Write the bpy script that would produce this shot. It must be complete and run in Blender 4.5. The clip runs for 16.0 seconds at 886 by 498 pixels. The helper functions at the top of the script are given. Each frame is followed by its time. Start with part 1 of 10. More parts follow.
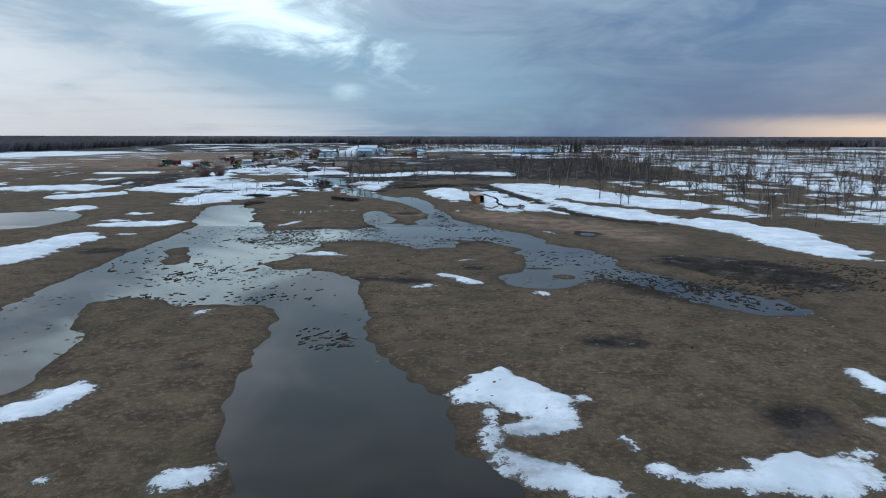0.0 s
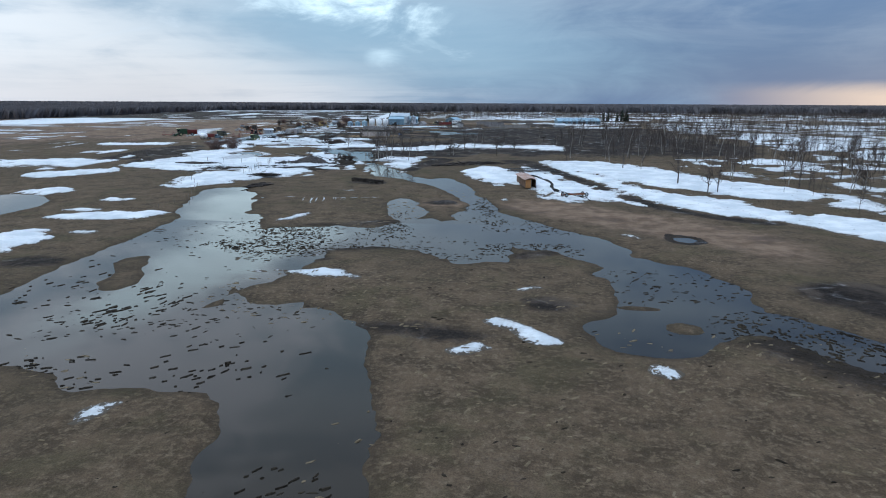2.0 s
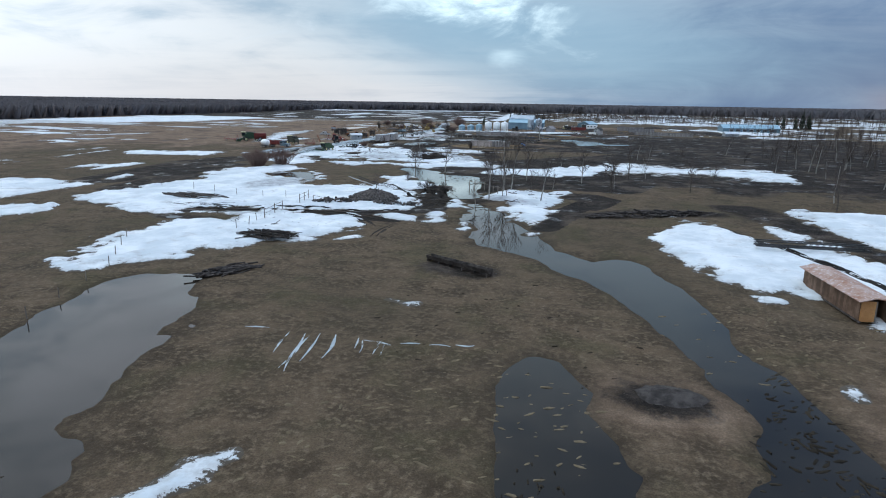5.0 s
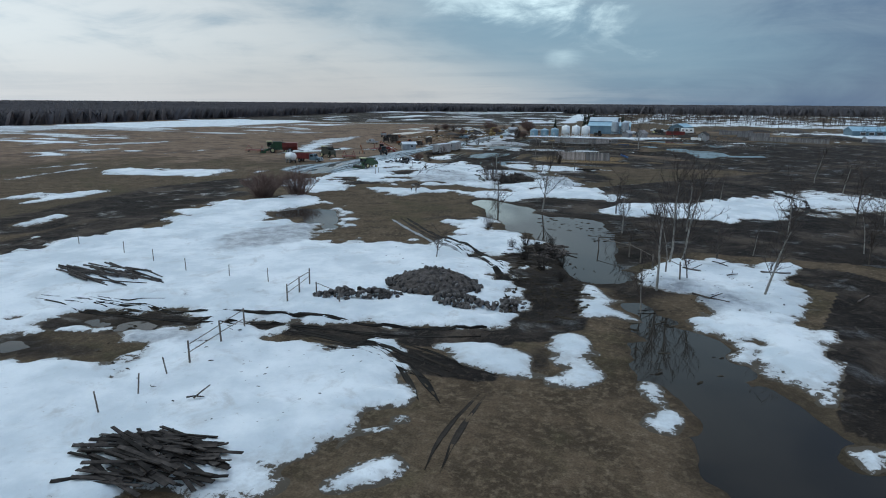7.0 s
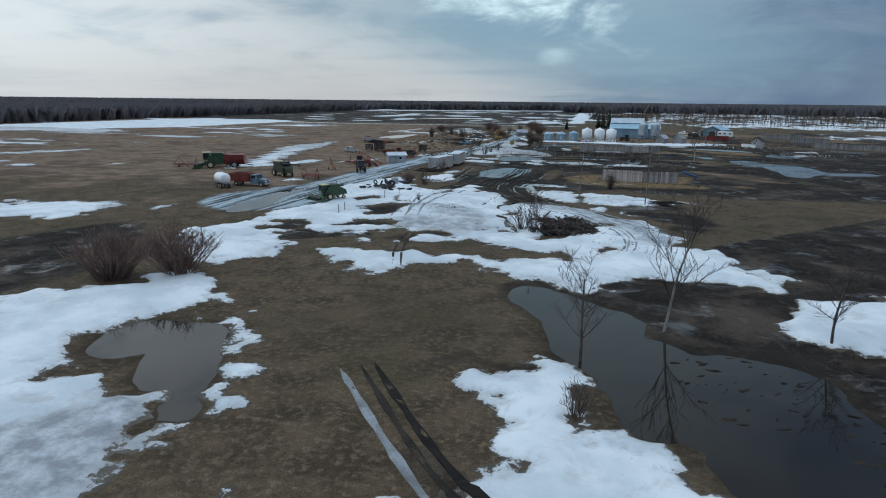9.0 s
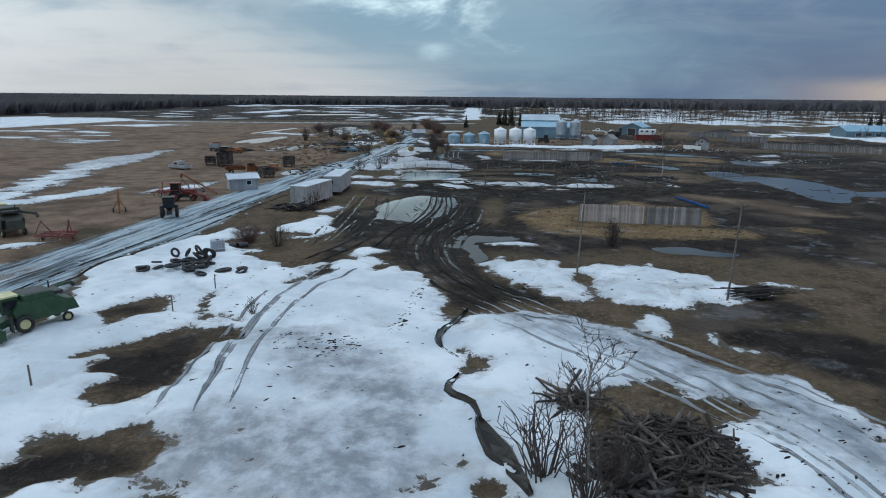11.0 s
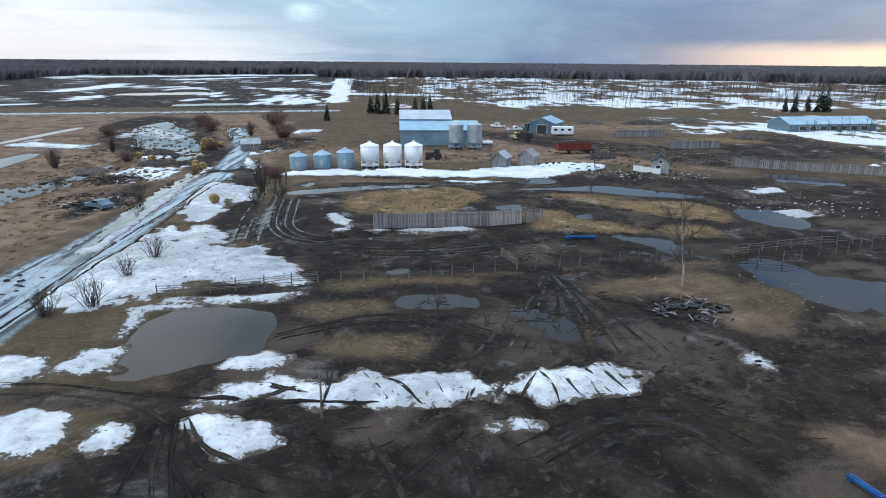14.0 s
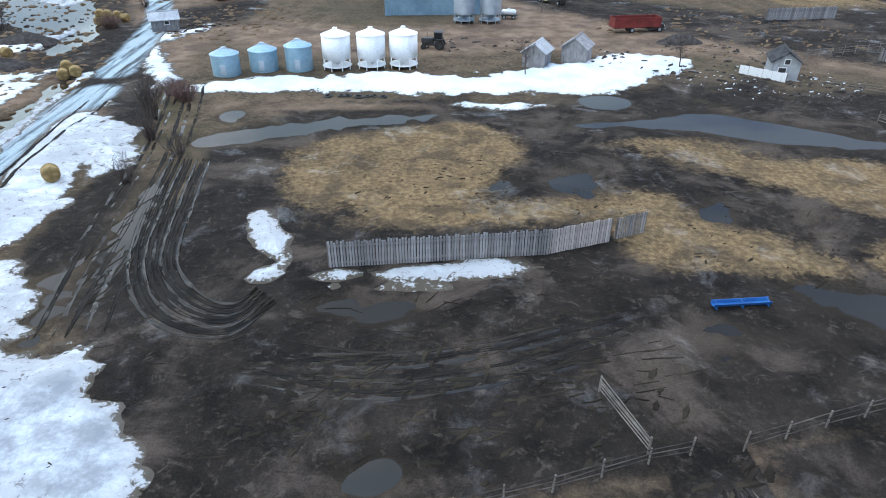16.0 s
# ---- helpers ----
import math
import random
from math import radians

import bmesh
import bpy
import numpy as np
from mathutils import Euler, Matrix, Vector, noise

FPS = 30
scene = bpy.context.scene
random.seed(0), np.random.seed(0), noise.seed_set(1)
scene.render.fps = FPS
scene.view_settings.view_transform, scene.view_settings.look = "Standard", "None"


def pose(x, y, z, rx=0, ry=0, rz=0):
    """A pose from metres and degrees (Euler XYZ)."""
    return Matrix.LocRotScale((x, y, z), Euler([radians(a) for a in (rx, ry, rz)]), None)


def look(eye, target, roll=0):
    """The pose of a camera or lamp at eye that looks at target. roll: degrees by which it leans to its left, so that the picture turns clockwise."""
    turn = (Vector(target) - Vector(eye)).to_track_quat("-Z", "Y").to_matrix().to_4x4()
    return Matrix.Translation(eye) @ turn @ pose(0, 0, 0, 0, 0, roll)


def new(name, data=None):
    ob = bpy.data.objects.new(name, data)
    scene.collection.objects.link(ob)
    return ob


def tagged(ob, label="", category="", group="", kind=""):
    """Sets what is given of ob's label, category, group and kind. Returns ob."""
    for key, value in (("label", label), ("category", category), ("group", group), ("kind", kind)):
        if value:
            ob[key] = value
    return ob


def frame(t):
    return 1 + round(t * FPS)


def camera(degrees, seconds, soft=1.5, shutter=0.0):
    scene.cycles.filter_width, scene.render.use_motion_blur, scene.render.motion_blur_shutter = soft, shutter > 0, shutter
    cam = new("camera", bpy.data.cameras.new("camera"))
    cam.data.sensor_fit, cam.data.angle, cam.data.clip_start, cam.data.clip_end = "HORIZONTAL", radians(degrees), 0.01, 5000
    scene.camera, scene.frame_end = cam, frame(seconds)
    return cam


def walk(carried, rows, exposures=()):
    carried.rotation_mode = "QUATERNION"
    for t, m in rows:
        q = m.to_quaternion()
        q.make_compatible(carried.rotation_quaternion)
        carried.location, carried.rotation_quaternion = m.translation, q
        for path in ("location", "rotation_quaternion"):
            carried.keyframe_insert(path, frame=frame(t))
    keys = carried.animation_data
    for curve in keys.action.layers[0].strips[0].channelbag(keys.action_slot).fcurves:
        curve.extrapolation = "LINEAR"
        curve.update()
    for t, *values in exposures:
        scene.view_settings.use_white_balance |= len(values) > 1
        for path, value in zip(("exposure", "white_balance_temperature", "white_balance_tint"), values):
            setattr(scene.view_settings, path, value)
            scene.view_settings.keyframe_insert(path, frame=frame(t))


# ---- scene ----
cam = camera(70.28, 16.0, soft=1.05)
PATH = [
    (0, (0.327, -1.409, 18.801), (0.313, 0.559, 18.449), 0.1),
    (0.5, (0.061, 5.694, 19.002), (0.052, 7.661, 18.64), 0.1),
    (1, (-0.243, 13.13, 19.003), (-0.246, 15.083, 18.576), -0.0),
    (1.5, (-1.003, 20.715, 19.206), (-1.125, 22.659, 18.755), 0.2),
    (2, (-1.967, 28.756, 19.299), (-2.083, 30.701, 18.847), 0.3),
    (2.1, (-2.369, 32.452, 19.262), (-2.494, 34.397, 18.811), 0.28),
    (2.2, (-2.771, 36.148, 19.225), (-2.905, 38.092, 18.774), 0.26),
    (2.3, (-3.173, 39.845, 19.189), (-3.315, 41.788, 18.738), 0.24),
    (2.4, (-3.575, 43.541, 19.152), (-3.726, 45.483, 18.701), 0.22),
    (2.5, (-3.977, 47.237, 19.115), (-4.137, 49.179, 18.665), 0.2),
    (3, (-5.277, 58.639, 18.98), (-5.444, 60.58, 18.529), 0.2),
    (3.5, (-6.626, 70.625, 19.103), (-6.808, 72.564, 18.647), 0.3),
    (4, (-8.434, 83.434, 18.774), (-8.634, 85.372, 18.321), 0.3),
    (4.5, (-10.533, 96.612, 18.71), (-10.882, 98.529, 18.259), 0.5),
    (4.7, (-11.825, 101.871, 18.731), (-12.228, 103.777, 18.279), 0.7),
    (6.8, (-31.754, 156.316, 18.279), (-32.39, 158.158, 17.829), 0.4),
    (7, (-33.507, 160.859, 18.359), (-34.14, 162.701, 17.908), 0.4),
    (7.5, (-37.958, 172.31, 18.43), (-38.588, 174.153, 17.978), 0.3),
    (8, (-42.572, 183.92, 18.435), (-43.199, 185.764, 17.982), 0.3),
    (8.2, (-44.332, 188.502, 18.54), (-44.958, 190.346, 18.086), 0.4),
    (10.3, (-63.024, 244.837, 18.034), (-63.512, 246.719, 17.566), 0.6),
    (10.5, (-64.471, 249.666, 17.989), (-64.908, 251.561, 17.522), 0.4),
    (11, (-67.313, 261.593, 18.063), (-67.58, 263.518, 17.593), 0.5),
    (11.5, (-69.272, 273.676, 18.581), (-69.423, 275.613, 18.106), 0.7),
    (12, (-70.076, 285.608, 20.422), (-69.952, 287.546, 19.946), 0.6),
    (12.5, (-69.804, 297.815, 22.627), (-69.659, 299.751, 22.145), 0.6),
    (13, (-69.52, 309.776, 24.474), (-69.417, 311.714, 23.993), 0.9),
    (13.5, (-69.434, 321.306, 25.041), (-69.33, 323.243, 24.553), 0.8),
    (14, (-69.348, 332.534, 25.208), (-69.241, 334.448, 24.636), 0.5),
    (14.5, (-69.238, 343.991, 25.482), (-69.129, 345.866, 24.794), 0.5),
    (15, (-68.848, 355.684, 26.052), (-68.746, 357.511, 25.245), 0.2),
    (15.5, (-68.867, 366.843, 26.828), (-68.751, 368.612, 25.903), 0.1),
    (16, (-68.793, 378.016, 27.48), (-68.675, 379.723, 26.444), 0.4),
]
walk(cam, [(t, look(eye, aim, lean)) for t, eye, aim, lean in PATH],
     [(0, -0.15, 6150, 11), (3, 0.12, 6200, 12), (4.5, 0.12, 6300, 12), (7, -0.36, 6350, 8), (8.5, -0.36, 6350, 8), (11, -0.32, 6350, 9), (12, -0.03, 6400, 11), (12.5, 0.3, 6550, 14),
      (13.5, 0.38, 6450, 12), (14.5, 0.47, 6450, 13), (15.2, 0.74, 6500, 13), (16, 0.88, 6300, 12)])

# ---- world and sun: a low sun behind broken cloud, ahead and to the right ----
world = bpy.data.worlds.new("evening_sky")
scene.world = world
world.use_nodes = True
SUN_AZ, SUN_EL = radians(62), radians(9)      # clockwise from +y


class Nodes:
    """A short way to write node trees."""

    def __init__(self, tree):
        self.tree = tree
        self.tree.nodes.clear()

    def node(self, kind, **values):
        n = self.tree.nodes.new(kind)
        for key, v in values.items():
            if key.startswith("i_"):
                n.inputs[key[2:].replace("_", " ")].default_value = v
            elif key == "operation":
                n.operation = v
            elif key == "blend":
                n.blend_type = v
        return n

    def link(self, a, b):
        self.tree.links.new(a, b)

    def put(self, socket, value):
        if isinstance(value, (int, float, tuple)):
            socket.default_value = value
        else:
            self.link(value, socket)

    def math(self, op, a, b=0.0, c=None, clamp=False):
        n = self.node("ShaderNodeMath", operation=op)
        n.use_clamp = clamp
        self.put(n.inputs[0], a)
        self.put(n.inputs[1], b)
        if c is not None:
            self.put(n.inputs[2], c)
        return n.outputs[0]

    def mix(self, fac, a, b, blend="MIX"):
        n = self.tree.nodes.new("ShaderNodeMix")
        n.data_type, n.blend_type = "RGBA", blend
        self.put(n.inputs[0], fac)
        self.put(n.inputs[6], (*a, 1.0) if isinstance(a, tuple) and len(a) == 3 else a)
        self.put(n.inputs[7], (*b, 1.0) if isinstance(b, tuple) and len(b) == 3 else b)
        return n.outputs[2]

    def step(self, value, lo, hi):
        n = self.tree.nodes.new("ShaderNodeMapRange")
        n.interpolation_type = "SMOOTHSTEP"
        self.put(n.inputs[0], value)
        n.inputs[1].default_value, n.inputs[2].default_value = lo, hi
        return n.outputs[0]

    def noise(self, vec, scale, detail=4.0, rough=0.55, distort=0.0, colour=False):
        n = self.tree.nodes.new("ShaderNodeTexNoise")
        n.inputs["Scale"].default_value, n.inputs["Detail"].default_value = scale, detail
        n.inputs["Roughness"].default_value, n.inputs["Distortion"].default_value = rough, distort
        if vec is not None:
            self.link(vec, n.inputs["Vector"])
        return n.outputs["Color" if colour else "Fac"]

    def scaled(self, vec, sx, sy, sz):
        n = self.tree.nodes.new("ShaderNodeMapping")
        n.inputs["Scale"].default_value = (sx, sy, sz)
        self.link(vec, n.inputs["Vector"])
        return n.outputs[0]


def build_sky():
    k = Nodes(world.node_tree)
    coord = k.node("ShaderNodeTexCoord").outputs["Generated"]
    split = k.node("ShaderNodeSeparateXYZ")
    k.link(coord, split.inputs[0])
    x, y, z = split.outputs
    sky = k.tree.nodes.new("ShaderNodeTexSky")
    sky.sky_type, sky.sun_disc = "NISHITA", False
    sky.sun_elevation, sky.sun_rotation = SUN_EL, SUN_AZ
    clear = k.mix(1.0, sky.outputs[0], (0.12, 0.12, 0.12), "MULTIPLY")
    # directions laid on a flat cloud deck, long streaks across the view
    up = k.math("MAXIMUM", z, 0.0)
    deck = k.math("ADD", up, 0.045)
    u, v = k.math("DIVIDE", x, deck), k.math("DIVIDE", y, deck)
    flat = k.node("ShaderNodeCombineXYZ")
    k.link(u, flat.inputs[0]), k.link(v, flat.inputs[1])
    azim = k.math("ARCTAN2", x, y)                      # clockwise from +y
    elev = k.math("ARCSINE", z)
    dome = k.node("ShaderNodeCombineXYZ")
    k.link(azim, dome.inputs[0]), k.link(elev, dome.inputs[1])
    soft = k.noise(k.scaled(dome.outputs[0], 2.2, 9.0, 1.0), 1.0, 6.0, 0.58, 0.9)
    billow = k.noise(k.scaled(dome.outputs[0], 5.5, 16.0, 1.0), 1.0, 7.0, 0.62, 1.2)
    deckn = k.noise(k.scaled(flat.outputs[0], 0.22, 0.42, 1.0), 1.0, 6.0, 0.55, 0.5)
    streaks = k.math("ADD", k.math("MULTIPLY", soft, 0.5), k.math("ADD", k.math("MULTIPLY", billow, 0.25), k.math("MULTIPLY", deckn, 0.25)))
    puffs = billow
    right = k.step(azim, -0.45, 0.45)
    # cloud colour: pale on the one side, slate on the other, darker towards the base of the bank
    pale = k.mix(k.step(streaks, 0.40, 0.58), (0.40, 0.53, 0.65), (0.80, 0.86, 0.90))
    slate = k.mix(k.step(streaks, 0.40, 0.60), (0.100, 0.200, 0.375), (0.275, 0.375, 0.52))
    cloud = k.mix(right, pale, slate)
    low = k.math("SUBTRACT", 1.0, k.step(z, 0.03, 0.15), clamp=True)
    deep = k.math("MULTIPLY", low, k.step(azim, -0.12, 0.25))
    cloud = k.mix(k.math("MULTIPLY", deep, 0.8), cloud, (0.085, 0.175, 0.345))
    white = k.math("MULTIPLY", k.math("SUBTRACT", 1.0, k.step(z, 0.0, 0.10)), k.math("SUBTRACT", 1.0, k.step(azim, -0.5, -0.05)))
    cloud = k.mix(k.math("MULTIPLY", white, 0.8), cloud, (0.72, 0.73, 0.75))
    # breaks in the deck let the brighter upper sky through
    frays = k.math("ADD", k.math("MULTIPLY", billow, 0.6), k.math("MULTIPLY", soft, 0.4))

    def opening(az, el, long, high, slope, fray, soft):
        du, dv = k.math("SUBTRACT", azim, az), k.math("SUBTRACT", elev, el)
        dv = k.math("ADD", dv, k.math("MULTIPLY", du, slope))
        far = k.math("SQRT", k.math("ADD", k.math("POWER", k.math("DIVIDE", du, long), 2.0), k.math("POWER", k.math("DIVIDE", dv, high), 2.0)))
        return k.step(k.math("ADD", k.math("SUBTRACT", 1.0, far), k.math("MULTIPLY", k.math("SUBTRACT", frays, 0.5), fray)), -soft, soft)

    shade = opening(0.09, 0.09, 0.22, 0.13, 0.0, 1.4, 0.8)
    cloud = k.mix(k.math("MULTIPLY", shade, 0.42), cloud, (0.085, 0.165, 0.32))
    teal = opening(-0.12, 0.10, 0.34, 0.075, 0.15, 1.6, 0.7)
    cloud = k.mix(k.math("MULTIPLY", teal, 0.75), cloud, (0.30, 0.50, 0.66))
    upper = opening(-0.22, 0.36, 0.50, 0.15, 0.1, 2.2, 0.8)
    cloud = k.mix(k.math("MULTIPLY", upper, 0.7), cloud, (0.46, 0.64, 0.76))
    gap = k.math("MAXIMUM", opening(-0.385, 0.215, 0.22, 0.045, 0.36, 3.4, 0.55), k.math("MULTIPLY", opening(-0.15, 0.066, 0.022, 0.010, 0.0, 3.6, 0.9), 0.4))
    glow = opening(-0.60, 0.42, 0.26, 0.16, 0.25, 4.5, 0.6)
    cloud = k.mix(glow, cloud, (0.93, 1.02, 1.12))
    cloud = k.mix(k.math("MULTIPLY", gap, k.math("MULTIPLY_ADD", k.step(billow, 0.3, 0.6), 0.4, 0.6)), cloud, (1.15, 1.45, 1.55))
    # the strip of lit sky under the bank, towards the sun
    strip = k.math("MULTIPLY", k.math("SUBTRACT", 1.0, k.step(k.math("ADD", z, k.math("MULTIPLY", puffs, 0.02)), 0.022, 0.045)), k.step(azim, 0.28, 0.62))
    cloud = k.mix(strip, cloud, (0.86, 0.70, 0.57))
    # an overcast sky is brighter overhead than at its rim
    lift = k.math("MULTIPLY_ADD", k.step(z, 0.55, 0.95), 2.2, 1.0)
    cloud = k.mix(1.0, cloud, lift, "MULTIPLY")
    both = k.mix(0.9, clear, cloud)
    west = k.math("SUBTRACT", 1.0, k.step(azim, -1.0, -0.45))
    both = k.mix(1.0, both, k.math("MULTIPLY_ADD", west, 0.28, 1.0), "MULTIPLY")
    back = k.node("ShaderNodeBackground", i_Strength=1.0)
    out = k.node("ShaderNodeOutputWorld")
    k.link(both, back.inputs["Color"])
    k.link(back.outputs[0], out.inputs["Surface"])


build_sky()
sun = new("sun", bpy.data.lights.new("sun", "SUN"))
sun.data.energy, sun.data.angle, sun.data.color = 0.6, radians(25), (1.0, 0.86, 0.72)
sun.matrix_world = look((math.sin(SUN_AZ) * 50, math.cos(SUN_AZ) * 50, 22), (0, 0, 0))

# ---- materials ----
def material(name):
    m = bpy.data.materials.new(name)
    m.use_nodes = True
    return m, Nodes(m.node_tree)


def finish(k, colour, rough=0.8, bump=None, strength=0.4, distance=0.05, metal=0.0, spec=0.5):
    b = k.node("ShaderNodeBsdfPrincipled")
    k.put(b.inputs["Base Color"], (*colour, 1.0) if isinstance(colour, tuple) and len(colour) == 3 else colour)
    k.put(b.inputs["Roughness"], rough)
    k.put(b.inputs["Metallic"], metal)
    k.put(b.inputs["Specular IOR Level"], spec)
    if bump is not None:
        n = k.node("ShaderNodeBump")
        n.inputs["Strength"].default_value, n.inputs["Distance"].default_value = strength, distance
        k.link(bump, n.inputs["Height"])
        k.link(n.outputs[0], b.inputs["Normal"])
    out = k.node("ShaderNodeOutputMaterial")
    k.link(b.outputs[0], out.inputs["Surface"])


def attribute(k, name):
    n = k.node("ShaderNodeAttribute")
    n.attribute_name = name
    return n.outputs["Fac"]


def position(k):
    return k.node("ShaderNodeNewGeometry").outputs["Position"]


def ground_material():
    m, k = material("spring_ground")
    p = position(k)
    big, mid = k.noise(p, 0.035, 5.0), k.noise(p, 0.35, 6.0, 0.6)
    fine, grit = k.noise(p, 2.2, 5.0, 0.65), k.noise(p, 9.0, 3.0, 0.6)
    wob = k.math("MULTIPLY_ADD", fine, 1.6, k.math("MULTIPLY_ADD", mid, 2.4, -2.0))
    # grazed, flattened pasture
    turf = k.mix(k.step(mid, 0.32, 0.68), (0.056, 0.040, 0.025), (0.120, 0.085, 0.054))
    turf = k.mix(k.step(fine, 0.45, 0.75), turf, (0.175, 0.132, 0.088))
    turf = k.mix(k.math("MULTIPLY", k.step(big, 0.45, 0.65), 0.5), turf, (0.066, 0.052, 0.033))
    moss = k.step(k.noise(p, 0.11, 6.0, 0.65, 0.4), 0.50, 0.66)
    turf = k.mix(k.math("MULTIPLY", moss, 0.45), turf, (0.062, 0.056, 0.027))
    worn = k.step(k.noise(p, 0.75, 7.0, 0.74, 1.0), 0.57, 0.68)
    turf = k.mix(k.math("MULTIPLY", worn, 0.34), turf, (0.040, 0.029, 0.020))
    # tall dry grass of the open fields
    hay = k.mix(k.step(mid, 0.3, 0.7), (0.128, 0.086, 0.057), (0.235, 0.164, 0.114))
    hay = k.mix(k.math("MULTIPLY", k.step(k.noise(p, 0.12, 5.0), 0.5, 0.64), 0.75), hay, (0.085, 0.060, 0.046))
    c = k.mix(k.step(k.math("ADD", attribute(k, "dry"), wob), -3.0, 3.0), turf, hay)
    # bruised, wet soil
    soil = k.mix(k.step(mid, 0.3, 0.7), (0.0085, 0.0070, 0.0062), (0.027, 0.0215, 0.0178))
    soil = k.mix(k.math("MULTIPLY", k.step(fine, 0.5, 0.8), 0.6), soil, (0.070, 0.053, 0.041))
    soil = k.mix(k.math("MULTIPLY", k.step(k.noise(p, 0.13, 7.0, 0.66, 0.5), 0.48, 0.64), 0.75), soil, (0.092, 0.071, 0.055))
    soil = k.mix(k.math("MULTIPLY", k.step(k.noise(p, 1.1, 6.0, 0.7, 0.8), 0.56, 0.66), 0.55), soil, (0.090, 0.074, 0.060))
    mud = k.step(k.math("ADD", attribute(k, "mud"), k.math("MULTIPLY_ADD", k.noise(p, 0.8, 7.0, 0.72, 0.6), 3.2, k.math("SUBTRACT", wob, 1.6))), -0.9, 0.9)
    c = k.mix(mud, c, soil)
    bedding = k.mix(k.step(fine, 0.3, 0.72), (0.110, 0.072, 0.036), (0.245, 0.168, 0.088))
    bedding = k.mix(k.math("MULTIPLY", k.step(mid, 0.48, 0.66), 0.75), bedding, (0.062, 0.045, 0.029))
    straw = k.step(k.math("ADD", attribute(k, "straw"), k.math("MULTIPLY_ADD", k.noise(p, 0.7, 7.0, 0.72, 0.8), 4.0, k.math("SUBTRACT", wob, 2.0))), -0.9, 1.1)
    c = k.mix(straw, c, bedding)
    # the soaked lanes, part gravel and part old ice
    lane = k.step(k.math("ADD", attribute(k, "road"), k.math("MULTIPLY", wob, 0.6)), -0.8, 0.8)
    along = k.noise(k.scaled(p, 1.1, 0.06, 1.0), 1.0, 5.0, 0.6, 0.4)
    gravel = k.mix(k.step(along, 0.34, 0.54), (0.052, 0.048, 0.044), (0.29, 0.375, 0.42))
    c = k.mix(lane, c, gravel)
    wet = k.math("SUBTRACT", 1.0, k.step(k.math("ADD", attribute(k, "height"), k.math("MULTIPLY", fine, 0.12)), 0.02, 0.20))
    c = k.mix(k.math("MULTIPLY", wet, 0.6), c, (0.030, 0.023, 0.016))
    soak = k.math("MULTIPLY", mud, k.step(k.noise(p, 0.22, 7.0, 0.68, 0.4), 0.54, 0.70))
    rough = k.math("SUBTRACT", 0.9, k.math("MULTIPLY", k.math("MAXIMUM", soak, k.math("MULTIPLY", lane, k.step(along, 0.40, 0.56))), 0.62))
    relief = k.math("ADD", k.math("MULTIPLY", fine, 1.0), k.math("MULTIPLY", grit, 0.35))
    speck = k.math("MULTIPLY_ADD", k.step(grit, 0.30, 0.72), 0.44, 0.78)
    c = k.mix(1.0, c, speck, "MULTIPLY")
    finish(k, c, rough, relief, 0.75, 0.25, spec=k.math("MULTIPLY_ADD", k.math("SUBTRACT", 0.9, rough), 0.62, 0.10))
    return m


def water_material():
    m, k = material("meltwater")
    p = position(k)
    murk = k.mix(k.noise(p, 0.06, 3.0), (0.006, 0.005, 0.004), (0.034, 0.027, 0.020))
    ripple = k.noise(p, 1.6, 2.0, 0.4)
    finish(k, murk, 0.03, ripple, 0.05, 0.02, spec=0.30)
    return m


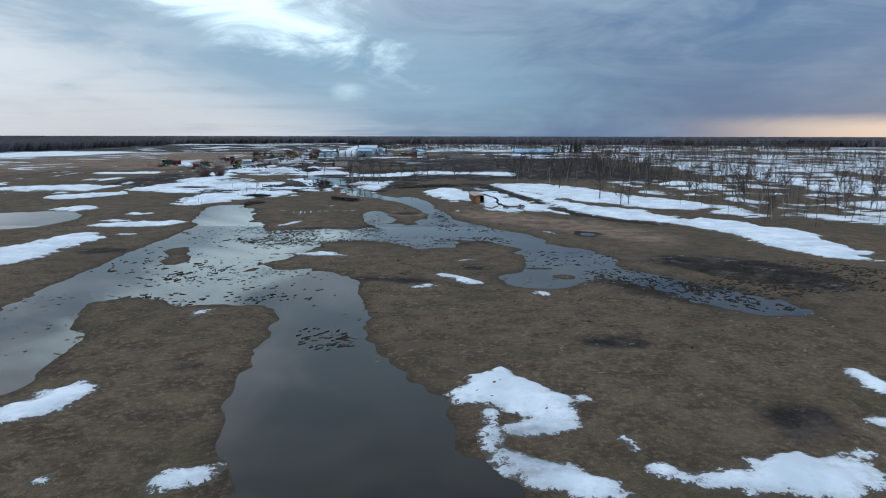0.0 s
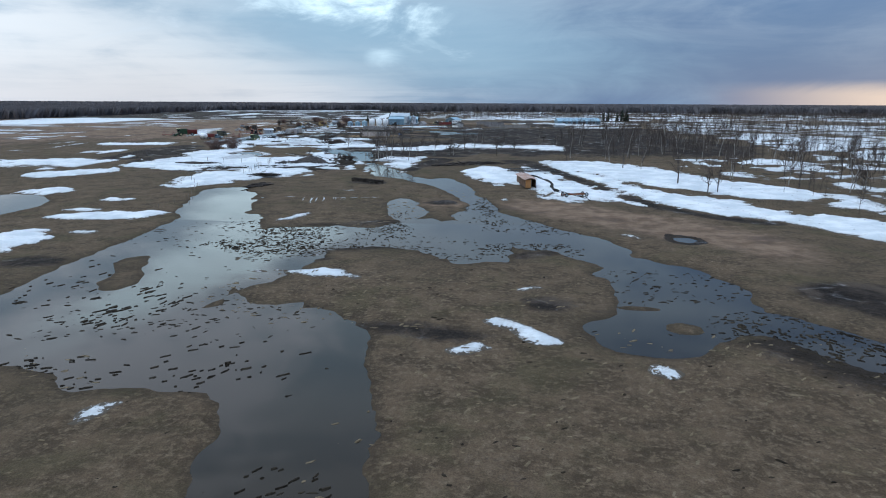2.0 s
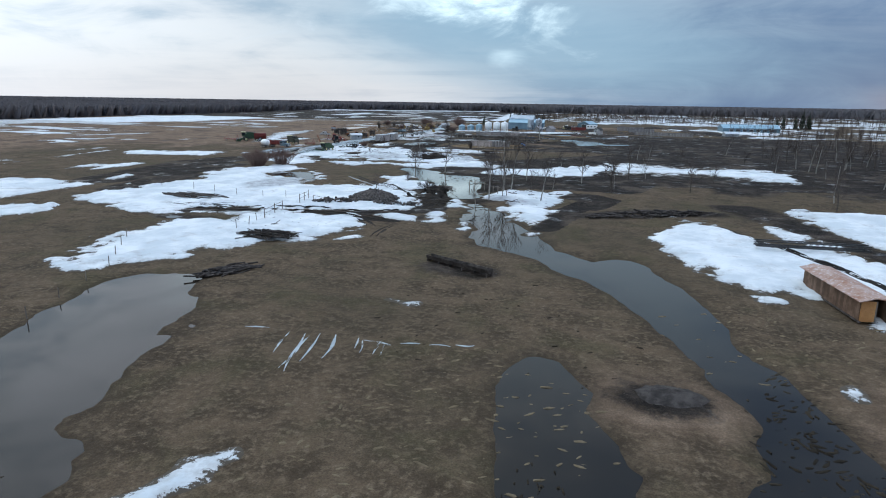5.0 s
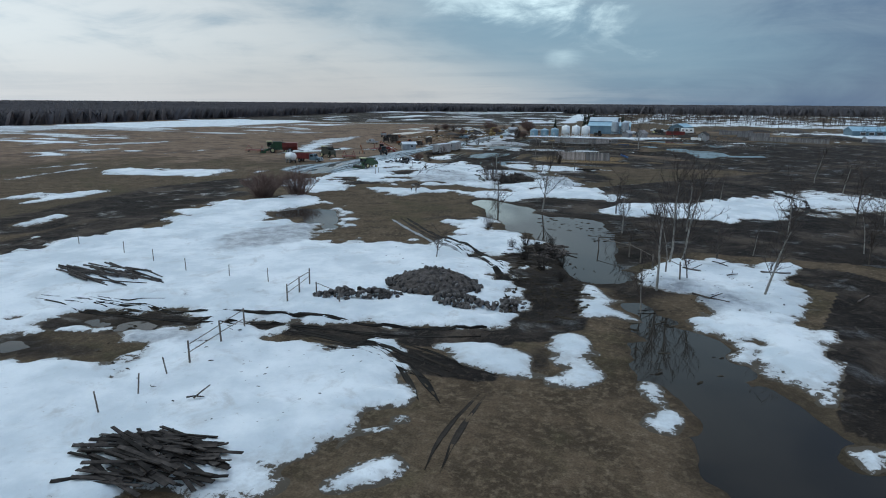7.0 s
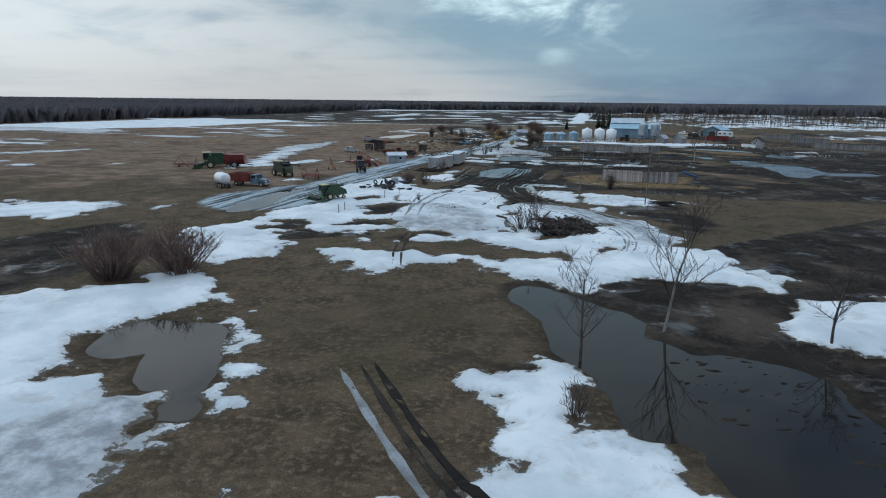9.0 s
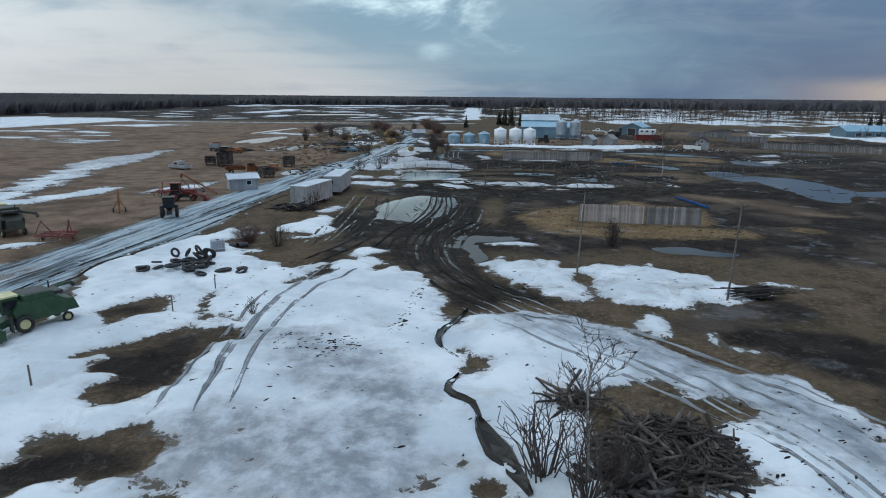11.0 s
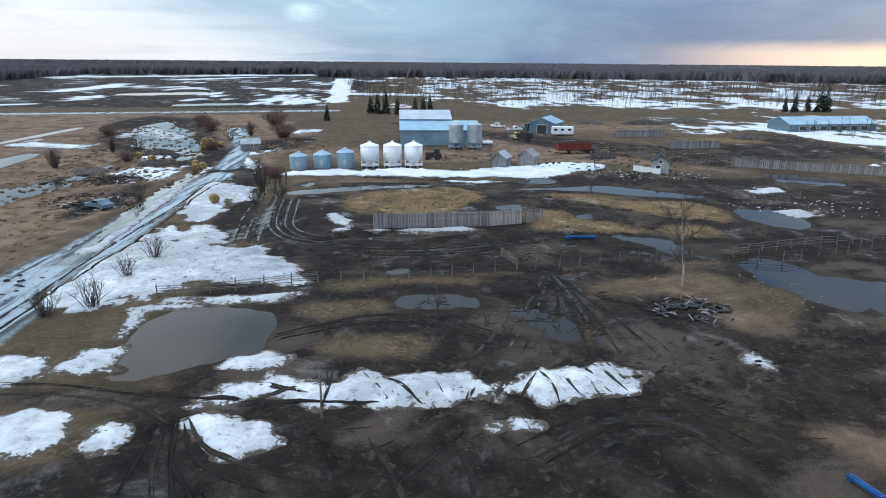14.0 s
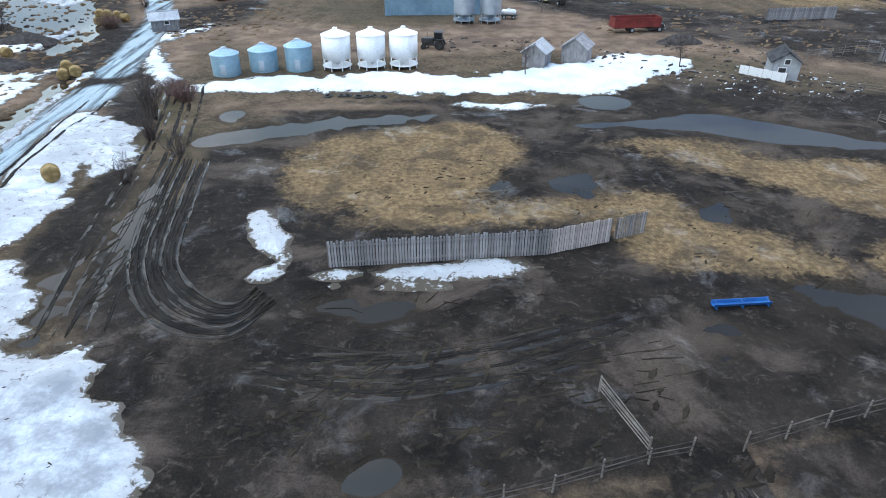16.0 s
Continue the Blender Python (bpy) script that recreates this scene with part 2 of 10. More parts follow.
def snow_material():
    m, k = material("old_snow")
    p = position(k)
    thick = attribute(k, "thick")
    wob = k.math("MULTIPLY_ADD", k.noise(p, 1.5, 5.0, 0.65), 0.5, -0.25)
    body = k.mix(k.step(k.noise(p, 0.22, 6.0, 0.6), 0.35, 0.66), (0.53, 0.575, 0.60), (0.72, 0.745, 0.755))
    dirt = k.step(k.noise(p, 3.2, 5.0, 0.7), 0.63, 0.74)
    body = k.mix(k.math("MULTIPLY", dirt, 0.6), body, (0.26, 0.23, 0.19))
    grime = k.math("MULTIPLY", k.step(k.noise(p, 0.30, 7.0, 0.72, 0.6), 0.52, 0.70), 0.55)
    body = k.mix(grime, body, (0.40, 0.39, 0.375))
    trod = k.step(k.math("ADD", attribute(k, "trodden"), k.math("MULTIPLY_ADD", k.noise(p, 0.45, 8.0, 0.74, 0.7), 3.4, -1.85)), -0.25, 0.75)
    body = k.mix(k.math("MULTIPLY", trod, 0.72), body, (0.27, 0.265, 0.265))
    body = k.mix(k.math("MULTIPLY", k.math("MULTIPLY", trod, k.step(k.noise(p, 1.7, 6.0, 0.75, 0.5), 0.56, 0.64)), 0.9), body, (0.060, 0.050, 0.043))
    sl = k.step(k.math("ADD", attribute(k, "slush"), k.math("MULTIPLY_ADD", k.noise(p, 0.5, 5.0, 0.6), 5.0, -2.6)), -1.2, 1.4)
    ice = k.mix(k.step(k.noise(p, 0.6, 6.0, 0.7), 0.35, 0.7), (0.20, 0.215, 0.235), (0.50, 0.53, 0.56))
    body = k.mix(sl, body, ice)
    thin = k.math("SUBTRACT", 1.0, k.step(k.math("ADD", thick, wob), 0.02, 0.22))
    c = k.mix(k.math("MULTIPLY", thin, 0.5), body, (0.34, 0.335, 0.33))
    # the melting rim is eaten into holes that show wet turf
    holes = k.step(k.math("SUBTRACT", k.math("MULTIPLY", k.noise(p, 1.9, 6.0, 0.72, 0.5), 0.42), thick), 0.135, 0.175)
    c = k.mix(holes, c, (0.060, 0.046, 0.030))
    relief = k.math("ADD", k.noise(p, 0.9, 5.0, 0.6), k.math("MULTIPLY", k.noise(p, 5.0, 3.0), 0.25))
    finish(k, c, k.math("SUBTRACT", 0.85, k.math("MULTIPLY", sl, 0.45)), relief, 0.5, 0.22)
    return m


GROUND, WATER, SNOW = ground_material(), water_material(), snow_material()


# ---- the lie of the land ----
def rise(y):
    """The pasture lies low; the farmyard stands some three metres above it."""
    return np.interp(y, [130, 200, 300, 400], [0.0, 1.6, 3.0, 3.2])


def spaced(lo, hi, fine, far, grow):
    """Even steps from lo to hi, then ever longer ones out to -far and far."""
    mid = list(np.arange(lo, hi + 0.01, fine))
    out, step, v = [], fine, hi
    while v < far:
        step *= grow
        v += step
        out.append(v)
    inn, step, v = [], fine, lo
    while v > -far:
        step *= grow
        v -= step
        inn.append(v)
    return np.array(inn[::-1] + mid + out)


GX = spaced(-128.0, 42.0, 0.42, 4700.0, 1.035)
GY = spaced(24.0, 480.0, 0.42, 4700.0, 1.035)
PX, PY = np.meshgrid(GX, GY)


def lattice(ix, iy, seed):
    h = (ix.astype(np.int64) * 374761393 + iy.astype(np.int64) * 668265263 + seed * 974711) & 0x7FFFFFFF
    h = ((h ^ (h >> 13)) * 1274126177) & 0x7FFFFFFF
    return ((h ^ (h >> 16)) & 0xFFFF) / 65535.0


def ripple(x, y, size, seed, octaves=3):
    """Soft value noise, -1 to 1, whose largest forms are size metres."""
    total, gain = np.zeros_like(x), 1.0
    for o in range(octaves):
        turn = 0.55 + 1.13 * o + 0.37 * seed
        c, s = math.cos(turn) / size * 2 ** o, math.sin(turn) / size * 2 ** o
        u, v = x * c + y * s + 17.3 * o, y * c - x * s - 9.1 * o
        iu, iv = np.floor(u), np.floor(v)
        fu, fv = u - iu, v - iv
        fu, fv = fu * fu * (3 - 2 * fu), fv * fv * (3 - 2 * fv)
        a, b = lattice(iu, iv, seed + o), lattice(iu + 1, iv, seed + o)
        c, d = lattice(iu, iv + 1, seed + o), lattice(iu + 1, iv + 1, seed + o)
        total += gain * ((a * (1 - fu) + b * fu) * (1 - fv) + (c * (1 - fu) + d * fu) * fv - 0.5) * 2
        gain *= 0.55
    return total


FAR_NONE = -6.0
SPAN = {}
FIELDS = {n: np.full(PX.shape, FAR_NONE) for n in ("water", "snow", "bare", "mud", "straw", "dry", "slush", "road", "crust")}


def chain(spots):
    """Ovals (x, y, half-width, half-depth) run into one another: the cells near them, how far inside one is in metres, and how broad it is there."""
    spots = [spots[0], spots[0]] if len(spots) == 1 else spots
    thin = max(min(min(s[2:]) for s in spots), 0.3)
    reach_x, reach_y = max(s[2] for s in spots) * (1 + 6.2 / thin), max(s[3] for s in spots) * (1 + 6.2 / thin)
    i0, i1 = np.searchsorted(GX, [min(s[0] for s in spots) - reach_x, max(s[0] for s in spots) + reach_x])
    j0, j1 = np.searchsorted(GY, [min(s[1] for s in spots) - reach_y, max(s[1] for s in spots) + reach_y])
    cells = (slice(j0, j1), slice(i0, i1))
    x, y = PX[cells], PY[cells]
    inside, broad = np.full(x.shape, FAR_NONE), np.full(x.shape, 0.8)
    for (ax, ay, ap, aq), (bx, by, bp, bq) in zip(spots, spots[1:]):
        mp, mq = max((ap + bp) / 2, 0.05), max((aq + bq) / 2, 0.05)
        dx, dy = (bx - ax) / mp, (by - ay) / mq
        t = np.clip((((x - ax) / mp) * dx + ((y - ay) / mq) * dy) / max(dx * dx + dy * dy, 1e-6), 0, 1)
        p, q = np.maximum(ap + (bp - ap) * t, 0.05), np.maximum(aq + (bq - aq) * t, 0.05)
        deep = (1 - np.hypot((x - ax - (bx - ax) * t) / p, (y - ay - (by - ay) * t) / q)) * np.minimum(p, q)
        broad = np.where(deep > inside, np.clip(np.minimum(p, q) / 2.6, 0.22, 1.5), broad)
        inside = np.maximum(inside, deep)
    return cells, inside, broad


def cover(kind, *spots):
    """Adds one patch of a ground cover. The field holds how far inside one is, in metres."""
    cells, inside, broad = chain(spots)
    field, span = FIELDS[kind], SPAN.setdefault(kind, np.full(PX.shape, 0.8))
    span[cells] = np.where(inside > field[cells], broad, span[cells])
    field[cells] = np.maximum(field[cells], inside)


YIELDS = {"water": ("snow", "crust"), "turf": ("water", "snow", "crust", "slush", "mud", "straw", "road"), "soil": ("water", "snow", "crust", "slush", "straw", "road"),
          "snow": ("water", "bare", "mud", "straw", "road"), "mire": ("water", "snow", "crust", "slush", "straw", "road"), "crust": ("water", "road"), "mud": ("straw", "dry"), "straw": ("water", "snow", "crust", "mud"), "slush": (), "dry": ("mud", "straw"), "road": ()}


def lay(kind, *spots):
    """Lays a patch over all that was laid before it: what lies there gives way. turf, soil and mire are open ground, free of water and snow."""
    cells, inside, broad = chain(spots)
    for other in YIELDS[kind]:
        FIELDS[other][cells] = np.minimum(FIELDS[other][cells], -inside)
    if kind not in ("snow", "crust", "slush"):
        OPEN[cells] = np.maximum(OPEN[cells], inside)
    if kind in ("turf", "dry"):
        KEPT[cells] = np.maximum(KEPT[cells], inside)
    if kind == "mire":                    # the blackest mud, wet to its edge
        FIELDS["mud"][cells] = np.maximum(FIELDS["mud"][cells], np.where(inside > -0.4, np.minimum(2.5 * inside + 2.4, 6), FAR_NONE))
    elif kind != "turf":
        cover("mud" if kind == "soil" else kind, *spots)


OPEN, KEPT = np.full(PX.shape, FAR_NONE), np.full(PX.shape, FAR_NONE)
# pasture
cover("snow", (-96.4, 132.7, 4.3, 17.6), (-96.0, 143.5, 3.0, 12.5), (-91.5, 149.3, 1.0, 4.4))
cover("snow", (-145.3, 205.1, 1.5, 9.2), (-113.6, 201.8, 1.0, 6.2))
cover("snow", (1.7, 191.4, 2.2, 12.3), (6.5, 180.8, 1.6, 8.2))
cover("snow", (-2.3, 192.7, 2.9, 11.8), (6.1, 186.0, 3.0, 11.3), (17.0, 184.5, 4.1, 15.1), (14.0, 161.1, 2.1, 6.5), (20.2, 157.2, 1.5, 4.4), (27.4, 155.8, 1.5, 4.3), (32.9, 150.8, 1.7, 4.8), (37.8, 144.6, 2.0, 5.0), (44.3, 142.3, 2.0, 4.8))
cover("snow", (10.3, 206.3, 1.7, 8.0), (21.8, 198.6, 2.1, 8.7), (28.3, 178.2, 2.5, 8.9), (33.1, 165.3, 2.3, 7.2), (39.5, 157.2, 2.2, 6.4), (48.0, 148.9, 2.4, 6.4))
cover("snow", (2.1, 178.2, 3.0, 7.7), (8.3, 185.9, 3.3, 9.1), (12.0, 172.4, 4.1, 9.3), (12.6, 158.1, 2.4, 4.6), (17.0, 155.9, 2.9, 5.2))
cover("bare", (10.9, 157.5, 0.8, 0.8), (17.2, 170.2, 0.9, 0.9), (21.1, 187.6, 1.2, 1.2), (17.9, 200.8, 1.4, 1.4), (11.7, 219.3, 1.6, 1.6))
# farmside
cover("snow", (-13.3, 276.5, 1.6, 10.8), (9.9, 279.0, 1.3, 8.8), (27.8, 271.1, 1.9, 12.2))
cover("snow", (-146.2, 277.8, 0.7, 3.7), (-126.2, 281.5, 0.7, 3.4))
cover("snow", (-173.3, 314.3, 0.6, 4.5), (-171.5, 332.5, 0.6, 5.1))
cover("snow", (-141.6, 335.4, 1.2, 9.3), (-164.4, 399.1, 1.6, 16.5))
cover("snow", (-159.4, 254.0, 0.7, 3.1), (-161.7, 266.4, 0.7, 3.6))
cover("snow", (-136.8, 238.9, 1.1, 4.3), (-128.8, 243.0, 0.9, 3.6))
cover("snow", (-119.5, 282.8, 0.6, 3.3))
# yard
cover("snow", (-153.5, 376.1, 1.6, 9.1), (-163.3, 408.2, 1.6, 11.7))
cover("snow", (-139.3, 338.1, 1.3, 5.7), (-133.8, 351.0, 1.8, 8.3))
cover("snow", (-118.8, 315.7, 0.6, 2.0), (-116.0, 319.5, 0.5, 1.7))
cover("snow", (-126.6, 354.3, 0.9, 4.2), (-121.2, 359.3, 0.9, 4.4))
cover("snow", (-114.2, 383.4, 0.8, 4.8))
cover("road", (-106.2, 379.5, 3.9, 3.9), (-106.7, 399.3, 3.6, 3.6), (-108.2, 427.6, 3.1, 3.1), (-106.8, 458.1, 2.8, 2.8))
cover("road", (-107.7, 466.4, 2.4, 2.4), (-111.8, 497.9, 2.0, 2.0), (-125.9, 545.5, 2.9, 2.9))
cover("road", (-109.7, 294.1, 9.4, 9.4), (-107.4, 311.7, 5.5, 5.5), (-109.8, 349.4, 3.5, 3.5), (-109.3, 402.8, 2.6, 2.6))
cover("road", (-282.9, 592.4, 4.0, 4.0), (-242.0, 598.5, 4.0, 4.0), (-176.9, 611.5, 4.0, 4.0), (-103.4, 626.2, 4.0, 4.0))
cover("snow", (-114.1, 379.7, 1.6, 4.2))
cover("snow", (-127.1, 461.7, 1.0, 5.1), (-118.8, 462.0, 1.5, 7.6))
# corrals
cover("snow", (-105.7, 438.4, 1.8, 5.9), (-107.2, 451.0, 1.6, 5.8))
cover("snow", (-123.0, 456.9, 2.2, 5.3), (-117.9, 461.8, 2.3, 5.6))
cover("snow", (-108.9, 482.8, 0.7, 2.2), (-99.4, 462.5, 1.2, 3.1))
cover("snow", (-123.0, 453.9, 1.2, 4.6), (-117.5, 458.0, 1.7, 6.5))
cover("snow", (-173.7, 507.1, 1.2, 6.2), (-150.7, 497.9, 0.8, 4.1))
cover("water", (5.5, 454.8, 0.9, 3.5), (13.7, 451.5, 1.1, 4.3))
cover("water", (-160.4, 464.9, 3.4, 13.5), (-158.3, 474.1, 3.6, 15.0))
cover("water", (-134.4, 435.0, 2.3, 7.3), (-133.4, 446.9, 2.5, 8.6))
cover("mud", (-75.3, 568.9, 2.0, 2.0), (-23.9, 505.2, 3.3, 17.2), (0.9, 483.1, 4.1, 19.0), (48.2, 510.8, 4.5, 24.5), (49.7, 476.1, 5.6, 25.3))
cover("mud", (-112.8, 498.7, 2.6, 13.0), (-97.8, 513.5, 2.2, 12.1))
cover("dry", (-121.1, 406.5, 5.9, 13.9), (-116.4, 412.1, 3.8, 9.6), (-199.9, 544.8, 7.5, 43.9), (-167.2, 534.7, 4.7, 27.3))
cover("dry", (-126.1, 423.1, 2.4, 6.8), (-140.5, 475.1, 3.4, 14.6))
cover("dry", (-209.8, 398.2, 12.0, 75.4), (-161.7, 392.7, 10.0, 58.5), (-163.9, 443.0, 7.8, 62.3))
cover("dry", (-221.9, 317.0, 14.1, 93.1), (-212.4, 373.5, 12.0, 104.0), (-170.2, 414.9, 8.3, 85.1))
cover("dry", (-240.6, 390.1, 11.7, 132.5), (-187.6, 399.6, 11.1, 128.5))
cover("dry", (-136.1, 558.0, 9.0, 39.7), (-103.1, 514.5, 6.8, 24.5), (-103.9, 437.2, 2.5, 4.8))
cover("dry", (-50.0, 554.4, 2.7, 17.6), (-13.9, 546.7, 2.0, 12.8), (22.5, 561.1, 2.2, 15.1))
cover("water", (-177.3, 540.8, 1.8, 10.5), (-178.4, 509.8, 1.6, 8.1))
cover("water", (4.2, 454.8, 1.1, 4.3), (12.8, 447.9, 1.1, 4.1))
cover("straw", (13.3, 516.3, 1.7, 7.8), (34.3, 516.5, 1.5, 6.9))
# distance
cover("mud", (-284.4, 722.3, 10.5, 106.2), (-240.7, 787.1, 12.8, 147.1), (-163.9, 800.4, 11.2, 135.2))
cover("mud", (-339.6, 869.7, 4.4, 63.5), (-176.9, 1021.5, 5.1, 94.7))
cover("snow", (-540.1, 1086.7, 25.0, 25.0), (-183.8, 1360.5, 25.0, 25.0))
cover("snow", (-108.6, 688.7, 6.0, 6.0), (-124.6, 872.7, 8.0, 8.0), (-146.7, 1137.7, 12.0, 12.0))
cover("snow", (-305.6, 784.2, 8.0, 8.0), (-322.8, 928.7, 10.0, 10.0))
cover("water", (-241.3, 758.3, 14.0, 14.0), (-216.6, 773.4, 14.0, 14.0))
cover("water", (-180.1, 659.9, 7.0, 7.0), (-159.1, 668.6, 7.0, 7.0))
cover("snow", (-267.1, 648.4, 6.0, 6.0), (-254.4, 660.3, 4.0, 4.0))
cover("snow", (-318.1, 1050.7, 10.0, 10.0), (-263.0, 1194.1, 14.0, 14.0))
cover("snow", (-367.8, 406.1, 9.0, 9.0), (-388.8, 500.7, 10.0, 10.0), (-381.6, 626.1, 12.0, 12.0))
cover("snow", (-664.9, 1441.6, 20.0, 20.0), (-378.6, 1627.6, 20.0, 20.0))
cover("snow", (20.9, 691.5, 8.0, 8.0), (80.2, 671.9, 6.0, 6.0))
cover("snow", (-104.1, 777.3, 14.0, 14.0), (-56.5, 764.9, 12.0, 12.0))
cover("snow", (-11.8, 745.7, 8.0, 8.0), (23.2, 768.0, 8.0, 8.0))
# thaw
cover("snow", (-161.2, 261.5, 1.3, 5.9), (-161.4, 267.7, 1.1, 5.3))
cover("snow", (-130.0, 240.0, 2.3, 7.9), (-128.0, 244.0, 1.3, 4.7))
cover("snow", (-225.1, 334.6, 1.1, 8.9), (-213.2, 352.0, 1.1, 9.5))
cover("snow", (-201.7, 293.2, 0.9, 5.2), (-197.5, 298.0, 0.9, 5.4))
cover("water", (-107.3, 401.5, 0.8, 0.8), (-108.8, 413.7, 1.0, 1.0), (-110.3, 428.4, 1.2, 1.2), (-111.9, 446.0, 1.0, 1.0), (-112.3, 462.9, 0.8, 0.8))
cover("water", (-156.6, 555.3, 2.6, 14.3), (-140.1, 521.2, 3.9, 17.7), (-120.9, 485.0, 2.2, 8.2))
cover("water", (-133.4, 448.4, 3.9, 10.9), (-132.7, 456.4, 1.5, 4.5))
cover("water", (-132.4, 466.6, 1.2, 3.9))
cover("water", (-139.2, 436.6, 2.7, 8.8), (-134.3, 442.5, 2.4, 8.1), (-132.8, 451.4, 1.5, 5.3))
cover("water", (-155.4, 460.5, 2.4, 9.1), (-158.3, 481.3, 1.6, 7.0))
cover("water", (-173.0, 511.6, 1.3, 6.5))
cover("snow", (-123.6, 456.3, 1.5, 4.4), (-119.1, 459.6, 2.6, 8.0), (-115.8, 461.4, 0.9, 2.9))
cover("snow", (-155.1, 498.0, 1.0, 4.1), (-151.4, 500.7, 1.0, 4.2))
cover("slush", (-163.1, 556.2, 4.0, 21.7), (-136.9, 518.5, 6.8, 30.1), (-120.4, 490.9, 2.7, 10.5))
cover("snow", (-153.0, 540.1, 3.1, 15.5), (-136.1, 520.6, 2.7, 12.5))
cover("snow", (-108.7, 484.7, 0.8, 3.2), (-102.3, 494.7, 0.9, 3.6))
cover("snow", (-104.5, 537.5, 1.1, 5.8), (-98.2, 540.5, 0.9, 4.5))
cover("mud", (-170.6, 573.8, 3.6, 21.1), (-151.9, 545.7, 7.9, 39.7), (-115.7, 480.2, 4.2, 15.1), (-102.4, 460.6, 2.5, 7.8), (-97.1, 431.6, 2.7, 6.6))
cover("mud", (-117.3, 442.3, 2.2, 6.0), (-117.8, 425.9, 2.0, 4.4))
cover("snow", (-104.5, 435.1, 5.1, 7.4), (-105.1, 442.0, 4.0, 6.4), (-105.1, 450.5, 2.4, 4.3))
cover("bare", (-100.2, 438.4, 1.5, 2.2), (-99.8, 444.6, 0.9, 1.5))
cover("snow", (-127.4, 480.3, 3.5, 7.9), (-124.6, 491.6, 2.6, 6.5))
cover("dry", (-47.6, 504.7, 5.6, 16.3), (-19.8, 489.8, 7.2, 18.7), (0.1, 472.3, 5.1, 11.8))
cover("dry", (-107.8, 491.2, 3.5, 9.0), (-89.4, 494.7, 2.4, 6.5))
cover("crust", (-107.2, 406.2, 1.0, 1.0), (-107.7, 418.0, 1.2, 1.2), (-109.2, 433.0, 1.3, 1.3), (-110.7, 452.6, 1.1, 1.1), (-111.1, 465.8, 0.7, 0.7))
cover("slush", (-107.6, 403.0, 2.0, 2.0), (-108.6, 415.8, 2.3, 2.3), (-110.1, 431.5, 2.3, 2.3), (-111.5, 455.1, 2.0, 2.0))
cover("water", (-108.3, 288.2, 2.3, 4.4), (-109.4, 294.4, 1.9, 4.1), (-110.9, 302.4, 1.2, 3.2), (-111.0, 307.7, 0.7, 1.9))
cover("bare", (-109.0, 291.0, 1.8, 3.7), (-109.8, 298.1, 1.4, 3.2))
cover("snow", (-242.1, 313.0, 1.1, 9.2), (-242.2, 325.3, 1.1, 9.9), (-248.0, 351.5, 1.2, 12.0))
cover("snow", (-173.5, 270.3, 0.8, 4.1), (-169.3, 282.3, 0.5, 3.0))
cover("snow", (-200.2, 314.8, 0.7, 5.1), (-198.7, 331.9, 0.7, 5.8))
cover("snow", (-469.0, 646.7, 5.0, 5.0), (-479.3, 740.2, 6.0, 6.0))
cover("snow", (-334.8, 501.3, 1.6, 19.8), (-347.0, 548.5, 1.8, 25.5))
cover("snow", (-250.7, 456.6, 0.8, 8.0), (-252.9, 491.6, 0.9, 10.0))
cover("snow", (-0.4, 197.7, 2.4, 7.6), (6.7, 189.3, 3.6, 10.2), (11.8, 179.1, 4.3, 10.6), (16.5, 169.9, 4.4, 9.6), (20.2, 162.4, 3.7, 7.1))
cover("snow", (17.0, 220.9, 1.8, 7.3), (28.4, 210.3, 2.6, 9.2), (35.5, 198.6, 2.9, 8.8))

# the flooded pasture, laid in order
lay("water", (-3.5, 28.5, 7.4, 3.1), (-5.8, 34.6, 8.2, 4.4), (-8.7, 42.3, 7.9, 5.3), (-10.8, 49.4, 5.0, 5.6), (-12.3, 57.1, 4.1, 7.3), (-14.5, 67.5, 4.8, 10.1), (-17.9, 77.1, 5.1, 8.0))
lay("water", (-45.6, 70.1, 4.3, 9.6), (-44.0, 77.7, 6.6, 11.6), (-40.6, 87.4, 10.3, 17.8), (-42.7, 108.6, 9.6, 22.6), (-46.7, 133.3, 6.0, 19.4))
lay("water", (-32.7, 75.6, 7.0, 5.6), (-26.3, 75.6, 6.4, 9.9), (-20.2, 74.7, 5.8, 9.3), (-14.8, 73.7, 4.0, 8.9))
lay("water", (-27.8, 108.6, 5.2, 14.2), (-23.6, 93.4, 3.7, 8.4), (-23.1, 82.2, 3.9, 7.7))
lay("water", (-56.0, 159.2, 5.5, 5.8), (-50.7, 142.4, 6.1, 9.8), (-44.0, 129.6, 5.6, 6.9), (-39.1, 122.8, 4.0, 4.1))
lay("water", (-32.1, 117.1, 5.1, 9.8), (-25.2, 117.9, 5.6, 8.7), (-17.8, 118.7, 5.6, 6.5), (-10.6, 122.2, 6.4, 12.2), (-3.1, 117.8, 5.8, 14.3), (-2.4, 106.9, 3.9, 3.7))
lay("water", (-2.0, 136.7, 5.5, 5.2), (4.1, 123.8, 5.4, 10.4), (9.7, 118.6, 4.9, 7.3), (13.5, 112.5, 4.3, 6.2), (15.3, 107.0, 2.7, 4.8))
lay("water", (-14.7, 139.7, 3.6, 8.1), (-17.5, 148.4, 2.5, 5.2))
lay("water", (-11.3, 178.1, 3.9, 5.2), (-6.4, 164.9, 2.7, 5.2), (-3.3, 154.5, 2.1, 5.2), (-1.6, 143.5, 3.0, 5.4))
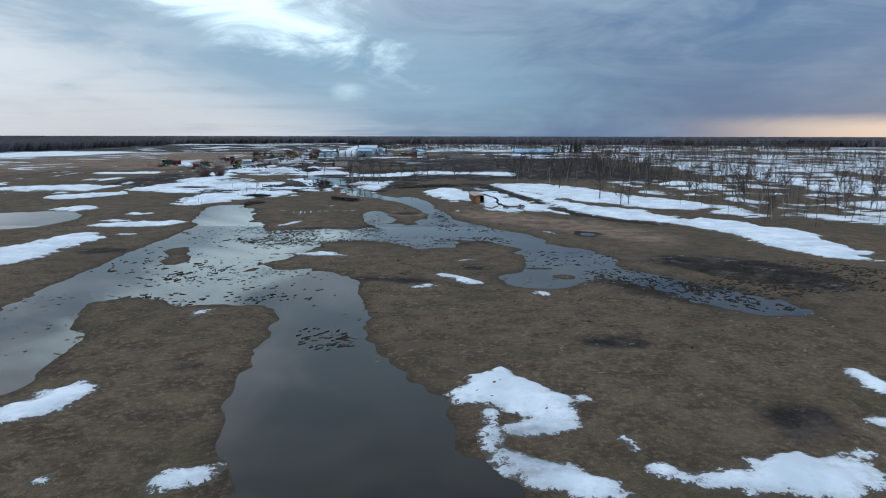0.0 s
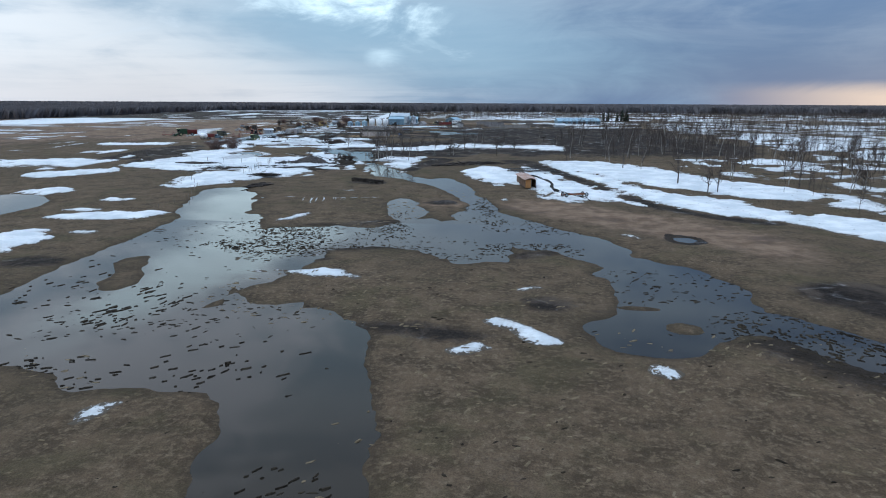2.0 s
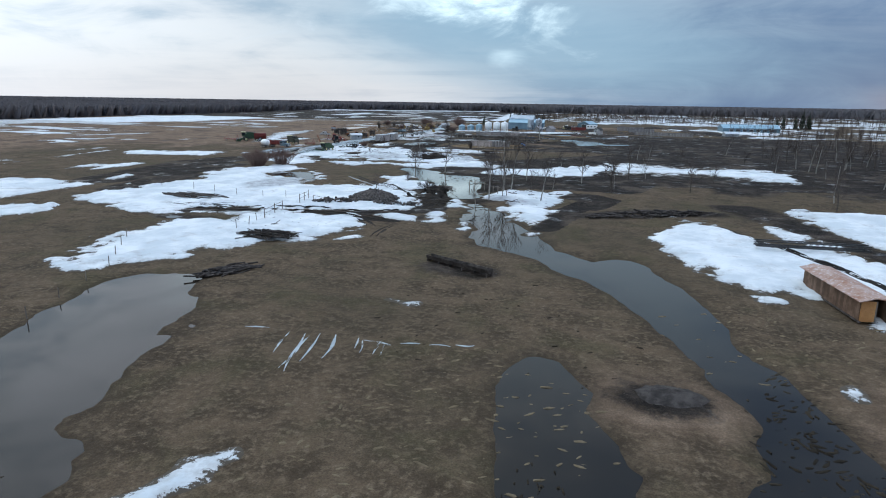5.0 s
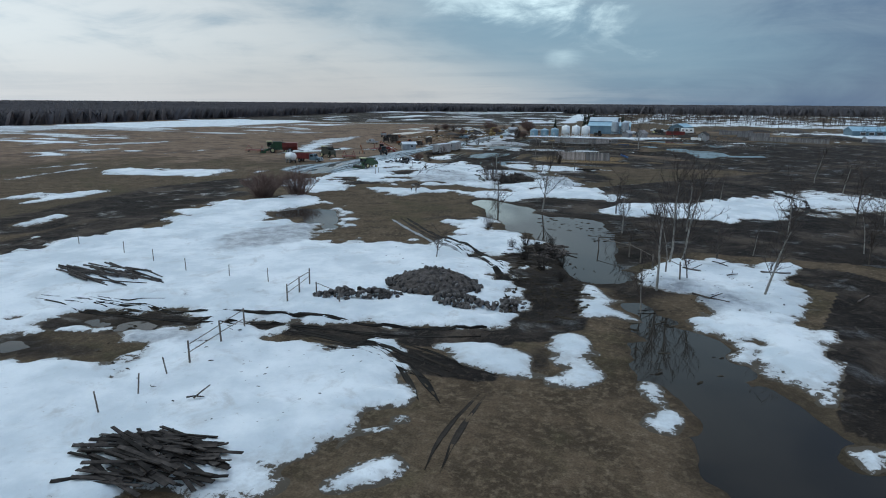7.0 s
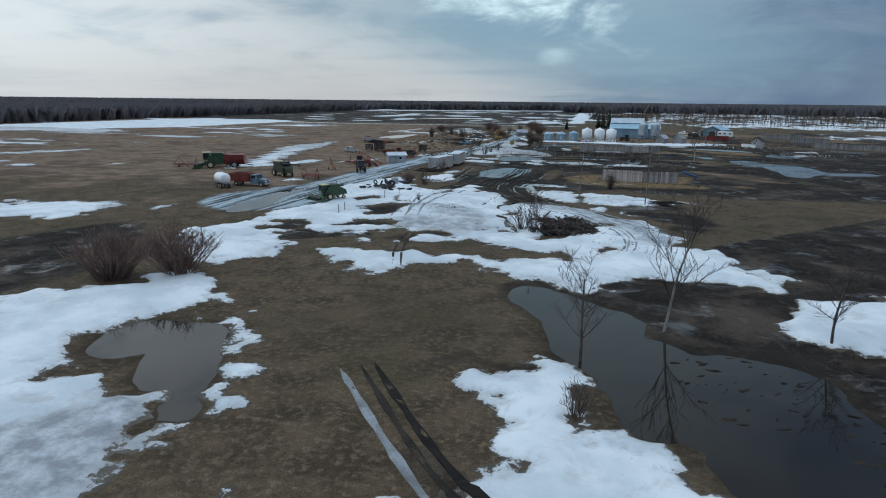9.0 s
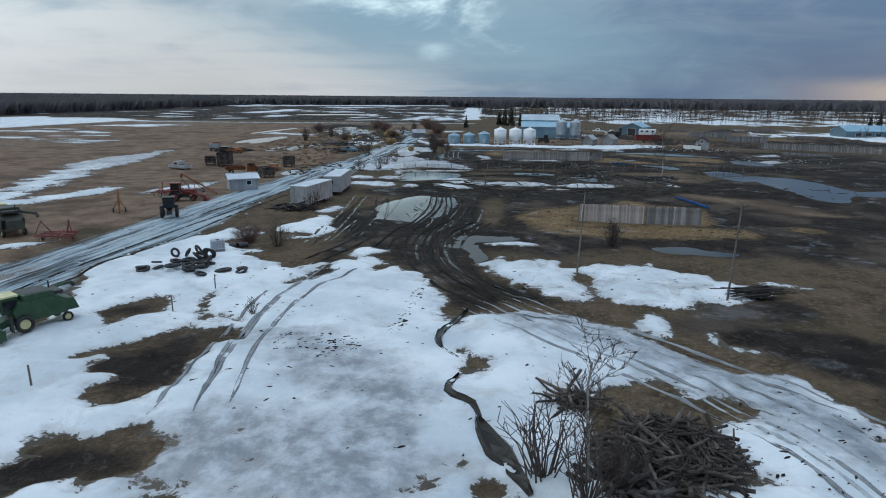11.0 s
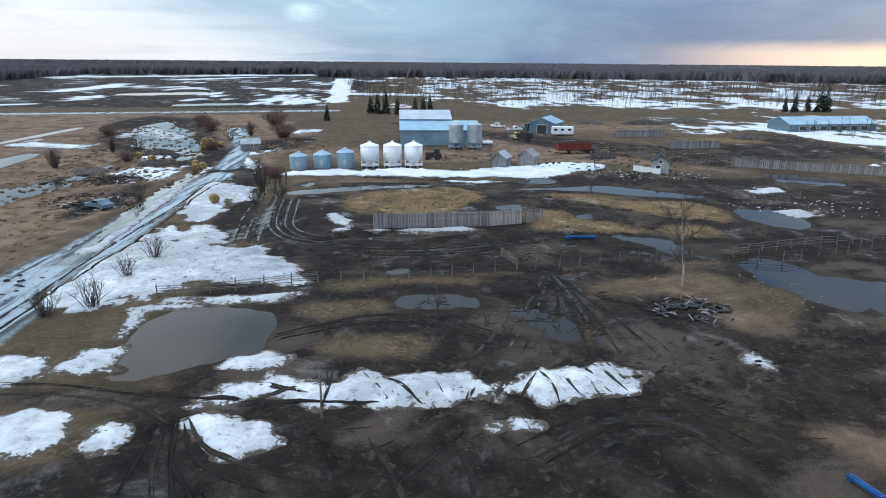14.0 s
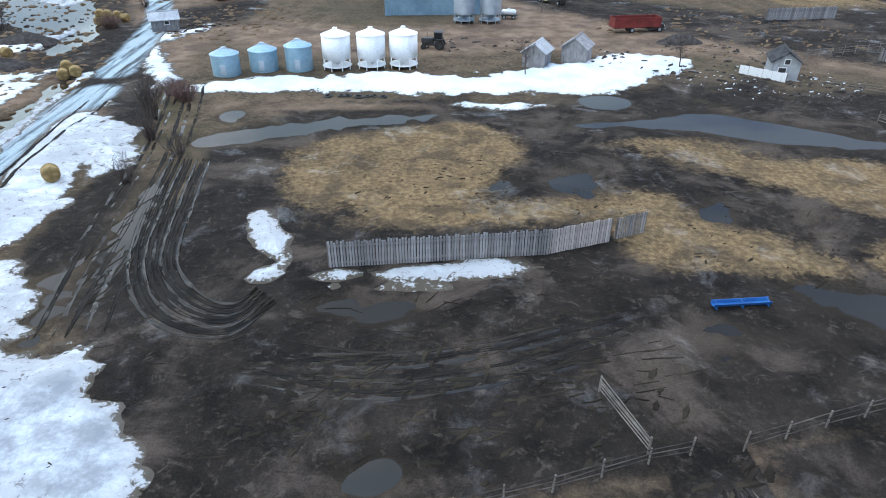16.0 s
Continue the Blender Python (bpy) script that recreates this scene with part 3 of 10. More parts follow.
lay("water", (-26.5, 191.9, 3.1, 9.0), (-20.1, 182.3, 3.2, 3.6), (-12.8, 176.2, 2.9, 3.0), (-8.0, 167.6, 2.3, 3.6), (-4.7, 157.9, 2.0, 4.0), (-2.9, 147.8, 1.9, 3.9), (-1.9, 140.4, 2.0, 3.4))
lay("water", (14.7, 96.8, 3.5, 6.4), (18.2, 91.9, 5.1, 8.0), (20.7, 87.5, 4.8, 6.4), (12.4, 81.6, 4.8, 2.9))
lay("water", (24.0, 84.8, 4.0, 3.3), (27.2, 81.1, 3.8, 2.3), (30.4, 75.7, 4.7, 1.8), (33.2, 71.1, 4.4, 1.4), (36.3, 65.8, 4.0, 1.9))
lay("water", (-37.0, 50.4, 3.7, 7.8), (-34.9, 44.1, 3.0, 3.4), (-42.2, 62.6, 2.7, 6.3))
lay("water", (-96.1, 137.7, 12.6, 14.1), (-106.3, 129.7, 9.5, 19.9))
lay("turf", (-29.4, 52.0, 3.5, 9.5), (-27.4, 58.8, 6.7, 8.7), (-21.7, 58.8, 4.8, 8.5), (-17.9, 55.7, 2.0, 3.9))
lay("turf", (-26.0, 35.9, 3.2, 3.2), (-20.3, 36.7, 5.1, 7.3), (-18.1, 40.2, 2.4, 7.3), (-18.2, 30.6, 5.9, 3.3))
lay("turf", (-22.4, 90.3, 4.4, 4.0), (-14.7, 97.8, 8.6, 11.0), (-6.5, 92.8, 8.8, 10.3), (3.1, 96.1, 8.0, 9.7), (8.8, 95.1, 3.8, 7.5))
lay("turf", (-11.6, 87.5, 4.1, 4.2), (-5.8, 83.5, 7.2, 4.5), (3.3, 82.3, 3.2, 1.9))
lay("turf", (-49.5, 167.3, 4.2, 9.1), (-39.2, 175.6, 11.4, 15.5), (-26.0, 172.0, 7.8, 11.7), (-18.8, 165.5, 3.9, 8.4))
lay("turf", (-41.1, 147.4, 4.2, 11.9), (-29.8, 142.5, 9.2, 13.2), (-24.5, 142.3, 5.0, 13.8))
lay("turf", (-35.6, 131.3, 2.2, 3.1), (-27.9, 131.1, 5.8, 4.0), (-20.4, 131.1, 4.2, 3.2))
lay("turf", (-9.1, 146.6, 5.1, 7.0), (-9.0, 142.0, 3.0, 2.6))
lay("turf", (-11.0, 157.6, 3.9, 4.6), (-9.3, 153.6, 2.6, 3.2))
lay("turf", (1.9, 161.1, 5.2, 7.0), (5.7, 156.6, 3.7, 5.2))
lay("turf", (-56.4, 100.3, 4.4, 4.0))
lay("turf", (-44.6, 100.4, 1.8, 3.4), (-41.0, 91.8, 1.8, 2.8))
lay("turf", (3.9, 106.1, 2.4, 4.3), (6.8, 105.8, 2.7, 4.3), (8.8, 101.4, 3.0, 3.5))
lay("mud", (3.5, 88.4, 1.0, 1.3), (4.8, 88.3, 2.3, 2.2), (6.1, 87.8, 1.0, 1.2))
lay("dry", (-11.2, 148.1, 2.9, 3.0), (-7.5, 148.4, 2.9, 3.0))
lay("mud", (-11.3, 149.1, 1.4, 1.7), (-9.3, 148.9, 2.8, 2.2), (-7.5, 148.8, 1.1, 1.4))
lay("mud", (-20.8, 110.2, 2.4, 0.9), (-17.1, 111.9, 3.7, 0.8), (-11.5, 112.6, 2.9, 1.2))
lay("mud", (-25.7, 104.4, 2.1, 1.1), (-22.7, 105.1, 1.8, 0.8))
lay("mud", (4.1, 108.3, 1.8, 1.6), (6.9, 110.6, 1.9, 1.1))
lay("mud", (-26.1, 127.2, 3.9, 0.9), (-21.1, 128.6, 3.9, 0.8), (-16.8, 130.8, 2.4, 1.3))
lay("mud", (13.9, 54.5, 1.0, 1.4), (16.3, 54.5, 2.0, 1.8), (18.1, 54.0, 1.0, 1.0))
lay("mud", (23.0, 37.6, 1.5, 2.6), (25.0, 38.4, 1.5, 2.5))
lay("mud", (-21.3, 47.7, 0.6, 0.7), (-20.4, 47.7, 0.5, 0.5))
lay("mud", (37.9, 93.5, 6.7, 5.0), (43.4, 87.5, 7.6, 8.0), (48.3, 82.4, 5.1, 8.8))
lay("mud", (23.9, 78.9, 3.7, 1.9), (28.5, 72.8, 5.0, 1.6), (34.0, 67.8, 4.6, 1.4))
lay("mud", (-8.9, 80.8, 4.3, 1.2), (-4.5, 79.3, 2.9, 1.5))
lay("mud", (-57.6, 100.3, 3.2, 2.7), (-54.8, 100.3, 2.0, 2.2))
lay("mud", (-30.4, 174.9, 2.4, 2.6), (-26.3, 173.9, 2.4, 2.5))
lay("snow", (1.7, 42.2, 1.5, 1.6), (4.1, 43.3, 2.5, 2.9), (6.7, 40.7, 2.5, 3.3), (7.7, 37.4, 1.6, 2.2), (5.5, 37.0, 2.2, 1.5))
lay("snow", (3.3, 38.2, 1.1, 3.0), (3.0, 34.7, 1.1, 1.6))
lay("slush", (4.9, 35.4, 2.1, 1.7), (5.3, 32.7, 2.3, 2.3))
lay("crust", (4.0, 33.3, 1.3, 1.3), (5.5, 32.0, 1.6, 1.6), (6.9, 30.8, 1.3, 1.2))
lay("snow", (7.1, 30.3, 1.2, 1.3), (8.6, 30.2, 1.4, 1.3), (9.3, 29.2, 0.9, 0.7))
lay("crust", (10.3, 41.7, 1.0, 1.0), (11.2, 41.0, 0.3, 0.5))
lay("crust", (11.4, 35.7, 0.5, 0.6), (11.8, 34.2, 0.6, 0.7))
lay("snow", (12.7, 31.8, 1.1, 1.2), (13.8, 30.9, 0.8, 0.8))
lay("snow", (15.6, 30.6, 1.6, 1.3), (17.6, 30.3, 1.9, 1.4), (21.1, 31.0, 2.5, 2.6), (24.2, 31.9, 1.9, 2.6))
lay("snow", (33.3, 46.3, 1.0, 1.9), (33.2, 43.8, 1.1, 2.1))
lay("snow", (29.3, 38.1, 0.8, 1.2))
lay("snow", (-29.8, 38.7, 2.3, 2.7), (-27.9, 40.6, 2.4, 2.9), (-26.8, 42.9, 1.6, 1.8))
lay("snow", (-15.3, 30.1, 0.9, 1.2), (-13.6, 30.9, 1.5, 1.5), (-13.0, 31.8, 0.7, 0.9))
lay("snow", (-26.4, 63.7, 0.7, 1.2), (-25.6, 65.0, 0.9, 1.0))
lay("crust", (-22.0, 30.4, 0.6, 0.7), (-21.7, 30.8, 0.3, 0.4))
lay("snow", (-25.0, 99.2, 0.9, 0.5), (-22.9, 98.5, 1.2, 1.2), (-20.4, 98.0, 2.2, 1.9), (-18.2, 97.2, 0.9, 1.1))
lay("snow", (-16.7, 97.1, 0.4, 0.5), (-15.8, 96.6, 0.3, 0.7))
lay("snow", (2.3, 93.1, 1.1, 0.6), (3.9, 93.7, 0.9, 0.7))
lay("snow", (-0.3, 82.4, 1.1, 1.6), (0.9, 82.0, 0.8, 1.4), (1.7, 80.8, 0.7, 1.1), (2.8, 79.5, 1.2, 1.5), (3.8, 77.9, 0.9, 0.8))
lay("snow", (-3.5, 75.7, 1.1, 0.8), (-2.0, 76.9, 0.9, 0.9), (-1.3, 76.6, 0.4, 0.6))
lay("snow", (11.4, 73.0, 0.5, 0.9), (12.1, 72.4, 0.8, 1.1))
lay("snow", (-35.8, 130.0, 0.8, 0.4), (-34.5, 131.5, 1.6, 1.1), (-33.3, 134.0, 1.7, 1.7), (-32.5, 136.1, 0.7, 1.0))
lay("crust", (-32.3, 162.8, 0.8, 0.7), (-30.3, 162.2, 1.0, 0.9))
lay("crust", (-23.1, 106.9, 0.4, 0.4))
lay("crust", (-22.0, 104.4, 0.3, 0.4), (-21.7, 105.0, 0.3, 0.4))
lay("crust", (-28.2, 98.5, 0.4, 0.2), (-27.4, 98.5, 0.4, 0.2))
lay("crust", (-12.9, 104.7, 0.3, 0.4))
lay("crust", (19.8, 122.2, 0.6, 0.6), (21.1, 121.4, 1.2, 0.7))
lay("crust", (2.7, 152.9, 0.4, 0.9))
lay("crust", (-27.7, 98.6, 0.6, 0.5))
lay("snow", (-71.0, 95.4, 3.5, 14.5), (-67.9, 98.9, 4.6, 12.1), (-67.7, 107.7, 3.5, 9.7))
lay("snow", (-70.3, 110.4, 3.1, 8.8), (-69.3, 113.5, 2.2, 5.5))
lay("snow", (-71.7, 129.8, 3.8, 2.3), (-64.7, 131.4, 5.7, 2.8), (-59.3, 134.3, 2.5, 2.2))
lay("crust", (-62.6, 118.1, 4.2, 1.4))
lay("snow", (-0.8, 197.9, 5.4, 8.0), (5.2, 186.0, 7.4, 11.6), (16.9, 175.2, 9.1, 12.1), (28.8, 161.6, 9.1, 11.0), (38.8, 149.9, 9.1, 9.2), (47.3, 141.3, 7.4, 7.6), (53.2, 135.8, 4.6, 7.0))
lay("snow", (26.0, 215.2, 11.9, 9.0), (38.6, 197.8, 14.6, 9.1), (49.3, 176.8, 12.5, 8.3), (59.7, 165.5, 10.3, 8.5))
lay("snow", (56.7, 135.3, 7.8, 6.2), (63.2, 123.1, 8.0, 10.6), (62.9, 104.5, 5.9, 11.9))
lay("soil", (9.0, 223.9, 4.7, 2.8), (17.8, 197.8, 1.9, 2.9), (23.0, 177.8, 1.5, 2.9), (28.0, 158.9, 1.4, 2.2), (31.5, 146.3, 1.6, 1.8))
lay("snow", (-135.4, 209.0, 9.1, 6.5), (-120.9, 209.1, 9.1, 6.2))
lay("snow", (-146.3, 273.5, 6.2, 5.7), (-131.8, 275.1, 6.3, 5.5))
lay("snow", (-92.5, 156.2, 3.6, 4.9))
lay("snow", (-110.0, 180.4, 6.3, 6.2), (-102.2, 186.5, 5.3, 5.3))
lay("crust", (-73.2, 147.2, 2.7, 1.7))
lay("snow", (-73.0, 136.5, 3.1, 1.4))
lay("soil", (-16.0, 208.4, 4.0, 1.8), (-4.0, 214.9, 6.3, 2.7), (3.2, 216.5, 3.2, 2.0))
lay("water", (-31.6, 84.8, 2.3, 4.0), (-30.7, 88.7, 2.9, 6.9), (-31.3, 95.7, 2.9, 5.9))
lay("water", (17.6, 103.9, 2.6, 5.1), (20.1, 99.1, 4.8, 6.3), (22.3, 94.6, 3.9, 5.8))
lay("water", (15.4, 93.9, 2.2, 6.1), (14.4, 86.4, 2.9, 4.5), (17.3, 84.5, 3.8, 5.9), (12.9, 79.1, 4.6, 3.1))
lay("turf", (12.8, 87.9, 1.5, 0.9), (14.9, 87.7, 1.1, 0.7))
lay("turf", (16.2, 82.4, 1.7, 1.6))
lay("dry", (7.2, 146.2, 5.4, 5.2), (18.6, 138.7, 6.6, 6.8), (27.6, 130.5, 7.4, 8.0), (34.4, 122.5, 6.7, 7.6), (38.3, 116.9, 5.0, 8.1))
lay("soil", (32.0, 147.6, 1.4, 1.8), (35.5, 141.7, 1.7, 1.6), (39.3, 137.8, 1.9, 1.9), (45.5, 133.9, 2.3, 1.5))
lay("mire", (26.7, 121.8, 0.8, 1.7), (27.8, 120.1, 2.4, 3.0), (29.3, 119.5, 1.0, 1.6))
lay("water", (27.9, 120.4, 1.5, 2.0))
lay("crust", (19.9, 121.7, 0.4, 0.8), (21.2, 120.8, 0.9, 1.1))
lay("dry", (7.1, 151.3, 3.7, 2.7), (13.2, 146.1, 6.8, 4.3), (19.1, 138.9, 6.0, 5.8))

# snow and tracks from the rubble heap to the log pile, laid in order
lay("snow", (-69.0, 164.8, 5.0, 2.7), (-68.3, 175.1, 8.7, 5.7), (-62.4, 184.5, 10.4, 8.4), (-54.8, 192.3, 7.4, 5.6))
lay("snow", (-93.5, 207.0, 9.8, 11.6), (-89.8, 220.7, 13.3, 19.8), (-80.2, 233.1, 10.4, 15.3), (-59.4, 218.8, 5.8, 9.1), (-50.6, 229.8, 7.4, 11.3))
lay("snow", (-86.3, 199.4, 6.0, 7.8), (-83.2, 207.6, 9.5, 9.5), (-77.9, 202.7, 9.5, 9.5), (-77.5, 215.9, 10.4, 10.4), (-67.9, 203.9, 10.4, 10.4), (-62.5, 213.8, 9.3, 9.3), (-58.6, 206.8, 9.3, 9.3), (-54.2, 220.5, 5.5, 5.5), (-49.3, 206.3, 5.5, 5.5))
lay("snow", (-64.5, 182.0, 3.7, 3.7), (-70.7, 186.3, 3.7, 3.7), (-62.6, 187.3, 5.7, 7.3), (-57.5, 190.0, 5.8, 5.8), (-54.4, 186.2, 5.8, 5.8), (-53.4, 192.4, 4.2, 4.2), (-51.4, 189.2, 4.2, 4.2), (-51.6, 193.4, 3.2, 3.2), (-50.1, 190.8, 3.2, 3.2))
lay("snow", (-59.3, 180.1, 2.9, 2.6), (-54.6, 182.2, 3.3, 3.0), (-51.0, 182.9, 1.9, 2.1))
lay("snow", (-98.8, 231.7, 6.5, 7.8), (-95.3, 242.6, 7.4, 7.4), (-91.0, 237.8, 7.4, 7.4), (-90.3, 250.0, 5.0, 5.2))
lay("snow", (-84.3, 216.0, 5.6, 5.6), (-90.6, 220.9, 5.6, 5.6), (-80.1, 220.6, 7.0, 7.0), (-74.9, 215.5, 7.0, 7.0), (-69.0, 219.8, 6.9, 9.2), (-62.7, 222.3, 6.1, 6.1), (-60.5, 218.1, 6.1, 6.1))
lay("snow", (-90.7, 202.3, 3.4, 3.4), (-93.0, 204.0, 3.4, 3.4), (-89.9, 207.1, 6.3, 7.5), (-92.7, 224.4, 10.6, 10.6), (-83.9, 215.0, 10.6, 10.6), (-75.0, 217.6, 10.5, 10.5), (-70.3, 211.2, 10.5, 10.5), (-62.2, 215.8, 8.5, 9.0), (-56.6, 220.1, 6.5, 7.9), (-53.7, 233.8, 4.0, 4.0), (-49.9, 219.9, 4.0, 4.0))
lay("snow", (-77.8, 198.9, 2.4, 1.3), (-73.1, 202.7, 6.4, 3.4), (-65.9, 204.9, 5.4, 4.2), (-57.9, 205.4, 6.1, 3.2), (-49.9, 205.3, 4.9, 1.9), (-47.5, 206.9, 2.3, 2.0))
lay("snow", (-94.1, 264.2, 5.7, 5.7), (-98.2, 271.1, 5.7, 5.7), (-93.8, 285.1, 7.4, 9.9), (-78.9, 277.3, 8.1, 8.1), (-76.5, 271.3, 8.1, 8.1), (-71.3, 287.2, 7.3, 7.3), (-69.3, 280.7, 7.3, 7.3), (-58.3, 268.0, 6.9, 5.7), (-49.5, 275.3, 6.2, 6.2))
lay("snow", (-68.3, 186.1, 3.1, 4.0), (-65.4, 189.2, 5.4, 4.1), (-59.4, 192.6, 5.6, 4.6), (-52.5, 192.3, 4.9, 6.0), (-48.9, 191.3, 2.3, 2.9))
lay("snow", (-49.9, 187.0, 1.8, 1.7), (-50.8, 185.0, 0.9, 0.6))
lay("snow", (-62.0, 182.3, 2.3, 2.5), (-56.0, 184.9, 2.7, 1.5), (-50.5, 182.6, 1.6, 1.3))
lay("snow", (-47.0, 201.0, 1.0, 0.6), (-43.6, 199.4, 2.7, 1.6), (-40.8, 197.9, 1.4, 1.1))
lay("snow", (-38.1, 200.2, 1.4, 1.4), (-38.5, 203.3, 1.4, 1.4), (-37.3, 198.2, 1.4, 1.6), (-38.5, 197.2, 0.7, 0.6))
lay("snow", (-37.6, 211.5, 1.5, 1.5), (-37.7, 212.7, 1.5, 1.5), (-34.2, 211.3, 1.6, 1.5))
lay("snow", (-29.6, 223.3, 4.7, 4.7), (-29.3, 227.2, 4.7, 4.7), (-23.1, 227.0, 4.4, 4.4), (-24.3, 219.6, 4.4, 4.4), (-27.1, 212.0, 3.5, 3.8), (-23.5, 210.2, 3.3, 3.1), (-23.5, 204.1, 3.3, 2.3), (-23.1, 200.0, 1.3, 1.4))
lay("snow", (-32.1, 194.4, 1.5, 1.7))
lay("snow", (-22.8, 193.5, 1.2, 1.0))
lay("crust", (-33.1, 198.2, 0.9, 0.8))
lay("crust", (-46.2, 183.7, 0.8, 0.7), (-44.6, 185.6, 0.8, 1.0))
lay("snow", (-32.5, 225.5, 2.4, 2.3), (-29.6, 224.8, 2.0, 2.7), (-27.1, 231.5, 1.6, 1.6), (-28.2, 228.1, 1.6, 1.6))
lay("snow", (-40.3, 216.6, 1.0, 1.0), (-40.1, 218.7, 1.0, 1.0), (-38.0, 213.9, 2.2, 1.8), (-35.3, 213.4, 1.8, 1.2))
lay("snow", (-38.0, 258.6, 4.1, 4.1), (-37.7, 262.8, 4.1, 4.1), (-27.6, 262.8, 6.4, 7.7), (-16.4, 275.3, 4.2, 4.2), (-20.0, 262.6, 4.2, 4.2))
lay("snow", (-64.4, 269.7, 4.8, 4.2), (-50.5, 272.3, 8.7, 5.4), (-42.3, 271.0, 3.8, 3.9))
lay("snow", (-70.5, 203.3, 2.7, 2.7), (-72.4, 204.7, 2.7, 2.7), (-66.8, 205.0, 3.6, 3.4), (-65.9, 212.4, 6.0, 6.0), (-63.1, 209.0, 6.0, 6.0), (-62.8, 217.5, 6.1, 6.1), (-59.5, 212.1, 6.1, 6.1), (-59.4, 223.1, 8.1, 7.7), (-51.7, 218.9, 3.1, 3.1), (-52.9, 223.8, 3.1, 3.1), (-47.7, 215.1, 1.8, 1.9))
lay("snow", (-44.3, 213.6, 1.2, 1.2), (-44.4, 214.6, 1.2, 1.2), (-43.4, 212.7, 0.8, 0.8), (-43.3, 210.4, 0.8, 0.8))
lay("snow", (-56.9, 242.7, 4.5, 4.5), (-52.1, 233.5, 3.8, 4.4))
lay("turf", (-71.1, 253.9, 10.4, 12.2), (-76.1, 251.7, 5.4, 5.4), (-71.4, 242.1, 5.4, 5.4), (-61.7, 253.9, 3.4, 3.4), (-60.3, 248.6, 3.4, 3.4))
lay("turf", (-70.6, 231.2, 2.5, 3.0), (-67.0, 233.0, 4.6, 4.8), (-62.9, 231.3, 2.2, 2.4))
lay("crust", (-74.8, 239.3, 1.5, 1.1))
lay("slush", (-79.3, 219.9, 2.2, 2.5), (-78.4, 224.5, 5.2, 5.0), (-76.8, 231.8, 3.7, 4.2))
lay("water", (-84.5, 241.8, 3.1, 4.1), (-81.8, 243.2, 2.6, 2.6), (-78.4, 238.1, 2.6, 2.6), (-76.2, 236.5, 1.0, 1.0), (-74.6, 234.1, 1.0, 1.0))
lay("mud", (-84.9, 240.3, 1.9, 2.1))
lay("soil", (-81.6, 193.0, 1.7, 2.1), (-78.7, 194.4, 3.5, 1.9), (-73.3, 196.9, 3.6, 1.1), (-64.1, 198.8, 3.0, 1.0), (-55.3, 200.4, 2.5, 0.9), (-47.0, 202.3, 2.5, 0.9), (-42.1, 204.9, 2.1, 2.0))
lay("mire", (-40.0, 207.7, 1.8, 1.8), (-40.7, 212.5, 1.8, 1.8), (-43.4, 221.1, 1.9, 1.9), (-42.2, 213.9, 1.9, 1.9), (-44.4, 221.5, 2.4, 2.4), (-45.4, 226.9, 2.4, 2.4))
lay("soil", (-75.7, 190.7, 3.2, 1.7), (-71.4, 191.1, 1.6, 0.7))
lay("water", (-76.1, 190.6, 2.0, 0.9))
lay("soil", (-54.6, 199.1, 1.6, 0.5), (-50.8, 198.6, 1.4, 0.9), (-47.6, 197.1, 1.3, 0.8), (-45.5, 196.6, 0.9, 0.6))
lay("mire", (-46.4, 221.2, 2.1, 2.1), (-46.9, 225.4, 2.1, 2.1), (-44.3, 220.6, 2.2, 2.2), (-44.1, 217.5, 2.2, 2.2), (-41.9, 214.1, 1.5, 1.5), (-41.9, 216.4, 1.5, 1.5), (-40.4, 212.1, 1.4, 1.9))
lay("mire", (-46.9, 217.4, 0.9, 0.9), (-47.3, 220.2, 0.9, 0.9), (-47.9, 226.8, 1.2, 1.2), (-47.7, 225.1, 1.2, 1.2))
lay("soil", (-60.6, 233.3, 0.5, 0.5), (-60.9, 234.2, 0.5, 0.5), (-54.7, 228.7, 0.5, 0.5), (-54.5, 228.0, 0.5, 0.5), (-49.9, 224.5, 0.6, 0.6), (-50.0, 224.9, 0.6, 0.6))
lay("water", (-60.5, 260.3, 2.1, 2.7), (-55.3, 255.6, 3.4, 3.4), (-54.5, 251.1, 3.4, 3.4), (-49.6, 247.0, 4.4, 4.4), (-49.3, 243.6, 4.4, 4.4), (-44.5, 244.6, 4.6, 4.6), (-44.3, 239.4, 4.6, 4.6), (-42.2, 235.0, 2.7, 2.7), (-42.3, 230.2, 2.7, 2.7), (-40.2, 227.0, 1.7, 1.7), (-40.5, 222.0, 1.7, 1.7), (-37.8, 230.4, 2.0, 2.0), (-38.5, 223.9, 2.0, 2.0))
lay("water", (-33.2, 200.2, 1.6, 1.6), (-33.1, 204.9, 1.6, 1.6), (-30.0, 200.0, 2.8, 2.8), (-30.3, 196.9, 2.8, 2.8), (-28.2, 193.9, 2.9, 3.3), (-27.2, 190.2, 3.4, 1.9))
lay("mud", (-33.8, 236.8, 3.6, 4.4), (-27.6, 241.9, 5.7, 5.1), (-36.1, 243.5, 3.1, 3.1), (-36.4, 240.7, 3.1, 3.1))
lay("mud", (-35.3, 215.8, 1.7, 1.1), (-32.7, 219.0, 1.2, 0.9))
lay("turf", (-41.1, 188.9, 4.9, 3.7), (-37.2, 192.0, 4.2, 4.2), (-35.3, 187.9, 3.9, 2.7))
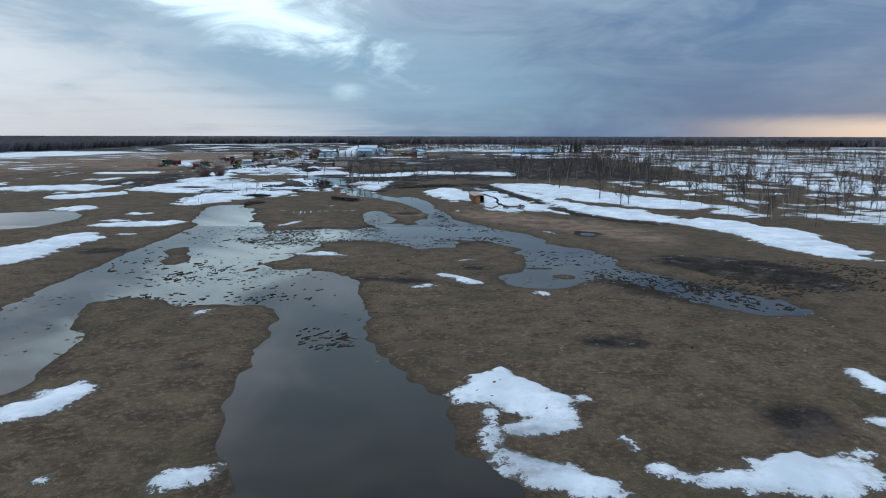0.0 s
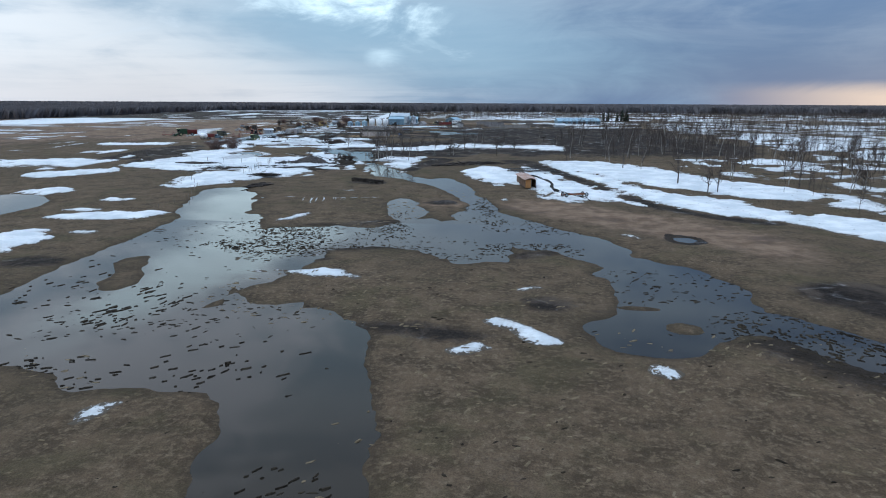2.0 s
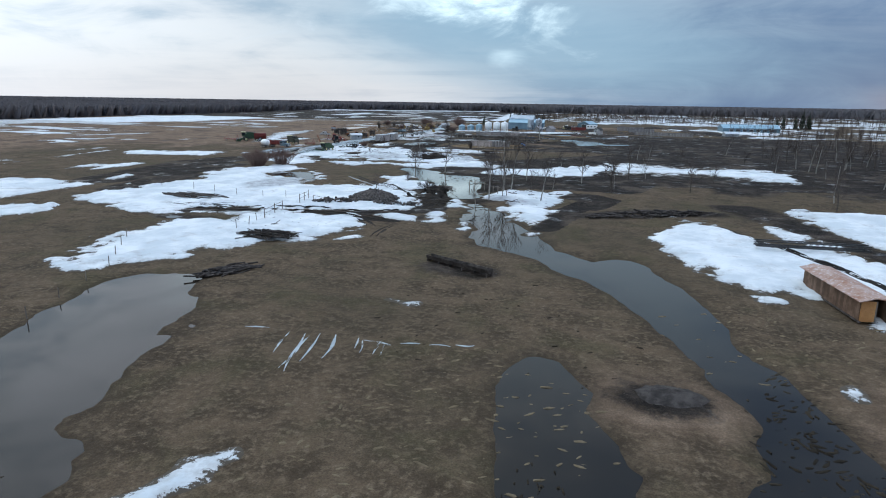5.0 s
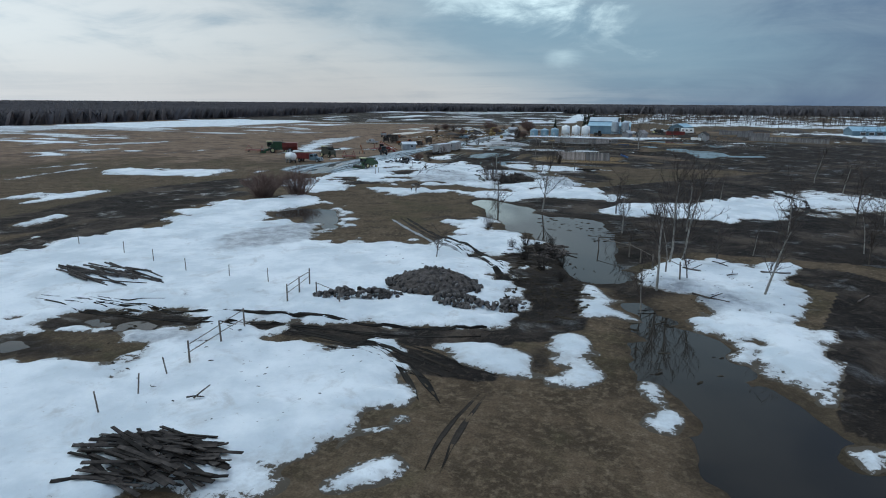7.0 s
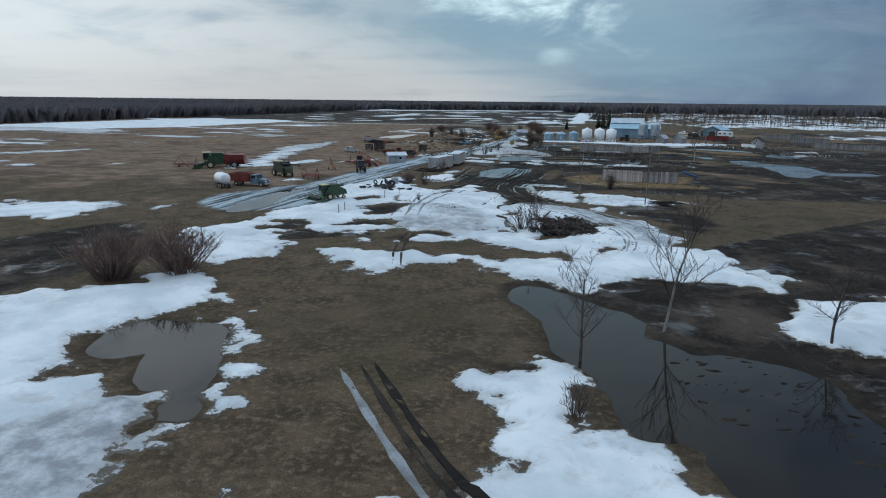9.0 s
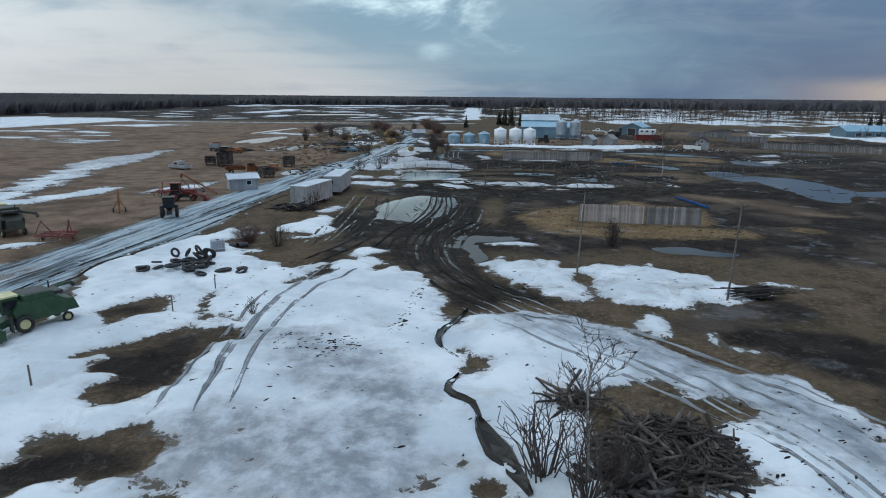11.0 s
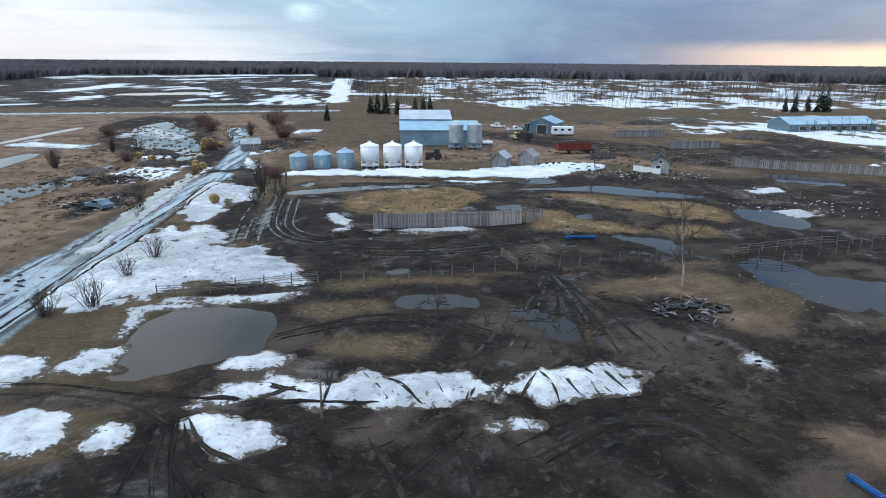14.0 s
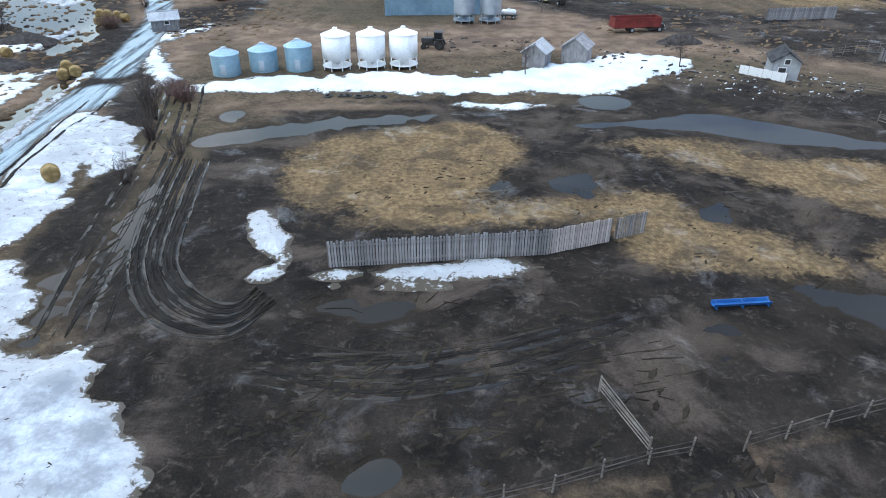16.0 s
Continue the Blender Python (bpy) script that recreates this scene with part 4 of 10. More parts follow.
lay("snow", (-96.0, 277.4, 2.8, 2.8), (-97.5, 278.7, 2.8, 2.8), (-96.5, 284.2, 4.3, 4.6), (-95.6, 292.5, 5.0, 6.1), (-94.1, 300.7, 6.0, 6.0), (-100.0, 311.0, 6.0, 6.0), (-99.2, 324.7, 3.9, 3.9), (-92.9, 311.2, 3.9, 3.9))
lay("snow", (-83.1, 307.0, 8.9, 9.8), (-81.3, 291.7, 6.3, 6.2), (-75.1, 299.3, 4.0, 4.0), (-73.8, 293.0, 4.0, 4.0), (-73.8, 284.9, 6.3, 5.8), (-74.0, 278.8, 3.9, 2.9), (-69.2, 279.1, 2.2, 1.8))
lay("snow", (-67.2, 293.8, 3.3, 3.3), (-67.4, 296.5, 3.3, 3.3), (-62.3, 298.8, 3.4, 2.4), (-57.7, 295.0, 2.2, 2.7))
lay("snow", (-63.3, 279.5, 2.8, 2.4), (-60.1, 278.6, 4.1, 2.7), (-56.5, 281.7, 4.3, 3.9), (-52.7, 285.9, 3.2, 3.2), (-53.6, 283.0, 3.2, 3.2))
lay("snow", (-54.0, 289.5, 3.0, 3.0), (-53.4, 291.8, 3.0, 3.0), (-51.5, 286.0, 2.6, 2.6), (-52.4, 283.4, 2.6, 2.6), (-52.6, 278.9, 2.2, 2.2), (-51.7, 281.0, 2.2, 2.2), (-54.6, 275.7, 2.6, 2.0), (-58.4, 275.7, 2.7, 1.6))
lay("snow", (-90.5, 277.2, 0.5, 0.6), (-89.5, 279.6, 1.3, 1.1), (-89.1, 282.4, 0.9, 0.8))
lay("snow", (-85.8, 281.3, 1.2, 0.9), (-83.7, 281.4, 0.8, 0.9))
lay("crust", (-85.2, 269.4, 0.5, 0.5), (-85.2, 270.8, 0.6, 0.6), (-85.2, 272.0, 0.3, 0.3))
lay("snow", (-70.0, 315.2, 1.8, 1.8), (-70.3, 318.5, 1.8, 1.8), (-67.0, 313.7, 3.8, 5.1), (-64.1, 311.9, 1.7, 1.7), (-64.1, 309.7, 1.7, 1.7))
lay("snow", (-57.7, 312.1, 4.5, 4.5), (-57.3, 316.1, 4.5, 4.5), (-52.4, 311.6, 3.5, 3.7), (-49.2, 312.4, 1.5, 1.6))
lay("snow", (-91.9, 327.4, 3.0, 3.0), (-92.9, 330.1, 3.0, 3.0), (-95.0, 325.2, 1.9, 1.9), (-94.0, 322.8, 1.9, 1.9))
lay("snow", (-94.7, 306.3, 3.6, 6.6), (-90.6, 310.3, 4.0, 5.3), (-87.7, 302.7, 5.0, 4.3), (-81.5, 303.3, 4.2, 4.0), (-76.6, 304.5, 3.7, 3.8), (-77.0, 299.3, 3.6, 3.0), (-74.8, 308.4, 1.7, 2.9))
lay("snow", (-82.0, 318.8, 2.2, 3.0), (-79.5, 315.3, 2.4, 3.5), (-78.0, 310.7, 2.9, 2.8))
lay("snow", (-94.3, 329.0, 2.1, 3.8), (-91.6, 329.9, 1.6, 3.9))
lay("snow", (-69.9, 318.8, 1.7, 3.3), (-67.9, 315.4, 2.2, 3.1), (-65.3, 313.6, 2.1, 2.9), (-63.9, 310.9, 1.1, 1.8))
lay("snow", (-60.2, 314.7, 1.9, 3.3), (-58.4, 312.9, 3.0, 4.6), (-55.8, 310.9, 2.8, 3.6), (-52.7, 312.1, 1.6, 2.0))
lay("snow", (-58.6, 304.5, 0.9, 1.6), (-58.5, 301.9, 0.7, 1.0))
lay("snow", (-54.3, 300.6, 1.3, 1.3), (-52.8, 300.3, 0.8, 0.8))
lay("crust", (-47.2, 315.1, 2.1, 0.9), (-44.8, 314.2, 1.3, 0.7))
lay("snow", (-70.9, 300.9, 1.4, 2.1), (-69.2, 299.1, 1.8, 2.3), (-66.8, 298.1, 2.2, 1.5), (-63.9, 297.9, 2.2, 1.3))
lay("slush", (-81.9, 282.3, 1.6, 1.6), (-82.6, 283.5, 1.6, 1.6), (-80.3, 285.2, 4.0, 3.5), (-74.8, 284.7, 4.5, 2.8), (-76.2, 279.6, 2.5, 1.8))
lay("slush", (-61.4, 299.1, 2.2, 1.3), (-56.1, 295.4, 2.8, 2.0), (-52.0, 288.4, 2.0, 2.0), (-50.7, 283.5, 1.4, 1.4), (-51.1, 282.6, 1.4, 1.4))
lay("slush", (-80.6, 297.6, 2.2, 1.4), (-84.3, 296.4, 2.4, 1.4))
lay("slush", (-68.1, 303.8, 1.5, 1.2), (-65.3, 302.6, 2.3, 1.3), (-62.9, 301.0, 2.1, 1.4), (-60.9, 298.7, 2.0, 1.4))
lay("soil", (-90.4, 292.3, 1.3, 1.5), (-88.7, 292.7, 2.2, 2.2), (-88.0, 291.4, 2.2, 2.2), (-87.8, 294.8, 1.1, 1.1), (-87.5, 294.1, 1.1, 1.1))
lay("soil", (-96.1, 300.1, 0.6, 0.8), (-95.1, 301.3, 0.8, 0.8), (-94.8, 300.7, 0.8, 0.8))
lay("soil", (-77.1, 280.1, 0.6, 0.6), (-75.6, 279.7, 1.1, 0.8))
lay("soil", (-88.7, 295.2, 1.2, 0.9), (-88.0, 296.9, 1.1, 0.7))
lay("turf", (-94.7, 324.2, 1.5, 3.7), (-89.9, 320.0, 1.6, 2.6))
lay("soil", (-84.9, 312.8, 0.9, 2.0), (-86.2, 320.4, 1.0, 3.3), (-86.4, 328.9, 1.5, 4.4), (-86.4, 339.5, 1.8, 5.0))
lay("soil", (-83.3, 329.3, 3.1, 7.1), (-76.7, 318.0, 1.9, 4.5), (-73.1, 312.2, 1.9, 2.5), (-69.7, 309.7, 2.1, 1.7), (-66.1, 307.6, 1.5, 1.1))
lay("soil", (-76.2, 342.3, 3.8, 11.7), (-72.7, 328.7, 3.1, 5.7))
lay("turf", (-61.9, 306.1, 1.2, 1.4), (-60.3, 304.6, 1.0, 1.0), (-62.4, 307.8, 0.7, 0.9))
lay("soil", (-53.5, 307.6, 1.9, 2.4), (-49.0, 308.1, 2.6, 2.6), (-55.9, 303.6, 1.7, 1.9))
lay("water", (-85.6, 345.6, 2.5, 7.1), (-82.5, 349.4, 4.5, 10.0), (-79.7, 349.8, 2.1, 4.9))
lay("water", (-75.4, 329.3, 1.8, 4.9), (-73.1, 320.5, 1.8, 3.5))
lay("water", (-69.0, 309.9, 1.4, 1.0), (-71.5, 311.0, 0.9, 0.9))
lay("soil", (-87.4, 270.6, 2.8, 2.4), (-85.9, 267.9, 2.1, 1.1), (-80.3, 269.2, 5.0, 0.9))
lay("turf", (-87.5, 273.1, 4.7, 3.4), (-81.2, 275.8, 3.4, 3.7), (-79.5, 272.0, 5.0, 2.9), (-70.4, 273.2, 3.9, 1.9), (-65.9, 273.9, 1.4, 1.7))
lay("soil", (-92.3, 273.1, 1.1, 1.4), (-85.9, 274.7, 2.6, 1.6), (-80.1, 269.7, 1.4, 1.3), (-80.3, 275.3, 0.6, 0.6), (-78.6, 272.6, 0.6, 0.6))
lay("snow", (-69.4, 299.2, 2.5, 2.5), (-69.7, 301.7, 2.5, 2.5), (-65.7, 298.3, 3.1, 3.2), (-61.5, 296.6, 2.6, 2.7))
lay("snow", (-66.2, 290.0, 1.7, 1.7), (-66.3, 293.5, 1.7, 1.7))
lay("snow", (-68.1, 303.8, 1.3, 1.1), (-65.3, 302.6, 2.1, 1.2), (-62.9, 301.0, 2.0, 1.3), (-60.9, 298.7, 1.8, 1.3))
lay("soil", (-52.4, 302.4, 3.2, 2.4), (-47.8, 299.9, 3.9, 3.9), (-45.1, 296.4, 2.4, 2.4), (-46.7, 292.6, 2.4, 2.4))
lay("soil", (-78.8, 273.4, 0.4, 0.4), (-80.1, 275.6, 0.4, 0.4), (-79.3, 277.0, 0.4, 0.4), (-78.0, 274.6, 0.4, 0.4))
lay("soil", (-73.9, 312.7, 2.0, 2.0), (-75.2, 321.7, 2.0, 2.0), (-71.6, 308.9, 2.0, 2.0), (-71.3, 306.6, 2.0, 2.0))
lay("soil", (-37.0, 219.8, 1.7, 1.7), (-36.4, 223.5, 1.7, 1.7), (-35.1, 218.7, 1.6, 1.6), (-35.3, 217.5, 1.6, 1.6))
lay("soil", (-28.2, 239.5, 3.6, 4.1), (-31.3, 239.8, 2.8, 3.2))
lay("water", (-36.5, 221.3, 1.1, 1.1), (-36.1, 223.8, 1.1, 1.1))
lay("soil", (-66.5, 282.8, 1.1, 0.6))
lay("soil", (-105.9, 228.6, 2.3, 2.7), (-106.0, 232.5, 3.1, 2.6), (-107.0, 239.9, 4.1, 2.4), (-106.3, 249.0, 3.7, 2.4), (-104.6, 254.5, 3.2, 2.2))
lay("mire", (-34.0, 238.4, 3.4, 3.7), (-24.4, 241.8, 7.5, 4.9), (-13.4, 243.3, 6.0, 7.9))
lay("mire", (-18.8, 211.6, 1.9, 1.9), (-15.2, 223.6, 1.9, 1.9), (-20.3, 207.1, 1.9, 1.7))
lay("snow", (-65.1, 292.7, 1.3, 1.3), (-65.1, 293.6, 1.3, 1.3), (-60.7, 296.1, 1.7, 1.3))
lay("snow", (-367.0, 405.7, 23.5, 23.5), (-385.9, 419.5, 23.5, 23.5), (-352.0, 445.0, 30.3, 27.3), (-337.9, 497.2, 41.5, 32.6), (-336.4, 586.6, 42.4, 45.1))
lay("snow", (-76.2, 200.4, 2.6, 3.0), (-71.2, 202.1, 6.0, 3.7), (-61.1, 203.3, 3.6, 2.6), (-53.5, 203.8, 4.4, 1.8), (-48.6, 205.1, 2.0, 1.2))
lay("snow", (-58.0, 194.4, 3.0, 3.1), (-54.6, 196.4, 3.4, 3.1), (-50.9, 196.6, 1.9, 2.4))
lay("snow", (-64.3, 192.0, 3.0, 3.3))
lay("slush", (-68.2, 194.0, 2.4, 1.4), (-65.6, 195.8, 2.2, 0.8))
lay("snow", (-46.7, 200.4, 1.2, 0.8), (-43.9, 200.0, 2.0, 1.3), (-41.6, 199.4, 1.2, 1.2), (-41.4, 198.2, 1.2, 1.2))
lay("snow", (-38.4, 200.7, 1.0, 1.0), (-38.4, 204.2, 1.0, 1.0), (-37.2, 199.8, 0.9, 0.9), (-37.3, 198.9, 0.9, 0.9))
lay("mire", (-50.5, 198.3, 1.4, 0.5), (-47.0, 197.0, 1.3, 1.0), (-44.8, 196.8, 2.0, 0.9))
lay("mire", (-74.6, 196.2, 1.3, 1.8), (-69.5, 198.3, 2.0, 1.5), (-64.1, 199.3, 2.0, 1.1), (-58.7, 200.0, 1.9, 1.0), (-53.5, 200.4, 1.9, 1.0), (-48.9, 201.3, 1.8, 1.1), (-44.6, 203.0, 1.8, 1.6), (-42.2, 207.3, 2.1, 2.1), (-41.9, 205.3, 2.1, 2.1), (-40.3, 212.6, 1.9, 1.9), (-40.1, 209.2, 1.9, 1.9), (-41.4, 220.6, 2.0, 2.0), (-41.0, 215.0, 2.0, 2.0), (-44.4, 229.6, 2.4, 2.4), (-43.8, 224.1, 2.4, 2.4))
lay("soil", (-39.9, 198.1, 0.2, 0.2), (-40.2, 201.5, 0.2, 0.2))
lay("water", (-73.6, 195.8, 1.7, 0.7), (-71.4, 196.6, 2.0, 0.6))
lay("turf", (-36.0, 202.2, 1.1, 1.1), (-36.4, 209.3, 1.1, 1.1), (-35.0, 200.6, 1.0, 1.0), (-34.8, 196.2, 1.0, 1.0), (-34.6, 192.3, 1.3, 1.3), (-34.7, 193.4, 1.3, 1.3))
lay("mire", (-36.9, 243.6, 3.2, 3.2), (-37.2, 249.8, 3.2, 3.2), (-28.7, 244.2, 6.4, 8.4), (-16.6, 245.2, 8.2, 9.7), (-10.2, 239.1, 4.2, 4.2), (-6.7, 251.1, 4.2, 4.2))
lay("mire", (-16.8, 227.7, 3.8, 3.9), (-13.5, 225.5, 3.0, 3.0), (-16.1, 217.2, 3.0, 3.0))
lay("mire", (-20.6, 202.4, 1.2, 1.2), (-18.0, 210.5, 1.2, 1.2), (-20.4, 200.2, 1.6, 1.6), (-21.3, 197.5, 1.6, 1.6))
lay("soil", (-114.4, 223.0, 6.9, 9.3), (-115.1, 237.2, 7.1, 9.3), (-115.6, 254.3, 8.3, 9.0), (-114.4, 267.6, 4.7, 4.7), (-111.5, 263.8, 4.7, 4.7))
lay("soil", (-103.3, 211.3, 3.9, 3.9), (-102.9, 218.4, 4.2, 3.4), (-103.7, 231.2, 4.9, 3.8))
lay("snow", (-114.1, 221.1, 1.9, 1.3), (-115.1, 227.1, 1.6, 1.5))
lay("snow", (-33.1, 198.2, 0.8, 1.1), (-31.8, 194.8, 1.4, 1.5))
lay("snow", (-22.7, 193.9, 1.1, 1.3))
lay("slush", (-77.6, 284.0, 3.3, 1.9), (-74.8, 286.1, 3.3, 2.8), (-73.6, 290.0, 2.3, 2.6), (-79.3, 294.5, 3.0, 2.4))
lay("snow", (-69.3, 298.7, 1.9, 1.9), (-69.4, 300.4, 1.9, 1.9), (-66.5, 296.5, 3.0, 3.6), (-62.8, 298.4, 3.1, 2.6), (-59.9, 297.6, 2.0, 1.8))
lay("snow", (-72.5, 293.7, 1.4, 1.4), (-73.1, 297.4, 1.4, 1.4), (-72.6, 290.8, 1.8, 1.8), (-72.4, 289.5, 1.8, 1.8))
lay("snow", (-68.9, 291.8, 1.6, 1.6), (-69.0, 293.3, 1.6, 1.6), (-67.1, 290.9, 1.7, 1.7), (-67.1, 288.7, 1.7, 1.7), (-65.2, 288.5, 1.6, 2.0))
lay("snow", (-56.5, 293.8, 1.8, 2.1), (-53.5, 293.6, 2.7, 2.2), (-52.2, 291.6, 1.7, 1.9))
lay("snow", (-57.7, 288.7, 1.8, 2.0), (-55.4, 287.3, 3.4, 2.6), (-52.0, 289.0, 1.5, 1.5), (-53.5, 286.4, 1.5, 1.5))
lay("slush", (-66.1, 301.1, 2.6, 1.4), (-61.9, 299.8, 3.2, 1.7), (-57.8, 297.1, 3.0, 1.8), (-52.8, 297.1, 2.6, 1.2))
lay("soil", (-87.8, 282.0, 1.6, 1.4), (-86.3, 283.3, 1.7, 1.1), (-84.2, 283.0, 0.9, 1.0))
lay("water", (-33.1, 209.2, 1.5, 1.0), (-31.1, 207.0, 2.7, 2.4), (-30.0, 202.7, 3.4, 2.3))
lay("water", (-34.8, 213.7, 1.5, 1.3), (-33.0, 210.9, 1.4, 1.0))
lay("snow", (-28.5, 212.5, 1.7, 0.9), (-26.1, 211.4, 2.3, 1.8))
lay("snow", (-27.2, 205.1, 1.2, 1.2), (-26.4, 207.7, 1.2, 1.2))
lay("slush", (-31.8, 219.8, 2.5, 2.4), (-28.0, 217.0, 3.4, 2.5))
lay("mire", (-36.5, 241.3, 4.0, 4.0), (-36.4, 247.9, 4.0, 4.0), (-27.0, 242.8, 6.4, 6.5), (-18.7, 245.7, 6.5, 6.9))
lay("mire", (-36.0, 231.5, 2.6, 3.3), (-38.6, 225.4, 1.4, 1.4), (-38.6, 219.8, 1.4, 1.4))
lay("water", (-44.8, 242.3, 5.5, 5.5), (-45.2, 246.5, 5.5, 5.5), (-41.3, 236.2, 4.0, 4.0), (-41.0, 230.9, 4.0, 4.0), (-38.6, 221.7, 2.2, 2.2), (-38.7, 226.3, 2.2, 2.2))
lay("turf", (-87.1, 270.6, 3.6, 4.6), (-80.7, 271.7, 4.5, 3.6), (-74.0, 271.7, 3.8, 1.9), (-68.3, 273.9, 3.5, 2.2), (-64.7, 273.4, 2.1, 1.1))
lay("mire", (-91.7, 273.9, 2.6, 1.9), (-87.2, 276.3, 3.3, 1.4))
lay("soil", (-95.4, 276.4, 1.6, 1.2), (-94.9, 280.0, 2.1, 1.0))

# yard and corrals, laid in order
lay("soil", (-78.9, 407.1, 5.3, 5.4), (-67.7, 404.9, 10.5, 6.9), (-56.3, 402.9, 10.3, 6.6), (-43.2, 406.8, 8.6, 7.9))
lay("soil", (-74.1, 391.6, 5.6, 4.4), (-63.7, 388.1, 8.9, 7.0), (-54.3, 385.0, 7.6, 7.4), (-48.6, 381.4, 6.0, 5.9))
lay("soil", (-76.5, 378.4, 3.5, 3.9), (-70.2, 380.9, 7.6, 5.1), (-63.4, 375.5, 8.4, 4.0), (-53.7, 374.0, 6.6, 4.0))
lay("soil", (-87.6, 417.0, 4.0, 9.0), (-79.5, 410.6, 7.1, 7.4), (-67.9, 407.7, 9.5, 6.0), (-57.9, 406.0, 7.3, 5.8))
lay("soil", (-78.1, 401.1, 4.3, 3.5), (-69.6, 399.5, 6.9, 3.6), (-61.0, 400.1, 5.7, 3.1))
lay("soil", (-87.1, 359.6, 7.4, 4.7), (-78.2, 360.8, 7.7, 4.8), (-66.7, 358.3, 8.2, 4.9))
lay("soil", (-79.8, 369.0, 8.2, 3.1), (-66.0, 368.7, 9.2, 3.3), (-51.7, 369.5, 7.2, 3.0), (-42.0, 369.4, 7.3, 3.2))
lay("soil", (-87.1, 337.1, 4.8, 9.0), (-80.0, 335.2, 5.7, 10.6), (-73.1, 329.6, 3.8, 4.1))
lay("soil", (-35.5, 354.7, 6.8, 5.9), (-35.5, 345.7, 5.4, 6.8), (-36.5, 340.0, 3.5, 5.6))
lay("soil", (-52.4, 328.4, 4.8, 2.5), (-46.3, 328.1, 3.9, 3.4))
lay("turf", (-73.8, 379.0, 3.2, 2.3), (-70.2, 378.8, 2.9, 2.5))
lay("turf", (-77.1, 386.7, 3.0, 2.3), (-72.9, 387.5, 2.2, 1.9))
lay("turf", (-48.0, 391.2, 3.8, 2.4), (-40.3, 393.8, 5.6, 3.4), (-38.6, 384.3, 3.9, 5.1), (-32.5, 390.0, 2.9, 3.9))
lay("turf", (-72.5, 350.1, 2.0, 6.4), (-71.9, 338.0, 1.6, 3.5))
lay("turf", (-77.1, 393.6, 1.9, 0.5), (-72.9, 394.3, 2.9, 0.5), (-66.4, 395.3, 4.0, 0.5), (-59.1, 396.4, 2.1, 0.5))
lay("turf", (-52.1, 395.5, 1.5, 0.7), (-44.2, 397.0, 4.3, 0.7), (-35.8, 399.4, 3.3, 0.8))
lay("dry", (-42.4, 365.0, 2.6, 1.5), (-37.9, 360.5, 4.9, 1.6), (-32.9, 355.1, 4.6, 1.4), (-28.6, 349.5, 4.2, 1.3))
lay("dry", (-40.9, 392.6, 4.0, 1.6), (-39.6, 382.7, 2.1, 2.9))
lay("straw", (-53.0, 352.9, 2.4, 4.3), (-59.6, 346.8, 6.7, 2.8), (-65.8, 341.4, 3.0, 4.6), (-62.8, 333.9, 3.4, 2.5), (-57.7, 332.4, 4.2, 1.4), (-50.0, 333.4, 4.4, 2.0), (-43.8, 335.5, 2.7, 2.7))
lay("straw", (-48.3, 349.7, 4.6, 3.8), (-48.2, 342.7, 3.6, 4.2), (-55.1, 340.9, 6.0, 4.8))
lay("straw", (-35.1, 338.9, 1.9, 1.7))
lay("straw", (-63.7, 439.6, 5.9, 5.1), (-66.4, 431.9, 5.8, 4.9), (-69.1, 425.2, 3.6, 3.9), (-65.0, 422.9, 7.8, 1.9), (-55.5, 423.7, 5.2, 2.1), (-49.1, 424.1, 3.6, 2.8), (-47.4, 419.6, 2.2, 2.1))
lay("straw", (-50.3, 416.8, 2.1, 1.9), (-44.6, 416.1, 2.3, 1.2), (-40.6, 413.9, 2.4, 1.1))
lay("straw", (-41.5, 437.7, 4.7, 1.1), (-37.0, 432.1, 4.4, 1.3), (-30.8, 428.2, 6.3, 2.5))
lay("straw", (-77.4, 436.9, 2.5, 1.8), (-74.2, 440.1, 2.3, 1.9))
lay("soil", (-60.9, 429.2, 2.3, 1.2), (-57.0, 428.4, 3.0, 1.7))
lay("water", (-61.0, 428.8, 1.3, 0.8))
lay("water", (-54.4, 428.5, 1.5, 1.9), (-52.5, 428.7, 1.3, 2.4))
lay("water", (-88.7, 440.8, 1.6, 1.6), (-84.4, 442.2, 3.0, 1.5), (-78.1, 444.5, 4.3, 1.2), (-69.5, 447.0, 4.5, 0.9))
lay("water", (-47.0, 443.5, 3.1, 0.7), (-40.6, 443.5, 3.8, 1.5), (-34.1, 443.6, 4.5, 3.1), (-27.9, 439.4, 4.6, 2.6), (-22.2, 436.5, 3.0, 1.4))
lay("water", (-43.0, 421.9, 1.0, 1.7))
lay("water", (-72.5, 411.1, 1.1, 0.6), (-70.3, 410.5, 1.6, 0.9))
lay("water", (-43.8, 409.7, 0.7, 0.5), (-40.4, 410.2, 2.1, 1.6), (-39.0, 408.2, 1.8, 1.0))
lay("water", (-47.5, 407.0, 1.0, 0.5), (-45.1, 407.4, 1.4, 0.6))
lay("water", (-44.2, 451.2, 3.1, 2.7))
lay("water", (-88.1, 448.6, 1.4, 1.8))
lay("water", (-94.4, 424.1, 0.5, 1.9), (-92.8, 416.5, 0.4, 2.1), (-90.9, 409.5, 0.4, 1.8))
lay("water", (-90.6, 429.0, 0.5, 2.9), (-89.8, 421.1, 0.5, 2.6))
lay("water", (-90.2, 406.9, 0.7, 0.5))
lay("snow", (-92.9, 459.2, 3.4, 2.1), (-76.9, 460.1, 9.5, 4.2), (-62.1, 459.5, 9.6, 4.5), (-47.3, 458.8, 7.9, 4.6), (-37.9, 467.2, 6.8, 7.4), (-29.4, 467.8, 3.9, 3.4))
